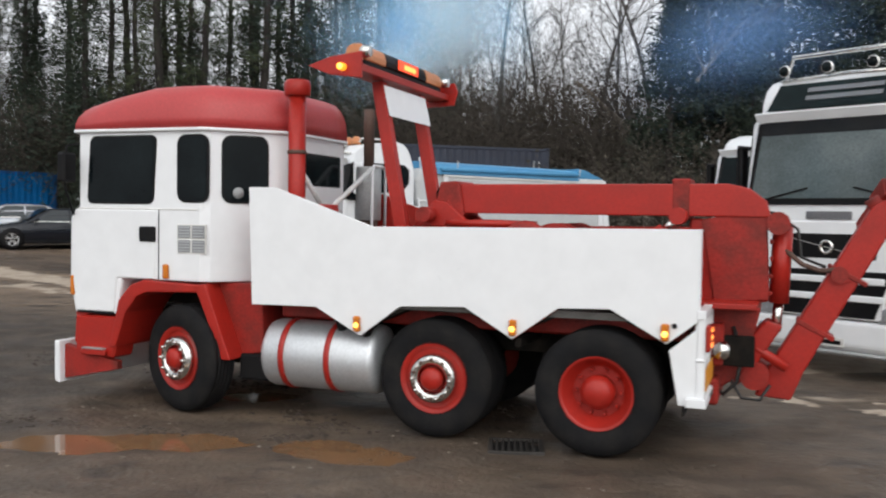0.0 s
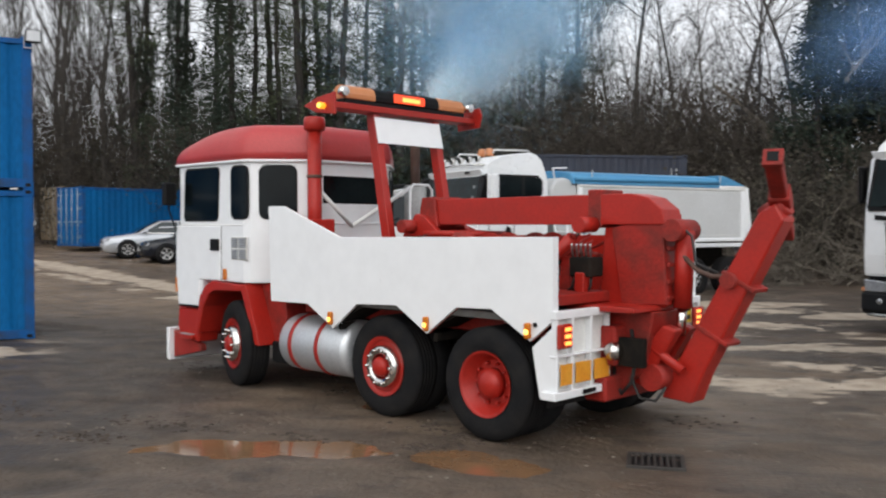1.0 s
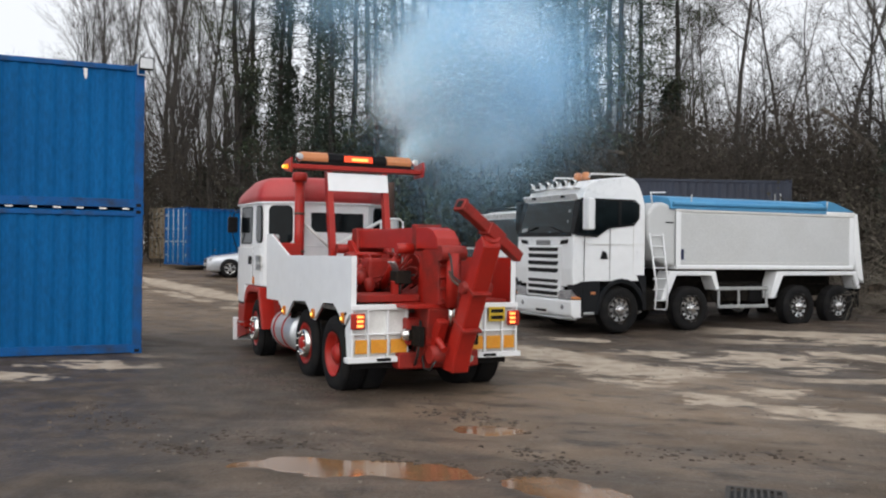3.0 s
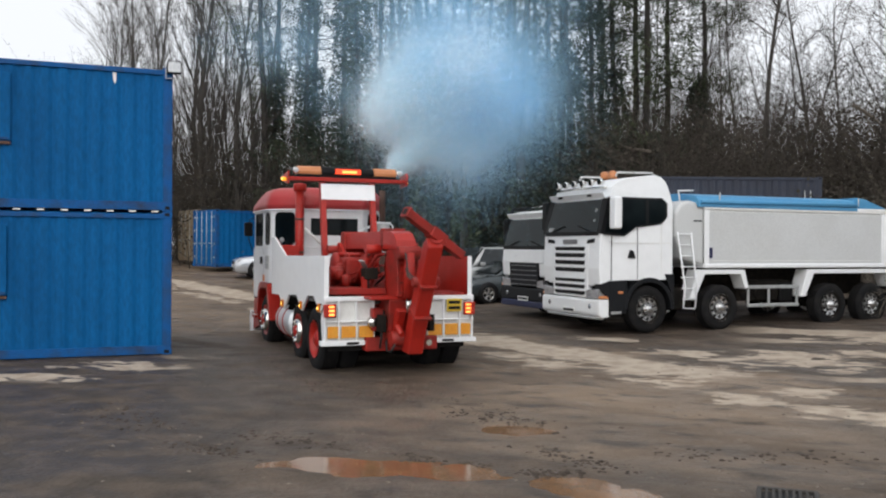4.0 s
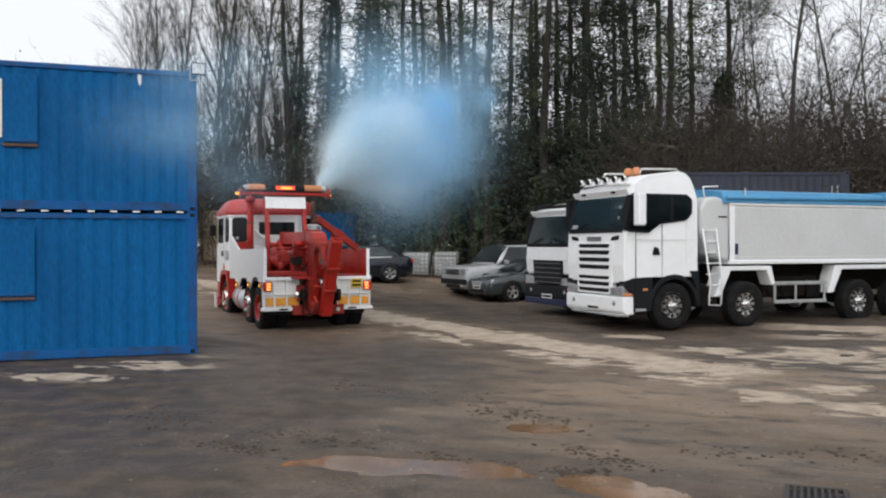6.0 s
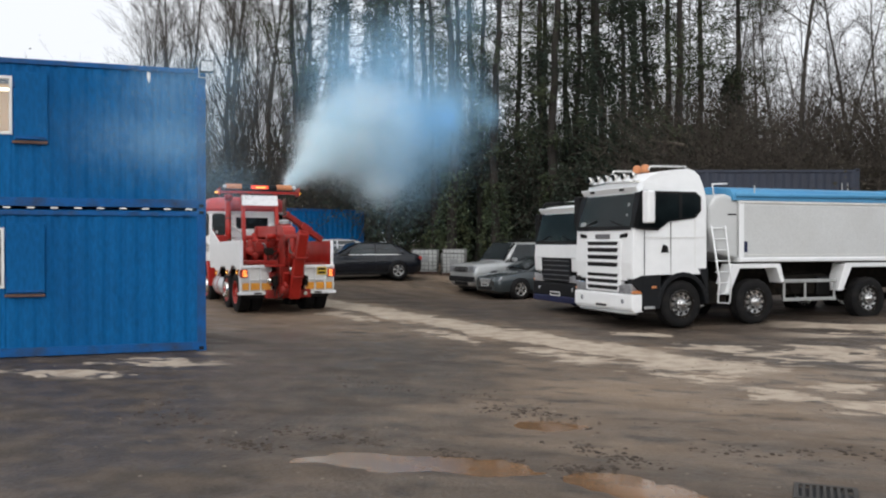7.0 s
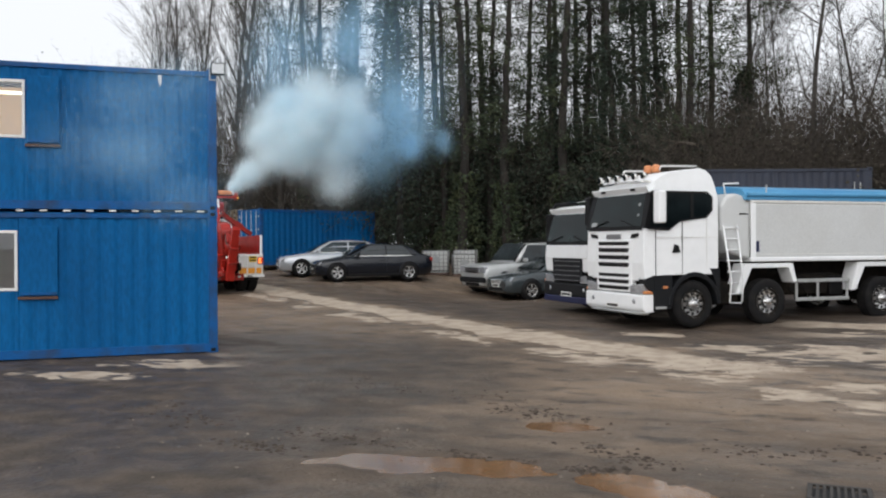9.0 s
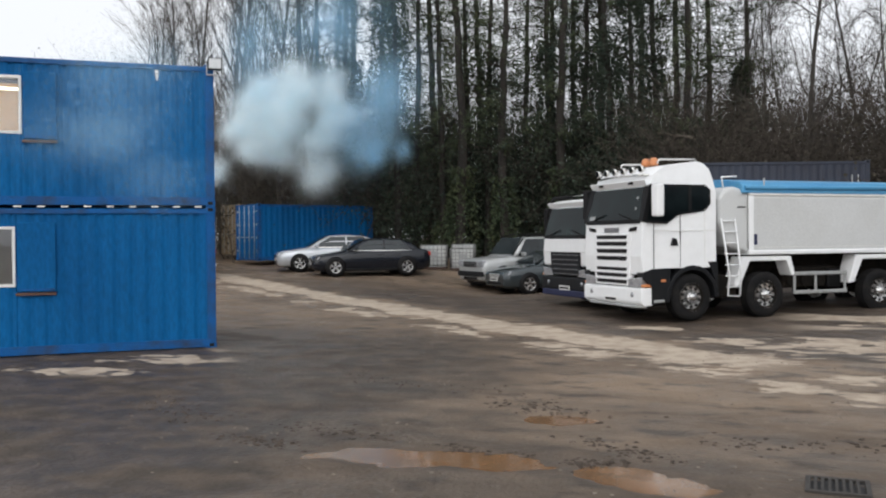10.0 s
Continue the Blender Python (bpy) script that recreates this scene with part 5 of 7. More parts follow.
    g = part("grille", prism([(-0.72, 0.76), (0.72, 0.76), (0.80, waist - 0.22), (-0.80, waist - 0.22)], fx - 0.1, fx + 0.035, axis="x", bevel=0.02), grille, t)
    for z, h in slats:
        part("grille_slot", prism([(-0.62, z), (0.62, z), (0.66, z + h), (-0.66, z + h)], fx + 0.02, fx + 0.042, axis="x", bevel=0.012), BLACK, g)
    part("badge", box(fx + 0.022, fx + 0.036, -0.30, 0.30, waist - 0.20, waist - 0.10, 0.004), GREY_LOGO, t, "plain grey maker's badge")
    for s in (1, -1):
        part("corner_vent", prism([(0.70 * s, waist - 0.19), (0.98 * s, waist - 0.17), (1.0 * s, waist - 0.08), (0.74 * s, waist - 0.11)], fx, fx + 0.035, axis="x", bevel=0.006), BLACK, t)
    p = part("number_plate", box(fx + 0.05, fx + 0.06, -0.26, 0.26, 0.40, 0.51, 0.003), WHITE_DIRTY, t, "white number plate")
    part("plate_bar", box(fx + 0.06, fx + 0.063, -0.22, 0.22, 0.43, 0.48), BLACK, p)
    part("sun_visor", slab([(fx - 0.17, 1.12, wtop + 0.02), (fx - 0.17, -1.12, wtop + 0.02), (fx - 0.10, -1.14, wtop + 0.14), (fx - 0.10, 1.14, wtop + 0.14)][::-1], 0.03, 0.006), visor or WHITE, t)
    if lamps:
        lx, lz = lamp_at or (fx - 0.15, wtop + 0.37)
        rail = part("lamp_rail", tube([(lx - 0.4, -1.05, lz - 0.15), (lx - 0.07, -0.95, lz - 0.13), (lx - 0.01, 0, lz - 0.11), (lx - 0.07, 0.95, lz - 0.13), (lx - 0.4, 1.05, lz - 0.15)], 0.028, 8), CHROME, t, "bent chrome lamp rail")
        for k in range(lamps):
            y = -0.9 + 1.8 * k / (lamps - 1)
            body = part("spot_lamp", lathe([(0.001, -0.12), (0.05, -0.10), (0.078, -0.03), (0.082, 0.0), (0.076, 0.012), (0.001, 0.018)], 14, axis="x", centre=(lx, y, lz)), CHROME, t, "round roof spot lamp")
            part("lens", lathe([(0.001, 0.026), (0.064, 0.02), (0.069, 0.013)], 14, axis="x", centre=(lx, y, lz)), GLASS, body)
    for k in range(beacons):
        y = 0.35 - 0.32 * k
        bc = part("beacon", lathe([(0.095, 0.0), (0.10, 0.06), (0.09, 0.15), (0.05, 0.19), (0.001, 0.195)], 16, axis="z", centre=(fx - 0.85, y, roof - 0.02)), AMBER_DULL, t, "round orange beacon")
        part("beacon_base", lathe([(0.11, -0.06), (0.11, 0.0), (0.09, 0.01)], 16, axis="z", centre=(fx - 0.85, y, roof - 0.02)), BLACK, bc)
    return shell


def axle_pair(t, x, rim, y=1.2, r=0.51):
    for s in (1, -1):
        lorry_wheel(t, x, y * s, s, rim, "plain", r=r)
    part("axle", tube([(x, -1.0, r), (x, 1.0, r)], 0.09, 10), CHASSIS, t)


def tipper():
    t = thing("tipper_lorry", on_ground(-1.92, 21.0, 219), "white four-axle tipper lorry with rolled blue load sheet", "truck")
    fx = 1.22
    lorry_cab(t, fx, -0.62, 2.12, 2.90, 3.40, WHITE, WHITE, GREY_TRIM, [(0.80, 0.09), (0.94, 0.09), (1.08, 0.08), (1.30, 0.10), (1.46, 0.10), (1.62, 0.10), (1.77, 0.09)], lamps=6, beacons=2, pillar=True)
    for x in (0.0, -1.96, -5.27, -6.60):
        axle_pair(t, x, LORRY_STEEL)
    for s in (1, -1):
        ys = lambda a, b: sorted((a * s, b * s))
        part("chassis_rail", box(-7.2, 0.9, *ys(0.36, 0.45), 0.72, 1.0, 0.008), CHASSIS, t)
        part("roof_rail", tube([(-0.5, 0.75 * s, 3.44), (-0.4, 0.75 * s, 3.52), (0.5, 0.75 * s, 3.5), (0.55, 0.75 * s, 3.42)], 0.022, 8), CHROME, t)
    for y0, y1, z0, z1 in ((-0.98, -0.74, 2.20, 2.29), (0.86, 0.93, 2.62, 2.68), (0.88, 0.94, 2.40, 2.45)):
        part("screen_paper", slab([(fx + 0.028 - (z0 - 2.18) * 0.25, y1, z0), (fx + 0.028 - (z0 - 2.18) * 0.25, y0, z0), (fx + 0.028 - (z1 - 2.18) * 0.25, y0, z1), (fx + 0.028 - (z1 - 2.18) * 0.25, y1, z1)][::-1], 0.004), GREYBOARD, t, "paper slip behind the windscreen")
    for y in (-0.62, 0.62):
        part("visor_lamp", box(fx - 0.10, fx - 0.055, y - 0.07, y + 0.07, 2.95, 3.0, 0.006), BLACK, t, "small dark visor lamp")
    for z, a, b in ((2.66, -1.6, -6.9), (1.56, -1.7, -6.8)):
        part("body_seam", box(b, a, 1.2405, 1.2435, z, z + 0.012), WHITE_DIRTY, t)
    part("front_pocket", box(-1.42, -1.20, 1.195, 1.215, 2.44, 2.47, 0.004), GREY_TRIM, t)
    # tipping body: sloped front, smooth sides, raised sill
    side = [(-1.50, 1.46), (-7.00, 1.46), (-7.16, 1.30), (-7.26, 1.32), (-7.10, 2.74), (-1.46, 2.80)]
    for s in (1, -1):
        ys = lambda a, b: sorted((a * s, b * s))
        p = part("side_panel", prism(side, *ys(1.20, 1.24), bevel=0.01), CREAM, t, "smooth white tipping body side")
        part("top_rail", box(-7.05, -1.46, *ys(1.19, 1.265), 2.70, 2.83, 0.02), WHITE_DIRTY, p)
        part("sill", box(-7.0, -1.46, *ys(1.18, 1.275), 1.40, 1.50, 0.02), WHITE, p)
        part("corner_post", prism([(-6.85, 1.5), (-7.05, 1.5), (-7.0, 2.7), (-6.85, 2.7)], *ys(1.24, 1.26), bevel=0.006), WHITE, p)
        part("corner_post", box(-1.60, -1.46, *ys(1.24, 1.26), 1.5, 2.7, 0.006), WHITE, p)
        part("tail_wedge", prism([(-6.98, 1.9), (-7.16, 1.20), (-7.38, 1.06), (-7.30, 1.5), (-7.12, 2.8), (-7.0, 2.8)], *ys(1.15, 1.27), bevel=0.015), WHITE, p)
        # white mudguards
        for x0, x1 in ((-1.30, -2.62), (-4.50, -7.15)):
            part("mudguard", prism([(x0, 1.36), (x1, 1.36), (x1 - 0.12, 0.95), (x1 - 0.02, 0.92), (x1 + 0.12, 1.26), (x0 - 0.2, 1.26), (x0 + 0.06, 0.72), (x0 + 0.22, 0.72)], *ys(0.85, 1.25), bevel=0.015), WHITE, t)
        gr = part("side_guard", box(-4.25, -2.75, *ys(1.19, 1.235), 0.92, 1.0, 0.01), GALV, t, "pale side guard rails")
        part("rail", box(-4.25, -2.75, *ys(1.19, 1.235), 0.50, 0.58, 0.01), GALV, gr)
        for x in (-2.80, -3.4, -4.25):
            part("post", box(x, x + 0.06, *ys(1.17, 1.2), 0.50, 1.0, 0.006), GALV, gr)
        for x in (-2.9, -3.3, -3.7):
            part("air_cylinder", tube([(x, 0.98 * s, 0.80), (x, 0.55 * s, 0.80)], 0.15, 16), CHASSIS, t)
        part("sub_frame", box(-7.0, -1.4, *ys(0.30, 0.52), 1.0, 1.40, 0.01), CHASSIS, t)
        part("valve_box", box(-4.3, -3.9, *ys(0.5, 1.0), 0.6, 1.05, 0.03), BLACK, t)
        part("sheet_arm", tube([(-1.9, 1.22 * s, 2.75), (-1.88, 1.26 * s, 3.10)], 0.018, 6), GALV, t)
        part("sheet_arm", tube([(-6.1, 1.22 * s, 2.75), (-6.08, 1.26 * s, 3.08)], 0.018, 6), GALV, t)
    part("body_front", prism([(-1.52, 1.44), (-0.92, 1.60), (-0.72, 2.10), (-0.70, 2.62), (-0.86, 2.84), (-1.10, 2.92), (-1.52, 2.80)], -1.2, 1.2, bevel=0.09, segments=3), CREAM, t, "rounded white body front")
    part("body_floor", box(-7.05, -1.46, -1.2, 1.2, 1.40, 1.48), CREAM, t)
    part("tailgate", box(-7.15, -7.05, -1.2, 1.2, 1.45, 2.75, 0.02), CREAM, t)
    sheet = part("load_sheet", prism([(-1.28, 2.76), (-1.26, 2.90), (-1.15, 3.02), (-0.5, 3.10), (0.5, 3.10), (1.15, 3.02), (1.26, 2.90), (1.28, 2.76)], -6.05, -1.30, axis="x", bevel=0.015), mat("blue_load_sheet", (0.045, 0.22, 0.42), 0.5, second=(0.10, 0.33, 0.52), amount=0.6, scale=2.0, bump=0.3, bump_scale=5, stretch=(0.3, 1, 2)), t, "sky-blue plastic load sheet")
    part("sheet_tail", prism([(-6.05, 2.82), (-6.05, 3.09), (-6.30, 3.06), (-7.02, 2.84)], -1.25, 1.25, bevel=0.01), sheet.data.materials[0], sheet)
    part("sheet_roll", tube([(-1.35, 1.27, 2.88), (-6.0, 1.27, 2.90)], 0.05, 10), sheet.data.materials[0], sheet)
    part("front_hoop", tube([(-0.95, 1.05, 2.85), (-0.9, 1.05, 3.12), (-1.3, 1.05, 3.14)], 0.02, 8), WHITE, t)
    # access ladder
    lad = part("ladder", tube([(-0.74, 1.24, 2.20), (-0.92, 1.28, 1.0), (-0.88, 1.28, 0.52), (-1.18, 1.28, 0.50)], 0.02, 8), WHITE, t, "white tubular access ladder")
    part("ladder_rail", tube([(-1.10, 1.24, 2.20), (-1.24, 1.28, 1.0), (-1.20, 1.28, 0.52)], 0.02, 8), WHITE, lad)
    for k in range(7):
        z = 2.15 - k * 0.24
        f = (2.2 - z) / 1.7
        part("rung", tube([(-0.76 - 0.12 * f, 1.26, z), (-1.12 - 0.09 * f, 1.26, z)], 0.014, 6), WHITE, lad)
    part("body_badge", box(-1.70, -1.56, 1.243, 1.247, 1.62, 1.86, 0.002), BLUE_TRIM, t, "small blue plate")
    part("exhaust_box", box(-1.35, -0.75, -0.95, 1.0, 0.45, 0.95, 0.05), CHASSIS, t)
    part("battery_tray", box(-4.3, -2.7, -0.9, 0.9, 0.62, 1.1, 0.03), CHASSIS, t)
    for k in range(3):
        part("hydraulic_stage", tube([(-1.0, 0.0, 1.0), (-1.0, 0.0, 1.5 + 0.1 * k)], 0.14 - 0.03 * k, 14), GALV, t)
    part("mud_flap", box(-7.25, -7.23, 0.75, 1.22, 0.45, 1.0), RUBBER, t)
    part("mud_flap", box(-7.25, -7.23, -1.22, -0.75, 0.45, 1.0), RUBBER, t)
    return t


tipper()


def white_lorry():
    t = thing("white_lorry", on_ground(-3.36, 23.56, 220), "white cab-over lorry with dark blue bumper parked beside a tipper", "truck")
    lorry_cab(t, 1.35, -0.7, 1.72, 2.50, 2.74, GREY_TRIM, GREY_TRIM, GREY_TRIM, [], mirror_paint=BLACK)
    part("valance", box(1.15, 1.41, -1.2, 1.2, 0.24, 0.40, 0.03, 2), BLUE_TRIM, t, "dark blue lower bumper")
    for k in range(5):
        z = 0.80 + 0.12 * k
        part("grille_bar", box(1.382, 1.396, -0.66, 0.66, z, z + 0.018, 0.004), GREY_LOGO, t)
    part("white_nose", prism([(-1.0, 1.36), (1.0, 1.36), (1.06, 1.69), (-1.06, 1.69)], 1.36, 1.392, axis="x", bevel=0.01), WHITE, t, "white nose panel")
    part("snorkel", tube([(1.2, -1.18, 1.75), (1.24, -1.2, 2.35), (1.1, -1.1, 2.76), (0.6, -0.9, 2.82)], 0.05, 8), BLACK, t)
    part("roof_bar", tube([(0.75, -0.9, 2.83), (0.75, 0.9, 2.83)], 0.025, 8), CHROME, t)
    for x in (0.0, -3.6):
        axle_pair(t, x, GALV)
    for s in (1, -1):
        part("chassis_rail", box(-5.2, 0.9, *sorted((0.36 * s, 0.45 * s)), 0.72, 1.0, 0.008), CHASSIS, t)
    part("load_bed", box(-5.3, -1.0, -1.22, 1.22, 1.05, 1.2, 0.02), CHASSIS, t)


white_lorry()


def tall_lorry():
    t = thing("tall_lorry", on_ground(5.95, 12.3, 220), "tall white long-haul lorry cab with roof spot lamps", "truck")
    fx = 1.38
    lorry_cab(t, fx, -0.95, 2.2, 3.28, 3.92, WHITE, WHITE, WHITE, [(1.50, 0.32)], lamps=4, high=True, mirror_paint=BLACK, lamp_at=(0.98, 4.0), screen=SCREEN_SKY_TINT)
    light_box = part("roof_sign", slab([(fx - 0.20, 1.02, 3.44), (fx - 0.20, -1.02, 3.44), (fx - 0.40, -0.94, 3.80), (fx - 0.40, 0.94, 3.80)][::-1], 0.02, 0.006), SCREEN, t, "dark roof sign panel")
    for z in (3.55, 3.66):
        part("sign_bar", slab([(fx - 0.22 - (z - 3.47) * 0.5, 0.5, z), (fx - 0.22 - (z - 3.47) * 0.5, -0.5, z), (fx - 0.25 - (z - 3.47) * 0.5, -0.5, z + 0.06), (fx - 0.25 - (z - 3.47) * 0.5, 0.5, z + 0.06)][::-1], 0.03), GREY_LOGO, light_box)
    part("screen_header", slab([(fx - 0.135, 1.05, 3.02), (fx - 0.135, -1.05, 3.02), (fx - 0.175, -1.04, 3.30), (fx - 0.175, 1.04, 3.30)][::-1], 0.016), GREY_TRIM, t)
    part("upper_bar", tube([(fx - 0.65, -1.0, 3.92), (fx - 0.55, -0.85, 4.2), (fx - 0.52, 0.85, 4.2), (fx - 0.65, 1.0, 3.92)], 0.03, 8), CHROME, t, "chrome roof bar")
    gr = part("lower_grille", prism([(-0.62, 0.78), (0.62, 0.78), (0.82, 1.36), (-0.82, 1.36)], fx + 0.03, fx + 0.05, axis="x", bevel=0.01), BLACK, t)
    for z in (0.98, 1.20):
        part("grille_bar", box(fx + 0.045, fx + 0.075, -0.74, 0.74, z, z + 0.085, 0.012), WHITE, gr, "white grille bar")
    part("slash", slab([(fx + 0.05, 0.55, 1.53), (fx + 0.05, 0.50, 1.53), (fx + 0.05, -0.55, 1.76), (fx + 0.05, -0.50, 1.76)], 0.012), CHROME, t, "chrome slash across the grille")
    part("emblem", lathe([(0.055, 0.0), (0.06, 0.02), (0.09, 0.02), (0.095, 0.0)], 20, axis="x", centre=(fx + 0.06, 0.0, 1.65), close=True), CHROME, t, "round chrome emblem ring")
    for x in (0.0, -3.7):
        axle_pair(t, x, LORRY_STEEL)
    for s in (1, -1):
        part("chassis_rail", box(-5.2, 0.9, *sorted((0.36 * s, 0.45 * s)), 0.72, 1.0, 0.008), CHASSIS, t)
    part("rear_deck", box(-5.2, -1.2, -1.0, 1.0, 0.95, 1.12, 0.02), CHASSIS, t)


tall_lorry()


def far_lorry():
    t = thing("white_lorry", on_ground(6.89, 17.13, 220), "white lorry cab with dark bumper and orange roof beacon", "truck")
    lorry_cab(t, 1.3, -0.7, 2.2, 3.12, 3.58, GREY_TRIM, GREY_TRIM, GREY_TRIM, [], beacons=1, mirror_paint=BLACK)
    for k in range(5):
        z = 0.98 + k * 0.19
        part("grille_bar", box(1.33, 1.36, -0.66, 0.66, z, z + 0.07, 0.012), CHROME, t, "bright grille bar")
    for x in (0.0, -3.4):
        axle_pair(t, x, GALV)
    for s in (1, -1):
        part("chassis_rail", box(-5.2, 0.9, *sorted((0.36 * s, 0.45 * s)), 0.72, 1.0, 0.008), CHASSIS, t)
    part("load_bed", box(-5.2, -0.9, -1.22, 1.22, 1.05, 1.2, 0.02), CHASSIS, t)


far_lorry()


# ---- parked cars ----
def car_wheel(t, x, y, s, r, rim):
    w = part("wheel", lathe([(0.03, -s * 0.01), (r * 0.2, -s * 0.012), (r * 0.62, -s * 0.05), (r * 0.64, 0.0), (r * 0.66, 0.0), (r * 0.66, -s * 0.2)], 28), BLACK, t)
    w.matrix_basis = pose(x, y, r)
    part("tyre", lathe([(r * 0.66, 0.0), (r * 0.8, s * 0.012), (r * 0.94, s * 0.004), (r, -s * 0.03), (r, -s * 0.18), (r * 0.94, -s * 0.21), (r * 0.66, -s * 0.2)], 32, close=True), RUBBER, w)
    part("rim", lathe([(r * 0.66, s * 0.004), (r * 0.6, s * 0.006), (r * 0.58, -s * 0.03)], 28, close=True), rim, w)
    for k in range(5):
        a = k * math.tau / 5 + 0.3
        c, sn = math.cos(a), math.sin(a)
        pts = [(r * 0.08 * c - 0.03 * sn, r * 0.08 * sn + 0.03 * c), (r * 0.6 * c - 0.045 * sn, r * 0.6 * sn + 0.045 * c), (r * 0.6 * c + 0.045 * sn, r * 0.6 * sn - 0.045 * c), (r * 0.08 * c + 0.03 * sn, r * 0.08 * sn - 0.03 * c)]
        part("spoke", prism(pts, *sorted((-0.02 * s, 0.006 * s)), bevel=0.004), rim, w)


def loft(stations, ring_of, close_ends=True):
    b = bmesh.new()
    rings = [[b.verts.new(p) for p in ring_of(s)] for s in stations]
    n = len(rings[0])
    for one, two in zip(rings, rings[1:]):
        for k in range(n):
            b.faces.new((one[k], one[(k + 1) % n], two[(k + 1) % n], two[k])).smooth = True
    if close_ends:
        b.faces.new(rings[0])
        b.faces.new(rings[-1][::-1])
    bmesh.ops.recalc_face_normals(b, faces=b.faces[:])
    return b


def car(m, label, paint, length, width, height, wheelbase, nose, belt, hood, screen, roof0, roof1, back, tail_z, r=0.33, rim=None, boxy=0.0, grille=None, cladding=None):
    """x = 0 at the front axle. screen, roof0, roof1, back: where the windscreen starts, the roof begins and ends and the rear glass ends."""
    t = thing("parked_car", m, label, "car", "parked cars")
    hw, tail = width / 2, nose - length
    st = [(nose, 0.74, 0.30, hood - 0.22), (nose - 0.06, 0.86, 0.24, hood - 0.12), (nose - 0.25, 0.95, 0.2, hood - 0.05), (nose - 0.6, 0.985, 0.2, hood), (screen + 0.1, 1.0, 0.2, belt - 0.03), (screen - 0.6, 1.0, 0.2, belt), (roof1, 1.0, 0.2, belt + 0.02), (back - 0.02, 0.985, 0.2, tail_z), (tail + 0.25, 0.95, 0.22, tail_z - 0.01), (tail + 0.05, 0.88, 0.28, tail_z - 0.1), (tail, 0.8, 0.34, tail_z - 0.22)]

    if boxy:
        st[:4] = [(nose, 0.88, 0.36, hood - 0.12), (nose - 0.05, 0.95, 0.30, hood - 0.05), (nose - 0.2, 0.985, 0.24, hood - 0.015), (nose - 0.6, 1.0, 0.22, hood + 0.01)]

    def ring(s):
        x, w, z0, z1 = s
        w *= hw
        half = [(0.0, z0), (w * 0.86, z0), (w * 0.97, z0 + 0.08), (w, z0 + (z1 - z0) * 0.5), (w * 0.985, z0 + (z1 - z0) * 0.82), (w * 0.93, z1 - 0.012), (w * 0.80, z1 + 0.015), (0.0, z1 + 0.04)]
        return [(x, y, z) for y, z in half] + [(x, -y, z) for y, z in half[-2:0:-1]]

    body = part("body", loft(st, ring), paint, t)
    gs = [(screen, 0.02, 0.0), (roof0 + (screen - roof0) * 0.5, (height - belt) * 0.58, 0.5), (roof0, height - belt - 0.03, 0.97), ((roof0 + roof1) / 2, height - belt, 1.0), (roof1, height - belt - 0.04 * (1 - boxy), 0.97), (roof1 + (back - roof1) * 0.5, (height - belt) * (0.62 if not boxy else 0.9), 0.6), (back, 0.03, 0.0)]

    def top(s):
        x, h, k = s
        wb, wt = hw * 0.93, hw * (0.70 + 0.08 * boxy)
        wt2 = wb + (wt - wb) * min(1.0, h / (height - belt))
        z = belt - 0.03 + h
        half = [(wb, belt - 0.04), ((wb + wt2) / 2 + 0.01, belt - 0.03 + h * 0.55), (wt2, z - 0.02), (wt2 * 0.8, z + 0.012), (0.0, z + 0.03)]
        return [(x, y, zz) for y, zz in half] + [(x, -y, zz) for y, zz in half[-2::-1]]

    part("cabin", loft(gs, top), paint, t)
    wb, wt = hw * 0.93, hw * (0.70 + 0.08 * boxy)

    def side_pt(x, z, s, out=0.012):
        f = (z - belt + 0.03) / (height - belt)
        return (x, s * (wb + (wt - wb) * f + out), z)

    for s in (1, -1):
        z0, z1 = belt + 0.03, height - 0.09
        mid = (roof0 + roof1) / 2 + 0.05
        lean = (screen - roof0) / (height - belt)
        lean2 = (roof1 - back) / (height - belt)
        for q in ([(screen - 0.22, z0), (roof0 - 0.03, z1), (mid + 0.03, z1), (mid + 0.03, z0)], [(mid - 0.03, z0), (mid - 0.03, z1), (roof1 + 0.05, z1), (roof1 - 0.30 * (1 - boxy), z0)]):
            part("side_window", slab([side_pt(x, z, s) for x, z in q][:: 1 if s < 0 else -1], 0.006, 0.0), CAR_GLASS, t)
        part("window_trim", slab([side_pt(screen - 0.25, z0 - 0.025, s, 0.014), side_pt(screen - 0.25, z0 - 0.004, s, 0.014), side_pt(roof1 - 0.32 * (1 - boxy), z0 - 0.004, s, 0.014), side_pt(roof1 - 0.32 * (1 - boxy), z0 - 0.025, s, 0.014)][:: 1 if s > 0 else -1], 0.006), CHROME if not boxy else BLACK, t)
        part("door_handle", box(mid + 0.08, mid + 0.26, *sorted((s * (hw - 0.01), s * (hw + 0.02))), belt - 0.16, belt - 0.125, 0.006), paint, body)
        part("door_handle", box(roof1 + 0.12, roof1 + 0.30, *sorted((s * (hw - 0.01), s * (hw + 0.02))), belt - 0.15, belt - 0.115, 0.006), paint, body)
        part("mirror", moved(box(-0.06, 0.06, -0.1, 0.1, -0.06, 0.07, 0.02, 2), pose(screen - 0.35, s * (hw + 0.08), belt + 0.08)), paint, t)
        part("door_seam", box(mid - 0.005, mid + 0.005, *sorted((s * (hw - 0.02), s * (hw + 0.004))), 0.35, belt - 0.03), BLACK, body)
        part("sill", box(-wheelbase + 0.4, -0.4, *sorted((s * (hw - 0.08), s * (hw + 0.006))), 0.19, 0.29, 0.01), cladding or BLACK, body)
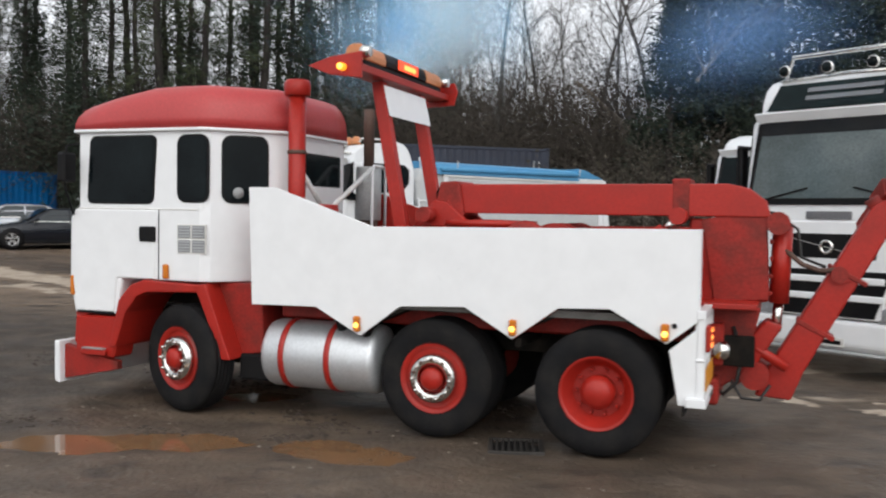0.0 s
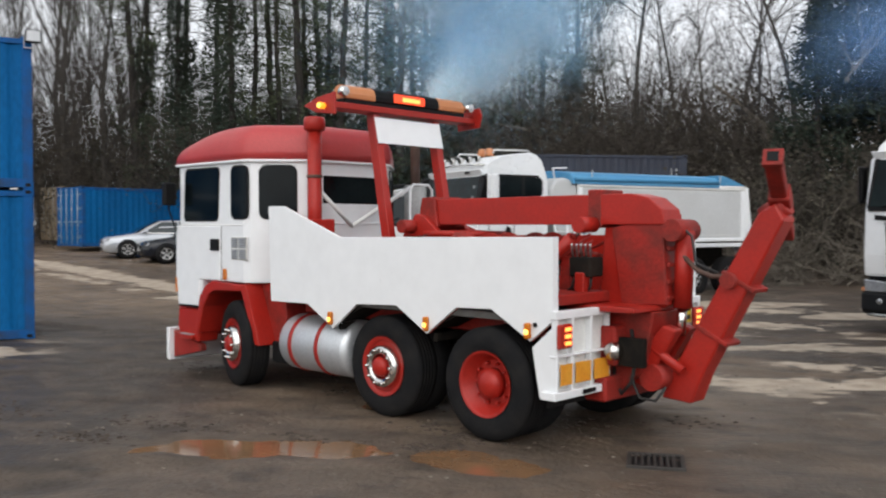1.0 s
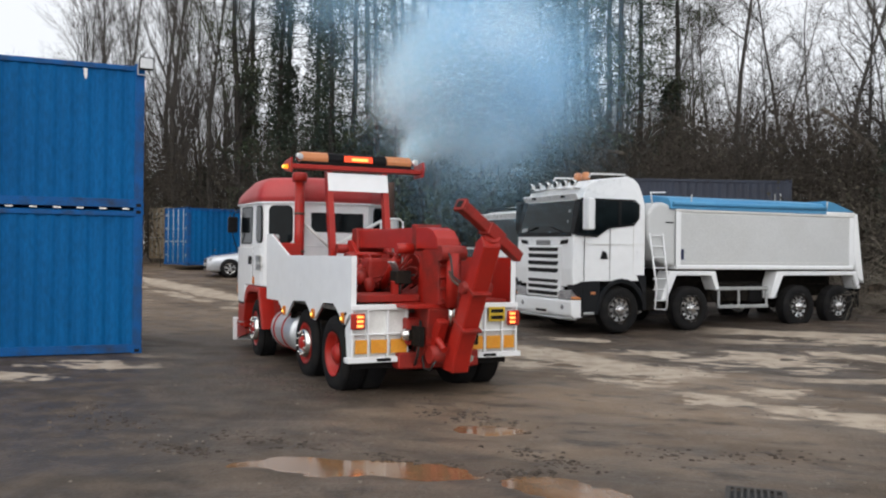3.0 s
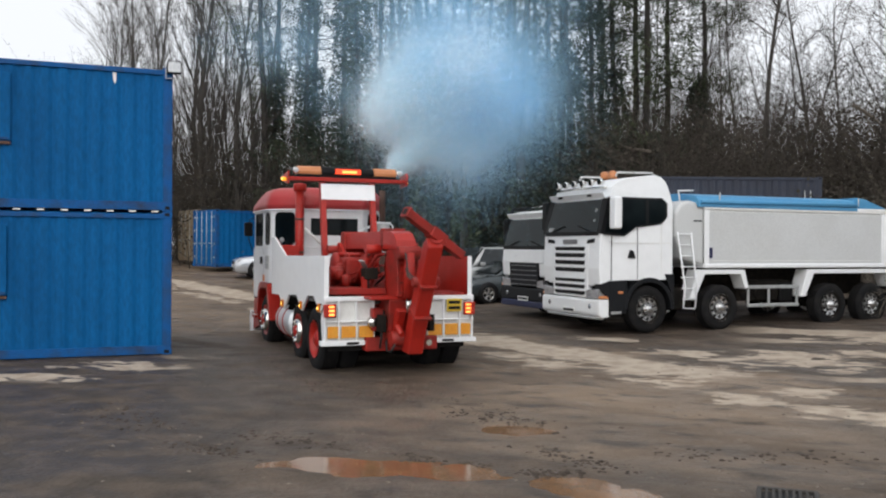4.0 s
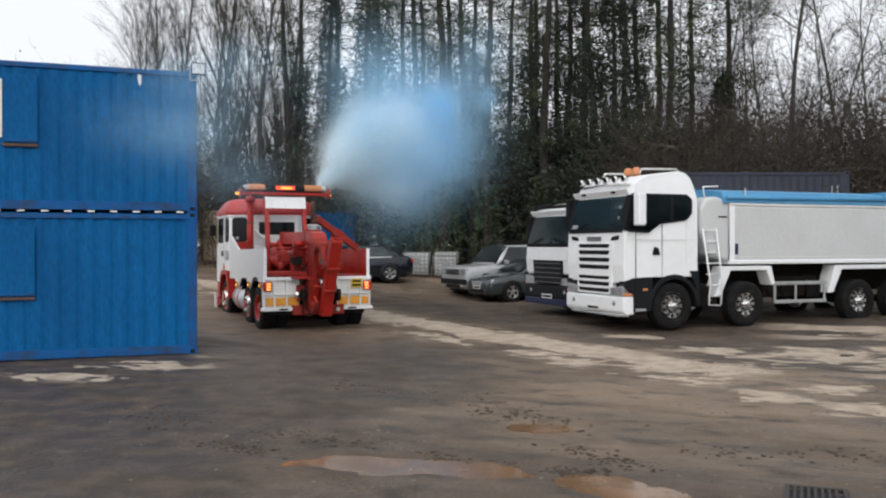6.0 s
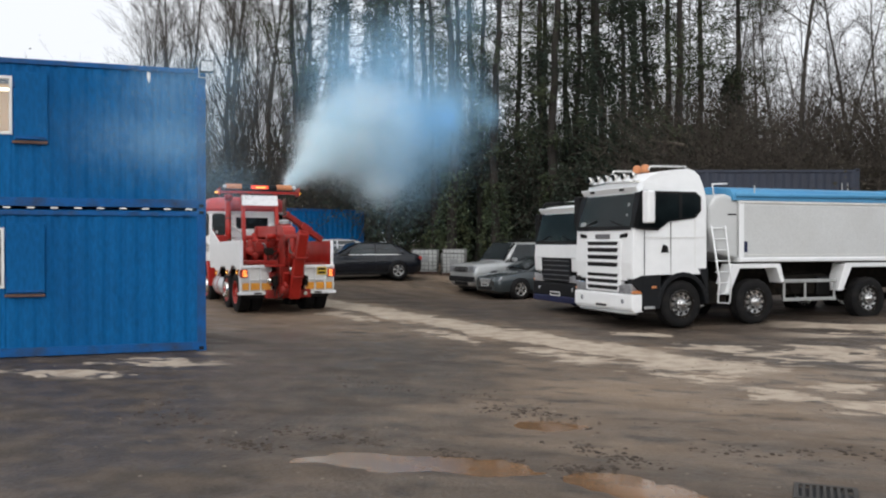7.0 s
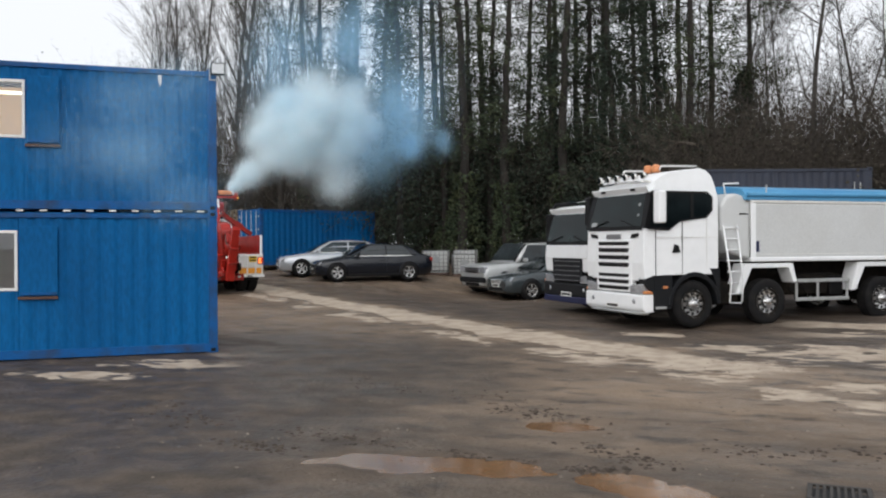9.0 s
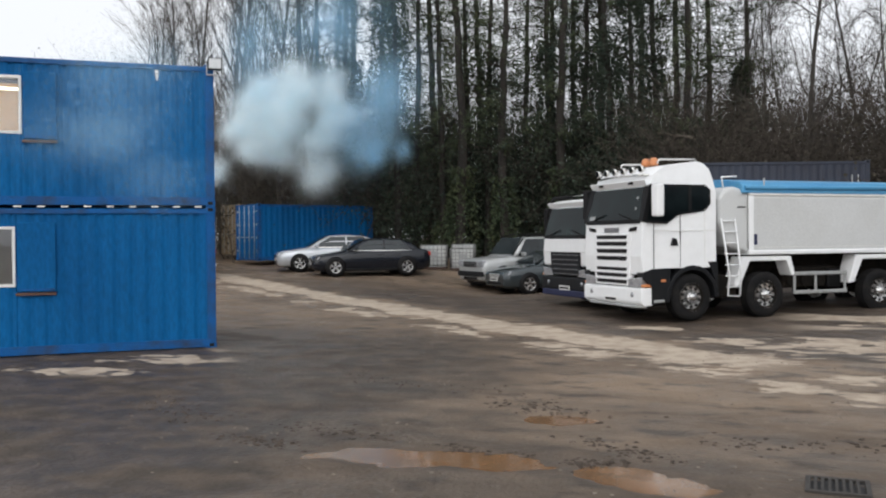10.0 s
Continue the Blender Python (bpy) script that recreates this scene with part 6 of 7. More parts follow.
        for x in (0.0, -wheelbase):
            part("wheel_well", lathe([(0.05, s * 0.0), (r + 0.06, s * 0.0), (r + 0.06, -s * 0.3)], 28, centre=(x, s * (hw + 0.001), r + 0.01)), cladding or BLACK, body)
            car_wheel(t, x, s * (hw + 0.012), s, r, rim or LORRY_STEEL)
        part("headlamp", slab([(nose - 0.04, s * hw * 0.52, hood - 0.22), (nose - 0.14, s * hw * 0.93, hood - 0.20), (nose - 0.24, s * hw * 0.93, hood - 0.08), (nose - 0.10, s * hw * 0.52, hood - 0.10)][:: 1 if s > 0 else -1], 0.03, 0.006), LAMP_GLASS, t, "clear headlamp")
        part("tail_lamp", box(tail + 0.0, tail + 0.12, *sorted((s * hw * 0.55, s * hw * 0.88)), tail_z - 0.25, tail_z - 0.1, 0.02), RED_LENS, t)
    ws = [(screen - 0.05, wb * 0.90, belt + 0.045), (screen - 0.05, -wb * 0.90, belt + 0.045), (roof0 + 0.05, -wt * 0.93, height - 0.065), (roof0 + 0.05, wt * 0.93, height - 0.065)]
    part("windscreen", slab([(x + 0.05, y, z + 0.03) for x, y, z in ws][::-1], 0.008), CAR_GLASS, t)
    part("grille", prism([(-0.32, hood - 0.30), (0.32, hood - 0.30), (0.36, hood - 0.16), (-0.36, hood - 0.16)], nose - 0.08, nose + 0.02, axis="x", bevel=0.015), grille or BLACK, t)
    for k in range(3):
        part("grille_bar", box(nose + 0.016, nose + 0.026, -0.31, 0.31, hood - 0.285 + 0.045 * k, hood - 0.270 + 0.045 * k, 0.003), CHROME, t)
    part("lower_intake", box(nose - 0.1, nose + 0.012, -0.5, 0.5, 0.3, 0.42, 0.02), BLACK, t)
    p = part("number_plate", box(nose + 0.008, nose + 0.02, -0.26, 0.26, 0.43, 0.54, 0.003), WHITE_DIRTY, t, "white number plate")
    part("plate_bar", box(nose + 0.02, nose + 0.023, -0.21, 0.21, 0.46, 0.51), BLACK, p)
    part("underside", box(tail + 0.3, nose - 0.3, -hw * 0.8, hw * 0.8, 0.16, 0.3), BLACK, t)
    return t


DARK_PAINT = mat("black_blue_car_paint", (0.008, 0.010, 0.015), 0.2, coat=0.3, amount=0.2, spec=0.3)
SILVER_PAINT = mat("silver_car_paint", (0.46, 0.48, 0.51), 0.22, 0.4, coat=0.5, amount=0.15)
PEWTER_PAINT = mat("pewter_car_paint", (0.42, 0.43, 0.43), 0.3, 0.4, coat=0.4, second=(0.25, 0.24, 0.22), amount=0.3)
CAR_GLASS = mat("car_window_glass", (0.012, 0.016, 0.018), 0.04, second=(0.035, 0.045, 0.05), amount=0.8, scale=1.2, spec=0.45)
GREEN_GREY = mat("dark_grey_green_paint", (0.035, 0.045, 0.05), 0.2, 0.2, coat=0.5, amount=0.2)
car(on_ground(-15.35, 31.75, 216), "glossy black saloon car with silver wheels", DARK_PAINT, 4.62, 1.81, 1.43, 2.81, 0.82, 0.93, 0.80, -0.45, -1.30, -2.65, -3.45, 0.98)
car(on_ground(-17.75, 33.5, 214), "silver hatchback car parked beside a black saloon", SILVER_PAINT, 4.6, 1.84, 1.48, 2.8, 0.9, 0.95, 0.84, -0.35, -1.25, -2.7, -3.55, 1.0)
suv = car(on_ground(-9.0, 32.0, 226, 0.03), "pewter square-backed off-road estate car", PEWTER_PAINT, 4.8, 1.92, 1.86, 2.88, 0.86, 1.14, 1.06, -0.42, -1.0, -3.55, -3.72, 1.1, r=0.38, boxy=1.0, grille=GALV, cladding=GREY_TRIM)
for s in (1, -1):
    part("roof_rail", tube([(-1.1, 0.7 * s, 1.88), (-1.3, 0.7 * s, 1.93), (-3.2, 0.7 * s, 1.93), (-3.4, 0.7 * s, 1.88)], 0.02, 6), BLACK, suv)
part("grille_surround", box(0.84, 0.885, -0.52, 0.52, 0.76, 0.98, 0.015), GREY_LOGO, suv)
for k in range(3):
    part("grille_slot", box(0.88, 0.892, -0.47, 0.47, 0.79 + 0.06 * k, 0.82 + 0.06 * k, 0.003), BLACK, suv)
for s in (1, -1):
    part("square_headlamp", box(0.72, 0.875, *sorted((0.55 * s, 0.90 * s)), 0.77, 0.99, 0.02), LAMP_GLASS, suv, "clear square headlamp")
    part("pillar", slab([(-0.42, 0.86 * s, 1.16), (-0.42, 0.80 * s, 1.16), (-0.97, 0.70 * s, 1.79), (-0.97, 0.76 * s, 1.79)][:: -1 if s > 0 else 1], 0.03), BLACK, suv)
part("front_guard", box(0.62, 0.9, -0.9, 0.9, 0.42, 0.62, 0.05, 2), GREY_TRIM, suv)
car(on_ground(-7.65, 30.55, 224, 0.03), "dark grey-green saloon car with bright grille rim", GREEN_GREY, 4.57, 1.77, 1.46, 2.58, 0.9, 0.95, 0.84, -0.35, -1.15, -2.6, -3.4, 1.0, grille=GALV)


# ---- caged plastic tanks ----
CAGE = mat("dull_cage_steel", (0.17, 0.17, 0.17), 0.6, second=(0.10, 0.09, 0.08), amount=0.5, scale=7)
TANK_PLASTIC = mat("white_tank_plastic", (0.50, 0.51, 0.50), 0.5, second=(0.28, 0.28, 0.27), amount=0.5, scale=2)


def caged_tank(m):
    t = thing("caged_tank", m, "white plastic liquid tank in a galvanised cage on a pallet", "tank", "caged tanks")
    part("bottle", box(-0.56, 0.56, -0.46, 0.46, 0.16, 1.10, 0.08, 3), TANK_PLASTIC, t)
    part("filler_cap", lathe([(0.1, 1.10), (0.1, 1.15), (0.001, 1.16)], 16, axis="z"), BLACK, t)
    cage = part("cage", tube([(-0.6, -0.5, 1.12), (0.6, -0.5, 1.12), (0.6, 0.5, 1.12), (-0.6, 0.5, 1.12), (-0.6, -0.5, 1.12)], 0.020, 6), CAGE, t)
    for z in (0.2, 0.38, 0.56, 0.74, 0.92):
        part("cage_ring", tube([(-0.6, -0.5, z), (0.6, -0.5, z), (0.6, 0.5, z), (-0.6, 0.5, z), (-0.6, -0.5, z)], 0.015, 5), CAGE, cage)
    for k in range(7):
        x = -0.6 + k * 0.2
        for y in (-0.51, 0.51):
            part("cage_bar", tube([(x, y, 0.14), (x, y, 1.12)], 0.015, 5), CAGE, cage)
    for k in range(1, 6):
        y = -0.5 + k / 6
        for x in (-0.61, 0.61):
            part("cage_bar", tube([(x, y, 0.14), (x, y, 1.12)], 0.015, 5), CAGE, cage)
    part("label_plate", box(-0.2, 0.2, -0.53, -0.52, 0.55, 0.85), GREYBOARD, t)
    part("pallet_top", box(-0.6, 0.6, -0.5, 0.5, 0.10, 0.14), GALV, t)
    for y in (-0.45, 0.0, 0.37):
        part("pallet_runner", box(-0.6, 0.6, y, y + 0.08, 0.0, 0.10), RUST, t)
    return t


tank = caged_tank(on_ground(-12.5, 35.7, 14) @ Matrix.Scale(0.88, 4))
copy_thing(tank, on_ground(-11.35, 35.9, 24) @ Matrix.Scale(0.88, 4))
copy_thing(tank, on_ground(-11.8, 37.6, 10) @ Matrix.Scale(0.9, 4))

# ---- drain grate in the yard ----
grate = thing("drain_grate", pose(0.66, 7.72, 0.005, 0, 0, -4), "square iron drain grate set in the muddy yard", "drain")
IRON = mat("cast_iron", (0.045, 0.04, 0.036), 0.6, 0.3, amount=0.5, bump=0.2)
for q in ((-0.24, 0.24, -0.24, -0.20), (-0.24, 0.24, 0.20, 0.24), (-0.24, -0.20, -0.20, 0.20), (0.20, 0.24, -0.20, 0.20)):
    part("rim", box(*q, -0.02, 0.018, 0.004), IRON, grate)
for k in range(7):
    part("bar", box(-0.175 + k * 0.052, -0.15 + k * 0.052, -0.2, 0.2, -0.02, 0.014, 0.003), IRON, grate)
part("sump", box(-0.2, 0.2, -0.2, 0.2, -0.02, -0.004), BLACK, grate)


# ---- trees ----
BARK_PINE = mat("dark_pine_bark", (0.034, 0.031, 0.029), 0.9, spec=0.08, second=(0.060, 0.050, 0.043), amount=0.7, scale=4, bump=0.5, bump_scale=14, stretch=(1, 1, 0.3))
BARK_GREY = mat("grey_bark", (0.075, 0.068, 0.062), 0.9, spec=0.08, second=(0.045, 0.043, 0.038), amount=0.7, scale=3, bump=0.4, bump_scale=14, stretch=(1, 1, 0.3))
TWIG = mat("brown_twigs", (0.080, 0.068, 0.058), 0.9, second=(0.055, 0.047, 0.040), amount=0.5, scale=1.5, island=0.3, spec=0.08)
TWIG_PALE = mat("pale_dead_branch", (0.16, 0.140, 0.115), 0.9, second=(0.10, 0.088, 0.074), amount=0.5, scale=2, spec=0.1)
NEEDLE = mat("pine_needles", (0.055, 0.074, 0.044), 0.75, second=(0.095, 0.092, 0.042), amount=0.7, scale=0.8, island=0.45, spec=0.08)
IVY = mat("ivy_leaves", (0.040, 0.054, 0.043), 0.85, second=(0.058, 0.062, 0.030), amount=0.6, scale=1.2, island=0.5, spec=0.08)
YEW = mat("dark_conifer_leaves", (0.030, 0.040, 0.030), 0.7, second=(0.048, 0.056, 0.038), amount=0.6, scale=0.7, island=0.45, spec=0.08)
DEAD_LEAF = mat("brown_leaf_litter", (0.060, 0.052, 0.040), 0.9, second=(0.045, 0.046, 0.032), amount=0.6, scale=1.5, island=0.4, spec=0.08)


class Wood:
    """Collects tapered bars and small leaves as plain vertex and face lists."""

    def __init__(self, seed):
        self.rng = random.Random(seed)
        self.v, self.f, self.lv, self.lf = [], [], [], []
        self.size = []

    def bar(self, p, q, r0, r1, sides=4):
        d = (q - p).normalized()
        a = d.orthogonal().normalized()
        b = d.cross(a)
        n = len(self.v)
        for c, r in ((p, r0), (q, r1)):
            for k in range(sides):
                t = k * math.tau / sides
                self.v.append(c + (a * math.cos(t) + b * math.sin(t)) * r)
        for k in range(sides):
            j = (k + 1) % sides
            self.f.append((n + k, n + j, n + sides + j, n + sides + k))
            self.size.append(r0)

    def leaf(self, p, length, width, up=0.3):
        g = self.rng
        d = Vector((g.gauss(0, 1), g.gauss(0, 1), g.gauss(0, 0.7) - 0.1)).normalized()
        s = d.cross(Vector((g.gauss(0, 1), g.gauss(0, 1), g.gauss(up, 1)))).normalized() * width
        n = len(self.lv)
        self.lv += [p, p + d * length * 0.5 + s, p + d * length, p + d * length * 0.5 - s]
        self.lf.append((n, n + 1, n + 2, n + 3))

    def limb(self, p, d, length, r, depth, spread, droop=0.0, parts=4, twig=0.006, ends=None, sides=4):
        """A crooked branch that forks on the way."""
        g = self.rng
        step = length / parts
        for i in range(parts):
            d = (d + Vector((g.gauss(0, 0.13), g.gauss(0, 0.13), g.gauss(0, 0.09) - droop))).normalized()
            q = p + d * step
            r1 = max(twig, r * (1 - 0.75 / parts))
            self.bar(p, q, r, r1, sides if r > 0.03 else 3)
            p, r = q, r1
            if depth > 0 and (i > 0 or depth < 3):
                for k in range(2 if g.random() < 0.55 else 1):
                    side = d.orthogonal().normalized()
                    side.rotate(Matrix.Rotation(g.random() * math.tau, 3, d))
                    a = radians(spread) * g.uniform(0.6, 1.3)
                    self.limb(p, (d * math.cos(a) + side * math.sin(a)).normalized(), length * g.uniform(0.42, 0.68), max(twig, r * g.uniform(0.45, 0.65)), depth - 1, spread, droop, parts, twig, ends, sides)
        if ends is not None and depth <= 1:
            ends.append(p)

    def make(self, name, m, label, category, bark, leaf=None, group=""):
        t = thing(name, m, label, category, group)
        for part_name, lo, hi in (("trunk", 0.07, 9.0), ("limb_tangle", 0.016, 0.07), ("twig_tangle", 0.0, 0.016)):
            faces = [f for f, r in zip(self.f, self.size) if lo <= r < hi]
            if faces:
                keep = sorted({i for f in faces for i in f})
                at_new = {i: k for k, i in enumerate(keep)}
                o = mesh_of(part_name, [self.v[i] for i in keep], [tuple(at_new[i] for i in f) for f in faces], bark, t)
                if part_name != "trunk":
                    o["kind"] = "stuff"
        if self.lf:
            mesh_of("crown", self.lv, self.lf, leaf, t)
        return t


def pine(seed, height=19.0, ivy=0.0, low=4.0, lush=1.0):
    w = Wood(seed)
    g = w.rng
    pts = [Vector((0, 0, -0.3))]
    lean = Vector((g.gauss(0, 0.012), g.gauss(0, 0.012), 1))
    n = 14
    for i in range(n):
        pts.append(pts[-1] + Vector((lean.x * height / n + g.gauss(0, 0.05), lean.y * height / n + g.gauss(0, 0.05), height / n)))
    r = g.uniform(0.17, 0.24)
    for i in range(n):
        w.bar(pts[i], pts[i + 1], r * (1 - 0.75 * i / n), r * (1 - 0.75 * (i + 1) / n), 8)
    z = low
    while z < height:
        k = min(n - 1, int((z + 0.3) / height * n))
        base = pts[k].lerp(pts[k + 1], ((z + 0.3) / height * n) - k)
        for _ in range(g.choice((1, 2, 2, 3))):
            a = g.random() * math.tau
            d = Vector((math.cos(a), math.sin(a), g.uniform(-0.15, 0.35)))
            length = g.uniform(0.8, 2.3) * (1.0 if z > 7 else 0.7)
            ends = []
            w.limb(base, d.normalized(), length, 0.03, 1, 40, 0.02, 4, 0.007, ends, 3)
            bare = g.random() < (0.45 if z < 8 else 0.12)
            if not bare:
                for e in ends:
                    for _ in range(int(g.randint(16, 34) * lush)):
                        w.leaf(e + Vector((g.gauss(0, 0.17), g.gauss(0, 0.17), g.gauss(0, 0.12))), g.uniform(0.14, 0.30), 0.022)
        z += g.uniform(0.4, 0.85)
    if ivy:
        top = height * ivy
        for _ in range(int(9500 * ivy)):
            z = top * g.random() ** 0.8
            a = g.random() * math.tau
            lump = 0.34 + 0.28 * noise.noise((a * 1.1, z * 0.55, seed)) + 0.12 * noise.noise((a * 3, z * 2.0, seed))
            rr = max(0.2, lump + 0.35 * (1 - z / top)) * g.uniform(0.75, 1.15) * 1.25
            k = min(n - 1, int((z + 0.3) / height * n))
            w.leaf(pts[k] + Vector((rr * math.cos(a), rr * math.sin(a), z - pts[k].z)), g.uniform(0.08, 0.16), g.uniform(0.035, 0.06))
    return w


def bare_tree(seed, height=15.0, spread=24.0, depth=4, first=2.0, trunk=0.16, ivy=0.0):
    w = Wood(seed)
    g = w.rng
    p, d, r, n = Vector((0, 0, -0.3)), Vector((g.gauss(0, 0.03), g.gauss(0, 0.03), 1)).normalized(), trunk, 13
    for i in range(n):
        d = (d + Vector((g.gauss(0, 0.035), g.gauss(0, 0.035), 0.05))).normalized()
        q = p + d * height / n
        w.bar(p, q, r, r * 0.88, 7)
        p, r = q, r * 0.88
        if p.z > first:
            for _ in range(g.choice((1, 2, 2))):
                a = g.random() * math.tau
                tilt = radians(spread * g.uniform(0.8, 1.5))
                dd = Vector((math.cos(a) * math.sin(tilt), math.sin(a) * math.sin(tilt), math.cos(tilt)))
                w.limb(p, dd, height * g.uniform(0.16, 0.30) * (1.15 - p.z / height * 0.6), r * 0.5, depth - 2, spread, -0.02, 4, 0.006)
    w.limb(p, d, height * 0.2, r, depth - 2, spread, 0.0, 4, 0.006)
    if ivy:
        for _ in range(int(4200 * ivy)):
            z = height * ivy * g.random()
            a, rr = g.random() * math.tau, g.uniform(0.12, 0.5) * (1.1 - z / height)
            w.leaf(Vector((rr * math.cos(a), rr * math.sin(a), z)), g.uniform(0.08, 0.15), 0.045)
    return w


def conifer(seed, height=15.0, radius=2.6):
    """A dense dark evergreen with drooping sprays."""
    w = Wood(seed)
    g = w.rng
    w.bar(Vector((0, 0, -0.3)), Vector((0, 0, height * 0.95)), 0.25, 0.04, 7)
    z = 0.4
    while z < height:
        reach = radius * (1 - (z / height) ** 1.6) * g.uniform(0.65, 1.15) + 0.3
        for _ in range(3):
            a = g.random() * math.tau
            d = Vector((math.cos(a), math.sin(a), g.uniform(-0.05, 0.4))).normalized()
            p = Vector((0, 0, z))
            for i in range(5):
                d = (d + Vector((g.gauss(0, 0.1), g.gauss(0, 0.1), -0.06))).normalized()
                q = p + d * reach / 5
                w.bar(p, q, 0.03 - 0.005 * i, 0.025 - 0.005 * i, 3)
                for _ in range(15 + 4 * i):
                    w.leaf(q + Vector((g.gauss(0, 0.20), g.gauss(0, 0.20), g.gauss(-0.06, 0.18))), g.uniform(0.14, 0.32), g.uniform(0.03, 0.055))
                p = q
        z += g.uniform(0.22, 0.4)
    return w


def at(az, dist, turn=0.0, size=1.0, sink=0.0):
    x, y = -dist * math.sin(radians(az)), dist * math.cos(radians(az))
    return pose(x, y, rise(min(y, 58)) - sink, 0, 0, turn) @ Matrix.Scale(size, 4)


g = random.Random(11)
# pines with ivy-clad stems behind the yard, each at its place along the edge
kinds = {}
for key, args in {"ivy_a": (21, 19, 0.72, 5.5, 0.5), "ivy_b": (22, 20, 0.5, 5.0, 0.6), "slim_a": (23, 20, 0.1, 5.0, 0.8), "slim_b": (24, 19, 0.2, 5.0, 0.7), "full": (25, 18, 0.3, 3.0, 0.9)}.items():
    kinds[key] = pine(*args)
used = {}


def plant(table, key, m, name, label, category, bark, leaf, group):
    """The first of a kind is built, the others are copies of it."""
    if key in used:
        return copy_thing(used[key], m)
    used[key] = table[key].make(name, m, label, category, bark, leaf, group)
    used[key].matrix_basis = m
    return used[key]


PINE_LABEL = {"ivy_a": "tall dark pine with its stem wrapped in ivy", "ivy_b": "tall pine half clad in dark ivy", "slim_a": "tall slender pine with sparse needle tufts", "slim_b": "tall slender pine with bare lower stem", "full": "bushy pine with low needle branches"}
for az, dist, key in ((26.6, 48, "ivy_b"), (25.0, 47, "ivy_a"), (24.2, 48, "ivy_b"), (22.5, 46, "ivy_a"), (21.6, 43, "ivy_a"), (20.5, 44, "slim_a"), (19.4, 46, "slim_b"), (18.6, 43, "slim_a"), (17.8, 42, "slim_b"), (16.9, 45, "slim_a"),
                      (16.0, 43, "ivy_b"), (14.7, 42, "slim_b"), (13.6, 45, "slim_a"), (12.3, 43, "ivy_b"), (11.6, 45, "slim_a"), (11.0, 42, "slim_b"), (10.2, 47, "slim_a"), (9.5, 43, "ivy_b"), (8.8, 45, "full"), (8.3, 42, "ivy_b"),
                      (6.7, 42, "ivy_a"), (6.0, 45, "full"), (5.3, 43, "ivy_b"), (4.4, 45, "full"), (3.6, 42, "full"), (27.6, 47, "slim_b"), (2.4, 47, "full"), (0.1, 48, "full"), (16.4, 50, "slim_b")):
    plant(kinds, key, at(az, dist, g.uniform(0, 360), g.uniform(0.93, 1.08)), "pine_tree", PINE_LABEL[key], "tree", BARK_PINE, IVY if key.startswith("ivy") else NEEDLE, "pines along the yard edge")

# bare poplars and broadleaf trees
bare = {"poplar_a": bare_tree(31, 17, 15, 4, 1.5, 0.20), "poplar_b": bare_tree(32, 16, 17, 4, 1.2, 0.17), "poplar_c": bare_tree(33, 15, 19, 4, 2.0, 0.15, 0.35),
        "broad_a": bare_tree(34, 14, 38, 4, 2.5, 0.20), "broad_b": bare_tree(35, 13, 42, 4, 2.0, 0.16), "broad_c": bare_tree(36, 11, 36, 4, 1.5, 0.14, 0.4)}
BARE_LABEL = {"poplar_a": "tall bare poplar with upright branches", "poplar_b": "bare winter poplar with close upright twigs", "poplar_c": "bare poplar with ivy round its stem", "broad_a": "bare spreading broadleaf tree with fine twigs", "broad_b": "bare winter tree with crooked spreading limbs", "broad_c": "bare young tree with some ivy"}
for az, dist, key in ((36.7, 58, "poplar_b"), (35.6, 66, "poplar_c"), (34.9, 60, "poplar_a"), (34.0, 54, "poplar_b"), (33.4, 50, "poplar_a"), (32.5, 53, "poplar_c"), (31.8, 56, "poplar_b"), (30.9, 49, "poplar_a"), (30.1, 54, "poplar_b"), (29.5, 51, "poplar_c"), (28.8, 48, "poplar_a"), (27.9, 52, "poplar_b"), (27.1, 55, "poplar_a"), (26.2, 58, "poplar_b"),
                      (29.2, 57, "poplar_c"), (31.3, 60, "poplar_a"), (33.0, 62, "poplar_b"), (35.2, 56, "poplar_c"), (38.5, 70, "broad_c"), (37.6, 72, "broad_a"), (-0.3, 45, "broad_c"), (1.4, 48, "broad_b"), (-3.3, 40, "broad_a"), (-0.8, 54, "broad_b"), (2.0, 55, "broad_c"), (-2.6, 57, "poplar_c"), (-5.5, 57, "broad_a"), (3.4, 60, "poplar_b"), (-4.8, 48, "broad_c"), (-6.6, 43, "broad_b"), (-7.6, 52, "broad_a"), (-11.0, 50, "broad_b"), (-9.2, 45, "broad_a"), (-11.8, 42, "broad_c"), (-13.5, 38, "broad_a"), (-16.5, 42, "broad_c"), (-19.5, 38, "broad_b"), (-24.0, 40, "broad_a"), (17.5, 62, "broad_b"), (24.0, 66, "broad_a")):
    plant(bare, key, at(az, dist, g.uniform(0, 360), g.uniform(0.9, 1.12)), "bare_tree", BARE_LABEL[key], "tree", BARK_GREY, IVY, "bare trees round the yard")

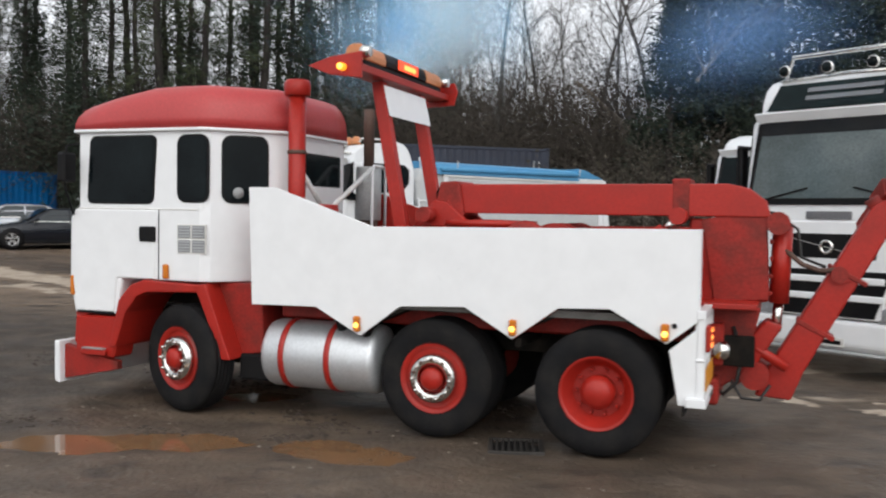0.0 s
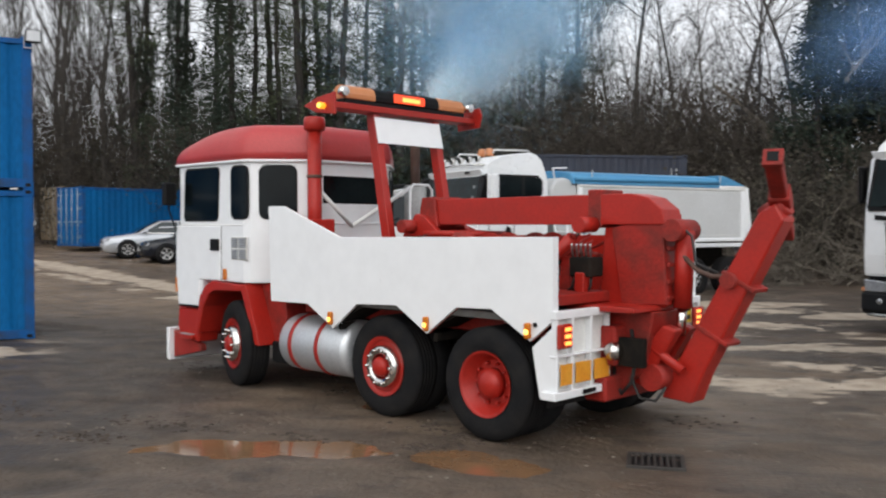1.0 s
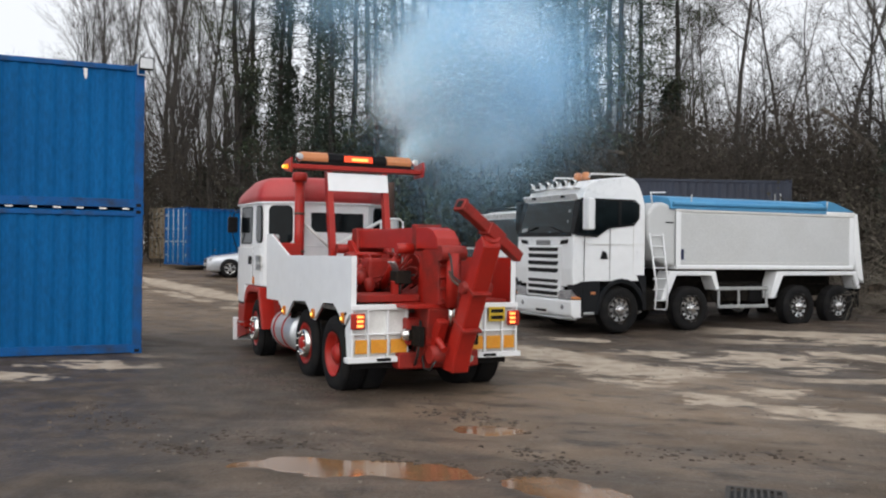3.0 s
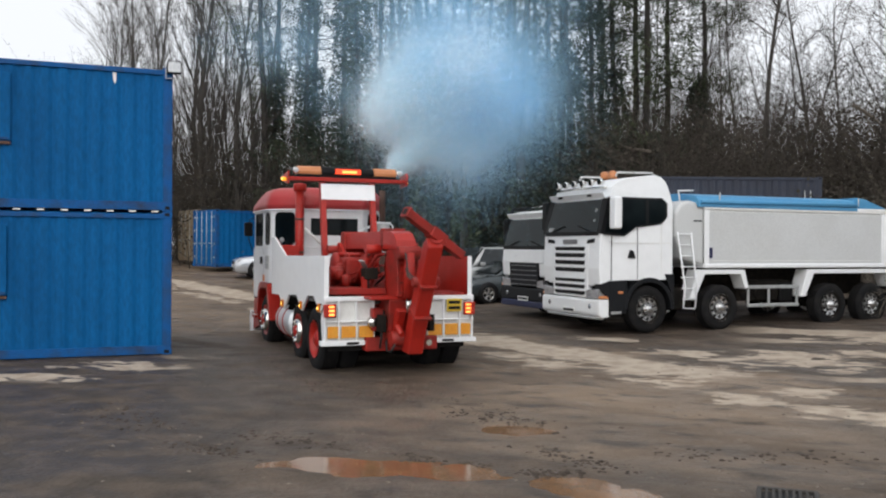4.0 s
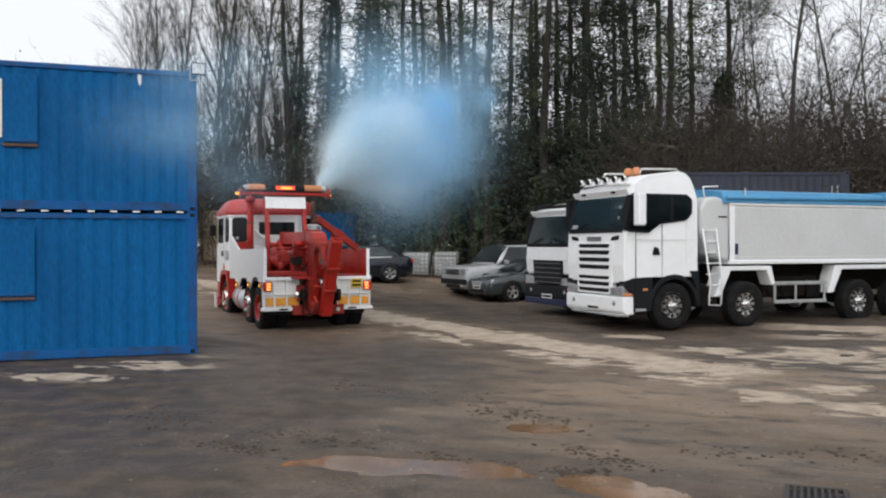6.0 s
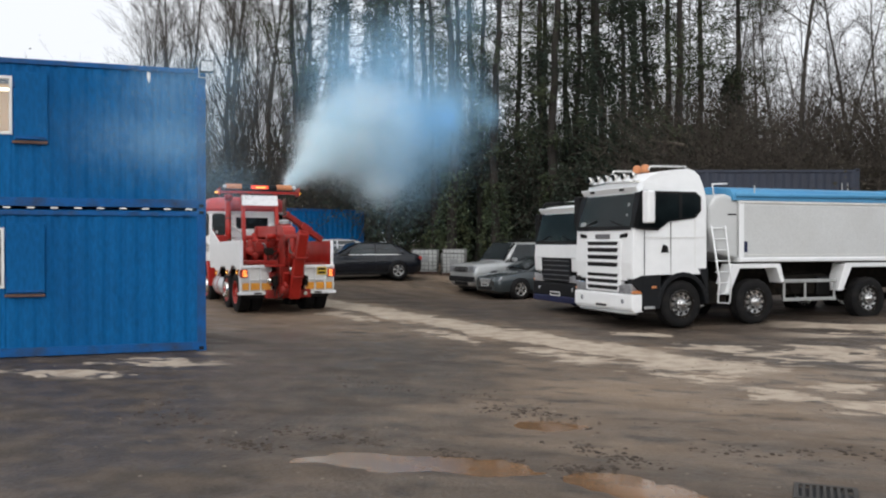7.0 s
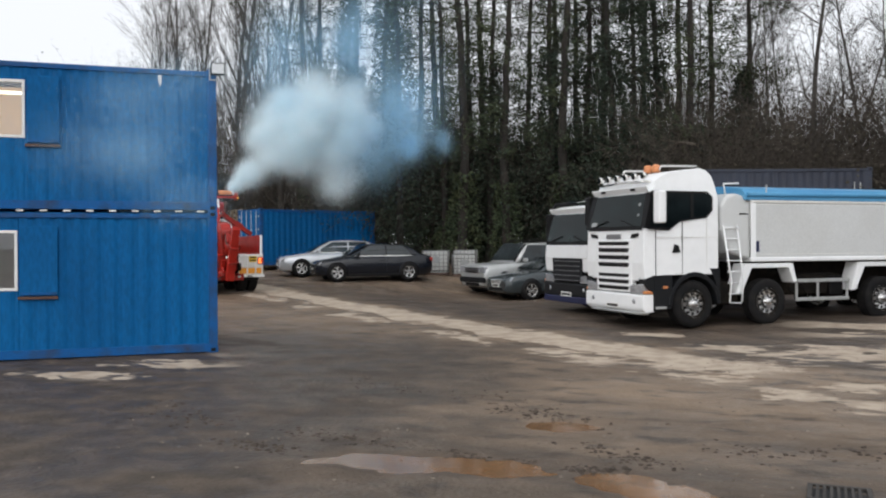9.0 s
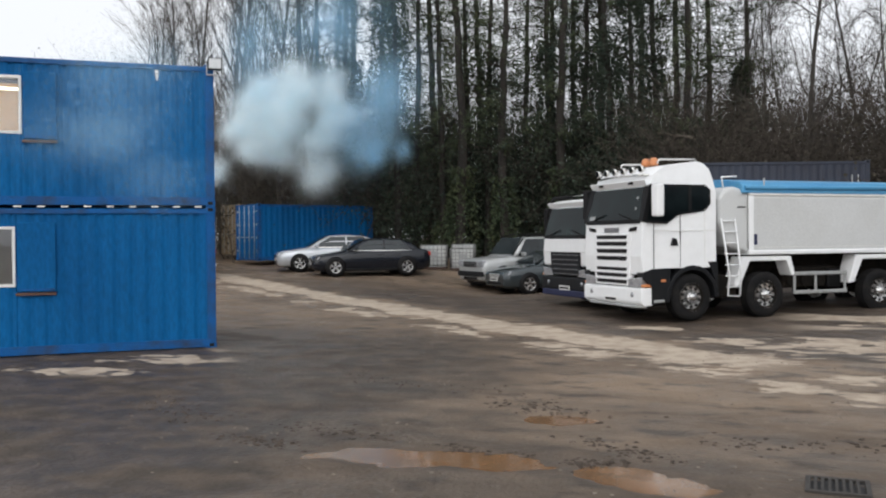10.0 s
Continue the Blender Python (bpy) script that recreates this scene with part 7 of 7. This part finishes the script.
dark = {"wide": conifer(41, 16, 2.8), "narrow": conifer(42, 13, 2.2)}
DARK_LABEL = {"wide": "large dense dark evergreen conifer", "narrow": "narrow dark evergreen conifer"}
for az, dist, key, size in ((-15.6, 39, "wide", 1.0), (-17.6, 37, "wide", 1.1), (-20.2, 39, "wide", 1.15), (-22.6, 36, "wide", 1.05), (-25.2, 38, "wide", 1.1), (-28.0, 37, "wide", 1.1), (-31.0, 38, "wide", 1.1), (-14.0, 34, "narrow", 0.75), (0.4, 47, "narrow", 0.95), (-18.8, 33, "narrow", 0.8), (3.0, 41, "narrow", 0.62), (8.0, 41, "narrow", 0.5), (5.6, 40.5, "narrow", 0.6), (10.6, 41, "narrow", 0.45), (14.4, 43, "narrow", 0.42)):
    plant(dark, key, at(az, dist, g.uniform(0, 360), size), "conifer_tree", DARK_LABEL[key], "tree", BARK_PINE, YEW, "dark conifers")


def thicket(name, az0, az1, d0, d1, count, tall, leaves, leaf_material, wood, seed, label):
    """Tangled shrubs along the edge of the yard, in one sheet of stems and leaves."""
    w = Wood(seed)
    r = w.rng
    for _ in range(count):
        az, dist = r.uniform(az0, az1), r.uniform(d0, d1)
        m = at(az, dist)
        p = m.translation - Vector((0, 0, 0.1))
        h = tall * r.uniform(0.45, 1.15)
        for _ in range(r.choice((1, 2, 3))):
            a, tilt = r.random() * math.tau, radians(r.uniform(4, 38))
            d = Vector((math.cos(a) * math.sin(tilt), math.sin(a) * math.sin(tilt), math.cos(tilt)))
            ends = []
            w.limb(p, d, h, 0.028, 2, 32, 0.0, 4, 0.006, ends, 3)
            for e in ends:
                for _ in range(leaves):
                    w.leaf(e + Vector((r.gauss(0, 0.28), r.gauss(0, 0.28), r.gauss(-0.1, 0.3))), r.uniform(0.09, 0.18), r.uniform(0.03, 0.055))
    t = thing(name, pose(0, 0, 0), label, "bushes", kind="stuff")
    mesh_of("stems", w.v, w.f, wood, t)
    if w.lf:
        mesh_of("leaves", w.lv, w.lf, leaf_material, t)


thicket("evergreen_undergrowth", 1.0, 23.0, 43.5, 50, 190, 4.6, 8, IVY, TWIG, 51, "dark evergreen undergrowth among the pine stems")
thicket("brown_thicket", -13.0, 4.0, 36.5, 46, 230, 4.6, 1, DEAD_LEAF, TWIG, 52, "tangled leafless brown shrubs at the yard edge")
thicket("bramble_thicket", -30.0, -9.0, 28, 35, 110, 2.6, 2, DEAD_LEAF, TWIG, 53, "brown brambles and saplings below dark conifers")
thicket("hedge_scrub", 23.0, 42.0, 44, 60, 160, 4.4, 2, DEAD_LEAF, TWIG, 54, "leafless scrub below the poplars")
thicket("far_scrub", -12.0, 40.0, 62, 75, 220, 7.5, 3, DEAD_LEAF, TWIG, 55, "distant leafless woodland scrub")
thicket("sapling_thicket", -14.0, 5.0, 46, 58, 70, 5.4, 1, DEAD_LEAF, TWIG, 56, "tall brown leafless saplings crowding behind the yard edge")

# a heap of cut branches by the yard edge, and a long dead bough leaning in the trees
w = Wood(61)
for _ in range(46):
    a = w.rng.random() * math.tau
    d = Vector((math.cos(a), math.sin(a) * 0.5, w.rng.uniform(0.05, 0.9))).normalized()
    w.limb(Vector((w.rng.uniform(-2.6, 2.6), w.rng.uniform(-0.8, 0.8), 0.02)), d, w.rng.uniform(0.9, 2.2), w.rng.uniform(0.02, 0.05), 2, 35, 0.05, 4, 0.006, None, 4)
heap = thing("brush_heap", on_ground(6.5, 26.2, -12), "heap of cut brown branches at the yard edge", "branches", kind="stuff")
mesh_of("branches", w.v, w.f, TWIG_PALE, heap)
for az, dist, z, tilt, turn in ((-8.2, 37, 6.6, 118, 10), (-15.5, 33.5, 6.2, 35, 40), (3.0, 40.5, 5.2, 70, 150)):
    w = Wood(int(70 + az))
    a = radians(tilt)
    w.limb(Vector((0, 0, 0)), Vector((math.sin(a), 0.1, math.cos(a))).normalized(), 3.2, 0.075, 2, 34, 0.02, 6, 0.01, None, 6)
    m = at(az, dist, 0) @ pose(0, 0, z, 0, 0, turn - 10)
    b = thing("dead_bough", m, "pale dead bough caught among the trees", "branch")
    mesh_of("bough", w.v, w.f, TWIG_PALE, b)


# ---- diesel smoke: drifting clouds of fine flecks, each cloud one rigid piece ----
scene.cycles.transparent_max_bounces = 256


def smoke_material(name, color, thick):
    """Thin flecks: a part of the light passes, the rest is scattered to both sides."""
    m = bpy.data.materials.new(name)
    m.use_nodes = True
    n, l = m.node_tree.nodes, m.node_tree.links
    n.clear()
    o, mix, d, t = n.new("ShaderNodeOutputMaterial"), n.new("ShaderNodeMixShader"), n.new("ShaderNodeBsdfDiffuse"), n.new("ShaderNodeBsdfTranslucent")
    thin, clear = n.new("ShaderNodeMixShader"), n.new("ShaderNodeBsdfTransparent")
    d.inputs[0].default_value = t.inputs[0].default_value = (*color, 1)
    mix.inputs[0].default_value, thin.inputs[0].default_value = 0.5, thick
    l.new(d.outputs[0], mix.inputs[1])
    l.new(t.outputs[0], mix.inputs[2])
    l.new(clear.outputs[0], thin.inputs[1])
    l.new(mix.outputs[0], thin.inputs[2])
    l.new(thin.outputs[0], o.inputs[0])
    return m


SMOKE_WHITE = smoke_material("white_smoke", (0.86, 0.96, 1.0), 0.13)
SMOKE_OLD = smoke_material("old_blue_smoke", (0.28, 0.52, 0.92), 0.026)
SMOKE_BLUE = smoke_material("blue_smoke", (0.48, 0.78, 1.0), 0.042)


def smoke(name, count, size, spread, material, seed, label, lobes=6, cone=None):
    """Flecks gathered in a few soft lobes."""
    r = np.random.default_rng(seed)
    if cone is None:
        centres = r.normal(0, 0.75, (lobes, 3)) * np.array(spread)
        which = r.integers(0, lobes, count)
        p = centres[which] + r.normal(0, 1, (count, 3)) * np.array(spread) * r.uniform(0.42, 0.78, lobes)[which][:, None]
    else:
        f = r.random(count) ** 0.75
        axis = np.array(cone)
        p = f[:, None] * axis + r.normal(0, 1, (count, 3)) * (0.05 + 0.26 * f)[:, None] + 0.06 * np.sin(f * 14)[:, None]
    n = r.normal(0, 1, (count, 3))
    n[:, 2] *= 0.45
    n /= np.linalg.norm(n, axis=1)[:, None]
    a = np.cross(n, r.normal(0, 1, (count, 3)))
    a /= np.linalg.norm(a, axis=1)[:, None]
    b = np.cross(n, a)
    s = size * r.uniform(0.6, 1.3, count)[:, None]
    v = np.stack([p + a * s, p - a * s * 0.5 + b * s * 0.87, p - a * s * 0.5 - b * s * 0.87], 1).reshape(-1, 3)
    me = bpy.data.meshes.new(name)
    me.vertices.add(3 * count)
    me.vertices.foreach_set("co", v.astype(np.float32).ravel())
    me.loops.add(3 * count)
    me.loops.foreach_set("vertex_index", np.arange(3 * count, dtype=np.int32))
    me.polygons.add(count)
    me.polygons.foreach_set("loop_start", np.arange(0, 3 * count, 3, dtype=np.int32))
    me.update(calc_edges=True)
    me.materials.append(material)
    return tagged(new(name, me), label, "smoke", "exhaust smoke", "stuff")


# the way of the cloud's middle, and how far its pieces have spread by then
CENTRE = [(0, -0.16, 10.7, 7.3, 0.4), (0.5, -0.8, 11.3, 6.7, 0.4), (1, -1.25, 12.1, 5.95, 0.4), (1.5, -1.9, 13.1, 5.5, 0.42), (2, -2.45, 14.2, 5.1, 0.36), (2.5, -3.05, 15.2, 4.95, 0.38), (4, -5.35, 18.1, 4.95, 0.45), (4.5, -6.2, 19.3, 4.85, 0.42), (5, -7.2, 20.6, 4.6, 0.36),
          (5.5, -8.2, 21.9, 4.4, 0.36), (7, -11.3, 26.1, 5.15, 0.85), (7.5, -12.45, 27.3, 5.3, 1.05), (8, -13.5, 28.5, 5.6, 1.25), (9, -15.9, 30.9, 6.1, 1.45), (10, -18.0, 33.2, 6.6, 1.7)]


def drift(dx, dy, dz, back=0.0):
    """The path of one piece: the middle's path, off to a side by its share of the spread, and lagging behind."""
    return [(t, x + dx * s + back * 0.7 * (t / 10), y + dy * s, z + dz * s) for t, x, y, z, s in CENTRE]


SMOKE = []
for k, (dx, dy, dz) in enumerate(((0.0, 0.0, 0.0), (0.75, 0.2, -0.25), (-0.7, -0.2, 0.25), (0.35, -0.3, 0.75), (0.55, 0.3, -0.95), (-0.35, 0.2, 0.95), (1.2, 0.1, 0.35), (-0.55, 0.1, -0.55), (-1.3, 0.0, -0.25), (0.1, -0.2, 0.35), (-0.9, 0.1, 0.8), (0.85, -0.1, 0.9))):
    SMOKE.append((smoke("smoke_puff", 46000, 0.030, (0.58, 0.54, 0.50), SMOKE_WHITE, 10 + k, "billowing white puff of diesel exhaust smoke"), drift(dx, dy, dz)))
for k, (dx, dy, dz) in enumerate(((1.4, 0.3, 0.2), (-0.2, 0.2, 2.2), (1.1, 0.4, 3.0), (1.9, 0.2, 1.0), (-1.6, 0.3, 1.6))):
    SMOKE.append((smoke("smoke_haze", 110000, 0.033, (0.95, 0.9, 1.15), SMOKE_BLUE, 20 + k, "thin blue veil of diesel exhaust smoke", 8), drift(dx, dy, dz, 1.5)))
SMOKE += [
    (smoke("smoke_haze", 80000, 0.026, (0.42, 0.42, 0.55), SMOKE_BLUE, 3, "thin blue haze of diesel exhaust smoke"),
     [(0, -0.40, 10.8, 4.4), (0.5, -1.0, 11.4, 4.5), (1, -1.25, 12.2, 4.65), (1.5, -1.85, 13.2, 4.82), (2.5, -3.1, 15.3, 4.95), (4, -4.5, 18.0, 5.1), (4.5, -5.5, 19.4, 5.6), (5.5, -6.9, 22.3, 6.1), (7.5, -8.9, 27.8, 6.1), (10, -14.6, 34.8, 5.8)]),
    (smoke("smoke_haze", 70000, 0.020, (0.85, 0.6, 0.5), SMOKE_BLUE, 6, "faint blue smoke drifting past the stacked containers", 7),
     [(0, -0.71, 12.53, 6.4), (1, -2.22, 12.49, 6.2), (2.5, -4.33, 12.05, 6.0), (4, -5.84, 11.45, 5.2), (5.5, -7.29, 11.2, 4.2), (7, -7.93, 10.78, 3.79), (7.5, -7.9, 10.8, 3.77), (9, -8.48, 10.38, 3.65), (10, -8.71, 10.15, 3.84)]),
    (smoke("smoke_haze", 160000, 0.027, (1.1, 1.0, 0.6), SMOKE_OLD, 7, "old blue smoke hanging before the conifers", 8),
     [(0, 6.2, 18.6, 5.9), (10, 8.2, 18.2, 6.0)]),
    (smoke("smoke_plume", 60000, 0.025, (1, 1, 1), SMOKE_WHITE, 8, "narrow white jet of smoke leaving an exhaust pipe", cone=(1.0, 0.45, 1.05)),
     [(0, -0.75, 10.48, 3.45), (0.5, -1.38, 11.07, 3.5), (1, -1.95, 11.8, 3.5), (1.5, -2.65, 12.73, 3.5), (2.5, -4.10, 14.61, 3.5), (4, -6.22, 17.31, 3.45), (5, -8.1, 19.8, 3.5), (5.5, -9.35, 21.02, 3.5), (7, -13.22, 24.7, 3.65), (7.5, -14.41, 25.76, 3.7), (8.5, -17.0, 28.1, 3.8), (9, -18.41, 29.17, 3.9), (10, -22.0, 32.3, 4.0)]),
]


# ---- what moves ----
DRIVE = [(0.0, 1.70, 8.46, 0.02, 159.2), (0.2, 1.32, 8.58, 0.02, 156.4), (0.5, 0.80, 8.72, 0.01, 151.6), (0.7, 0.42, 8.88, 0.01, 148.7), (1.0, -0.15, 9.20, 0.0, 144.8),
         (1.3, -0.73, 9.60, 0.0, 141.2), (1.5, -1.14, 9.95, -0.01, 139.2), (2.0, -2.08, 10.82, -0.02, 135.8), (2.5, -2.93, 11.66, -0.02, 133.1), (3.2, -3.95, 12.80, -0.03, 130.2),
         (4.0, -5.15, 14.25, -0.04, 128.2), (4.5, -6.12, 15.46, -0.05, 128.0), (5.0, -7.18, 16.68, -0.05, 128.8), (5.5, -8.34, 18.00, -0.03, 130.0),
         (6.2, -9.95, 19.85, 0.06, 131.8), (7.0, -11.79, 21.76, 0.16, 133.3), (7.5, -12.95, 22.83, 0.23, 134.0), (8.0, -14.18, 23.90, 0.31, 134.9), (8.5, -15.45, 24.98, 0.38, 135.8),
         (9.0, -16.95, 26.3, 0.42, 136.0), (9.5, -18.65, 27.75, 0.46, 137.0), (10.0, -20.75, 29.4, 0.53, 138.0)]


def motions():
    walk(truck, [(t, pose(x, y, z, 0, 0, h)) for t, x, y, z, h in DRIVE])
    ts = [r[0] for r in DRIVE]
    times = [0.1 * k for k in range(101)]
    xs, ys, hs = [np.interp(times, ts, [r[i] for r in DRIVE]) for i in (1, 2, 4)]
    run = np.concatenate([[0], np.cumsum(np.hypot(np.diff(xs), np.diff(ys)))])
    for w, x, y, steers in wheels:
        rows = []
        for t, d in zip(times, run):
            lock = float(np.interp(t, [0, 1.0, 2.5, 4.0, 5.5, 8.0], [-17, -15, -8, 0, 3, 2])) if steers else 0.0
            rows.append((t, pose(x, y, TIRE_R, 0, 0, lock) @ Matrix.Rotation(d / TIRE_R, 4, "Y")))
        walk(w, rows)
    for cloud, rows in SMOKE:
        walk(cloud, [(t, pose(x, y, z)) for t, x, y, z in rows])


motions()
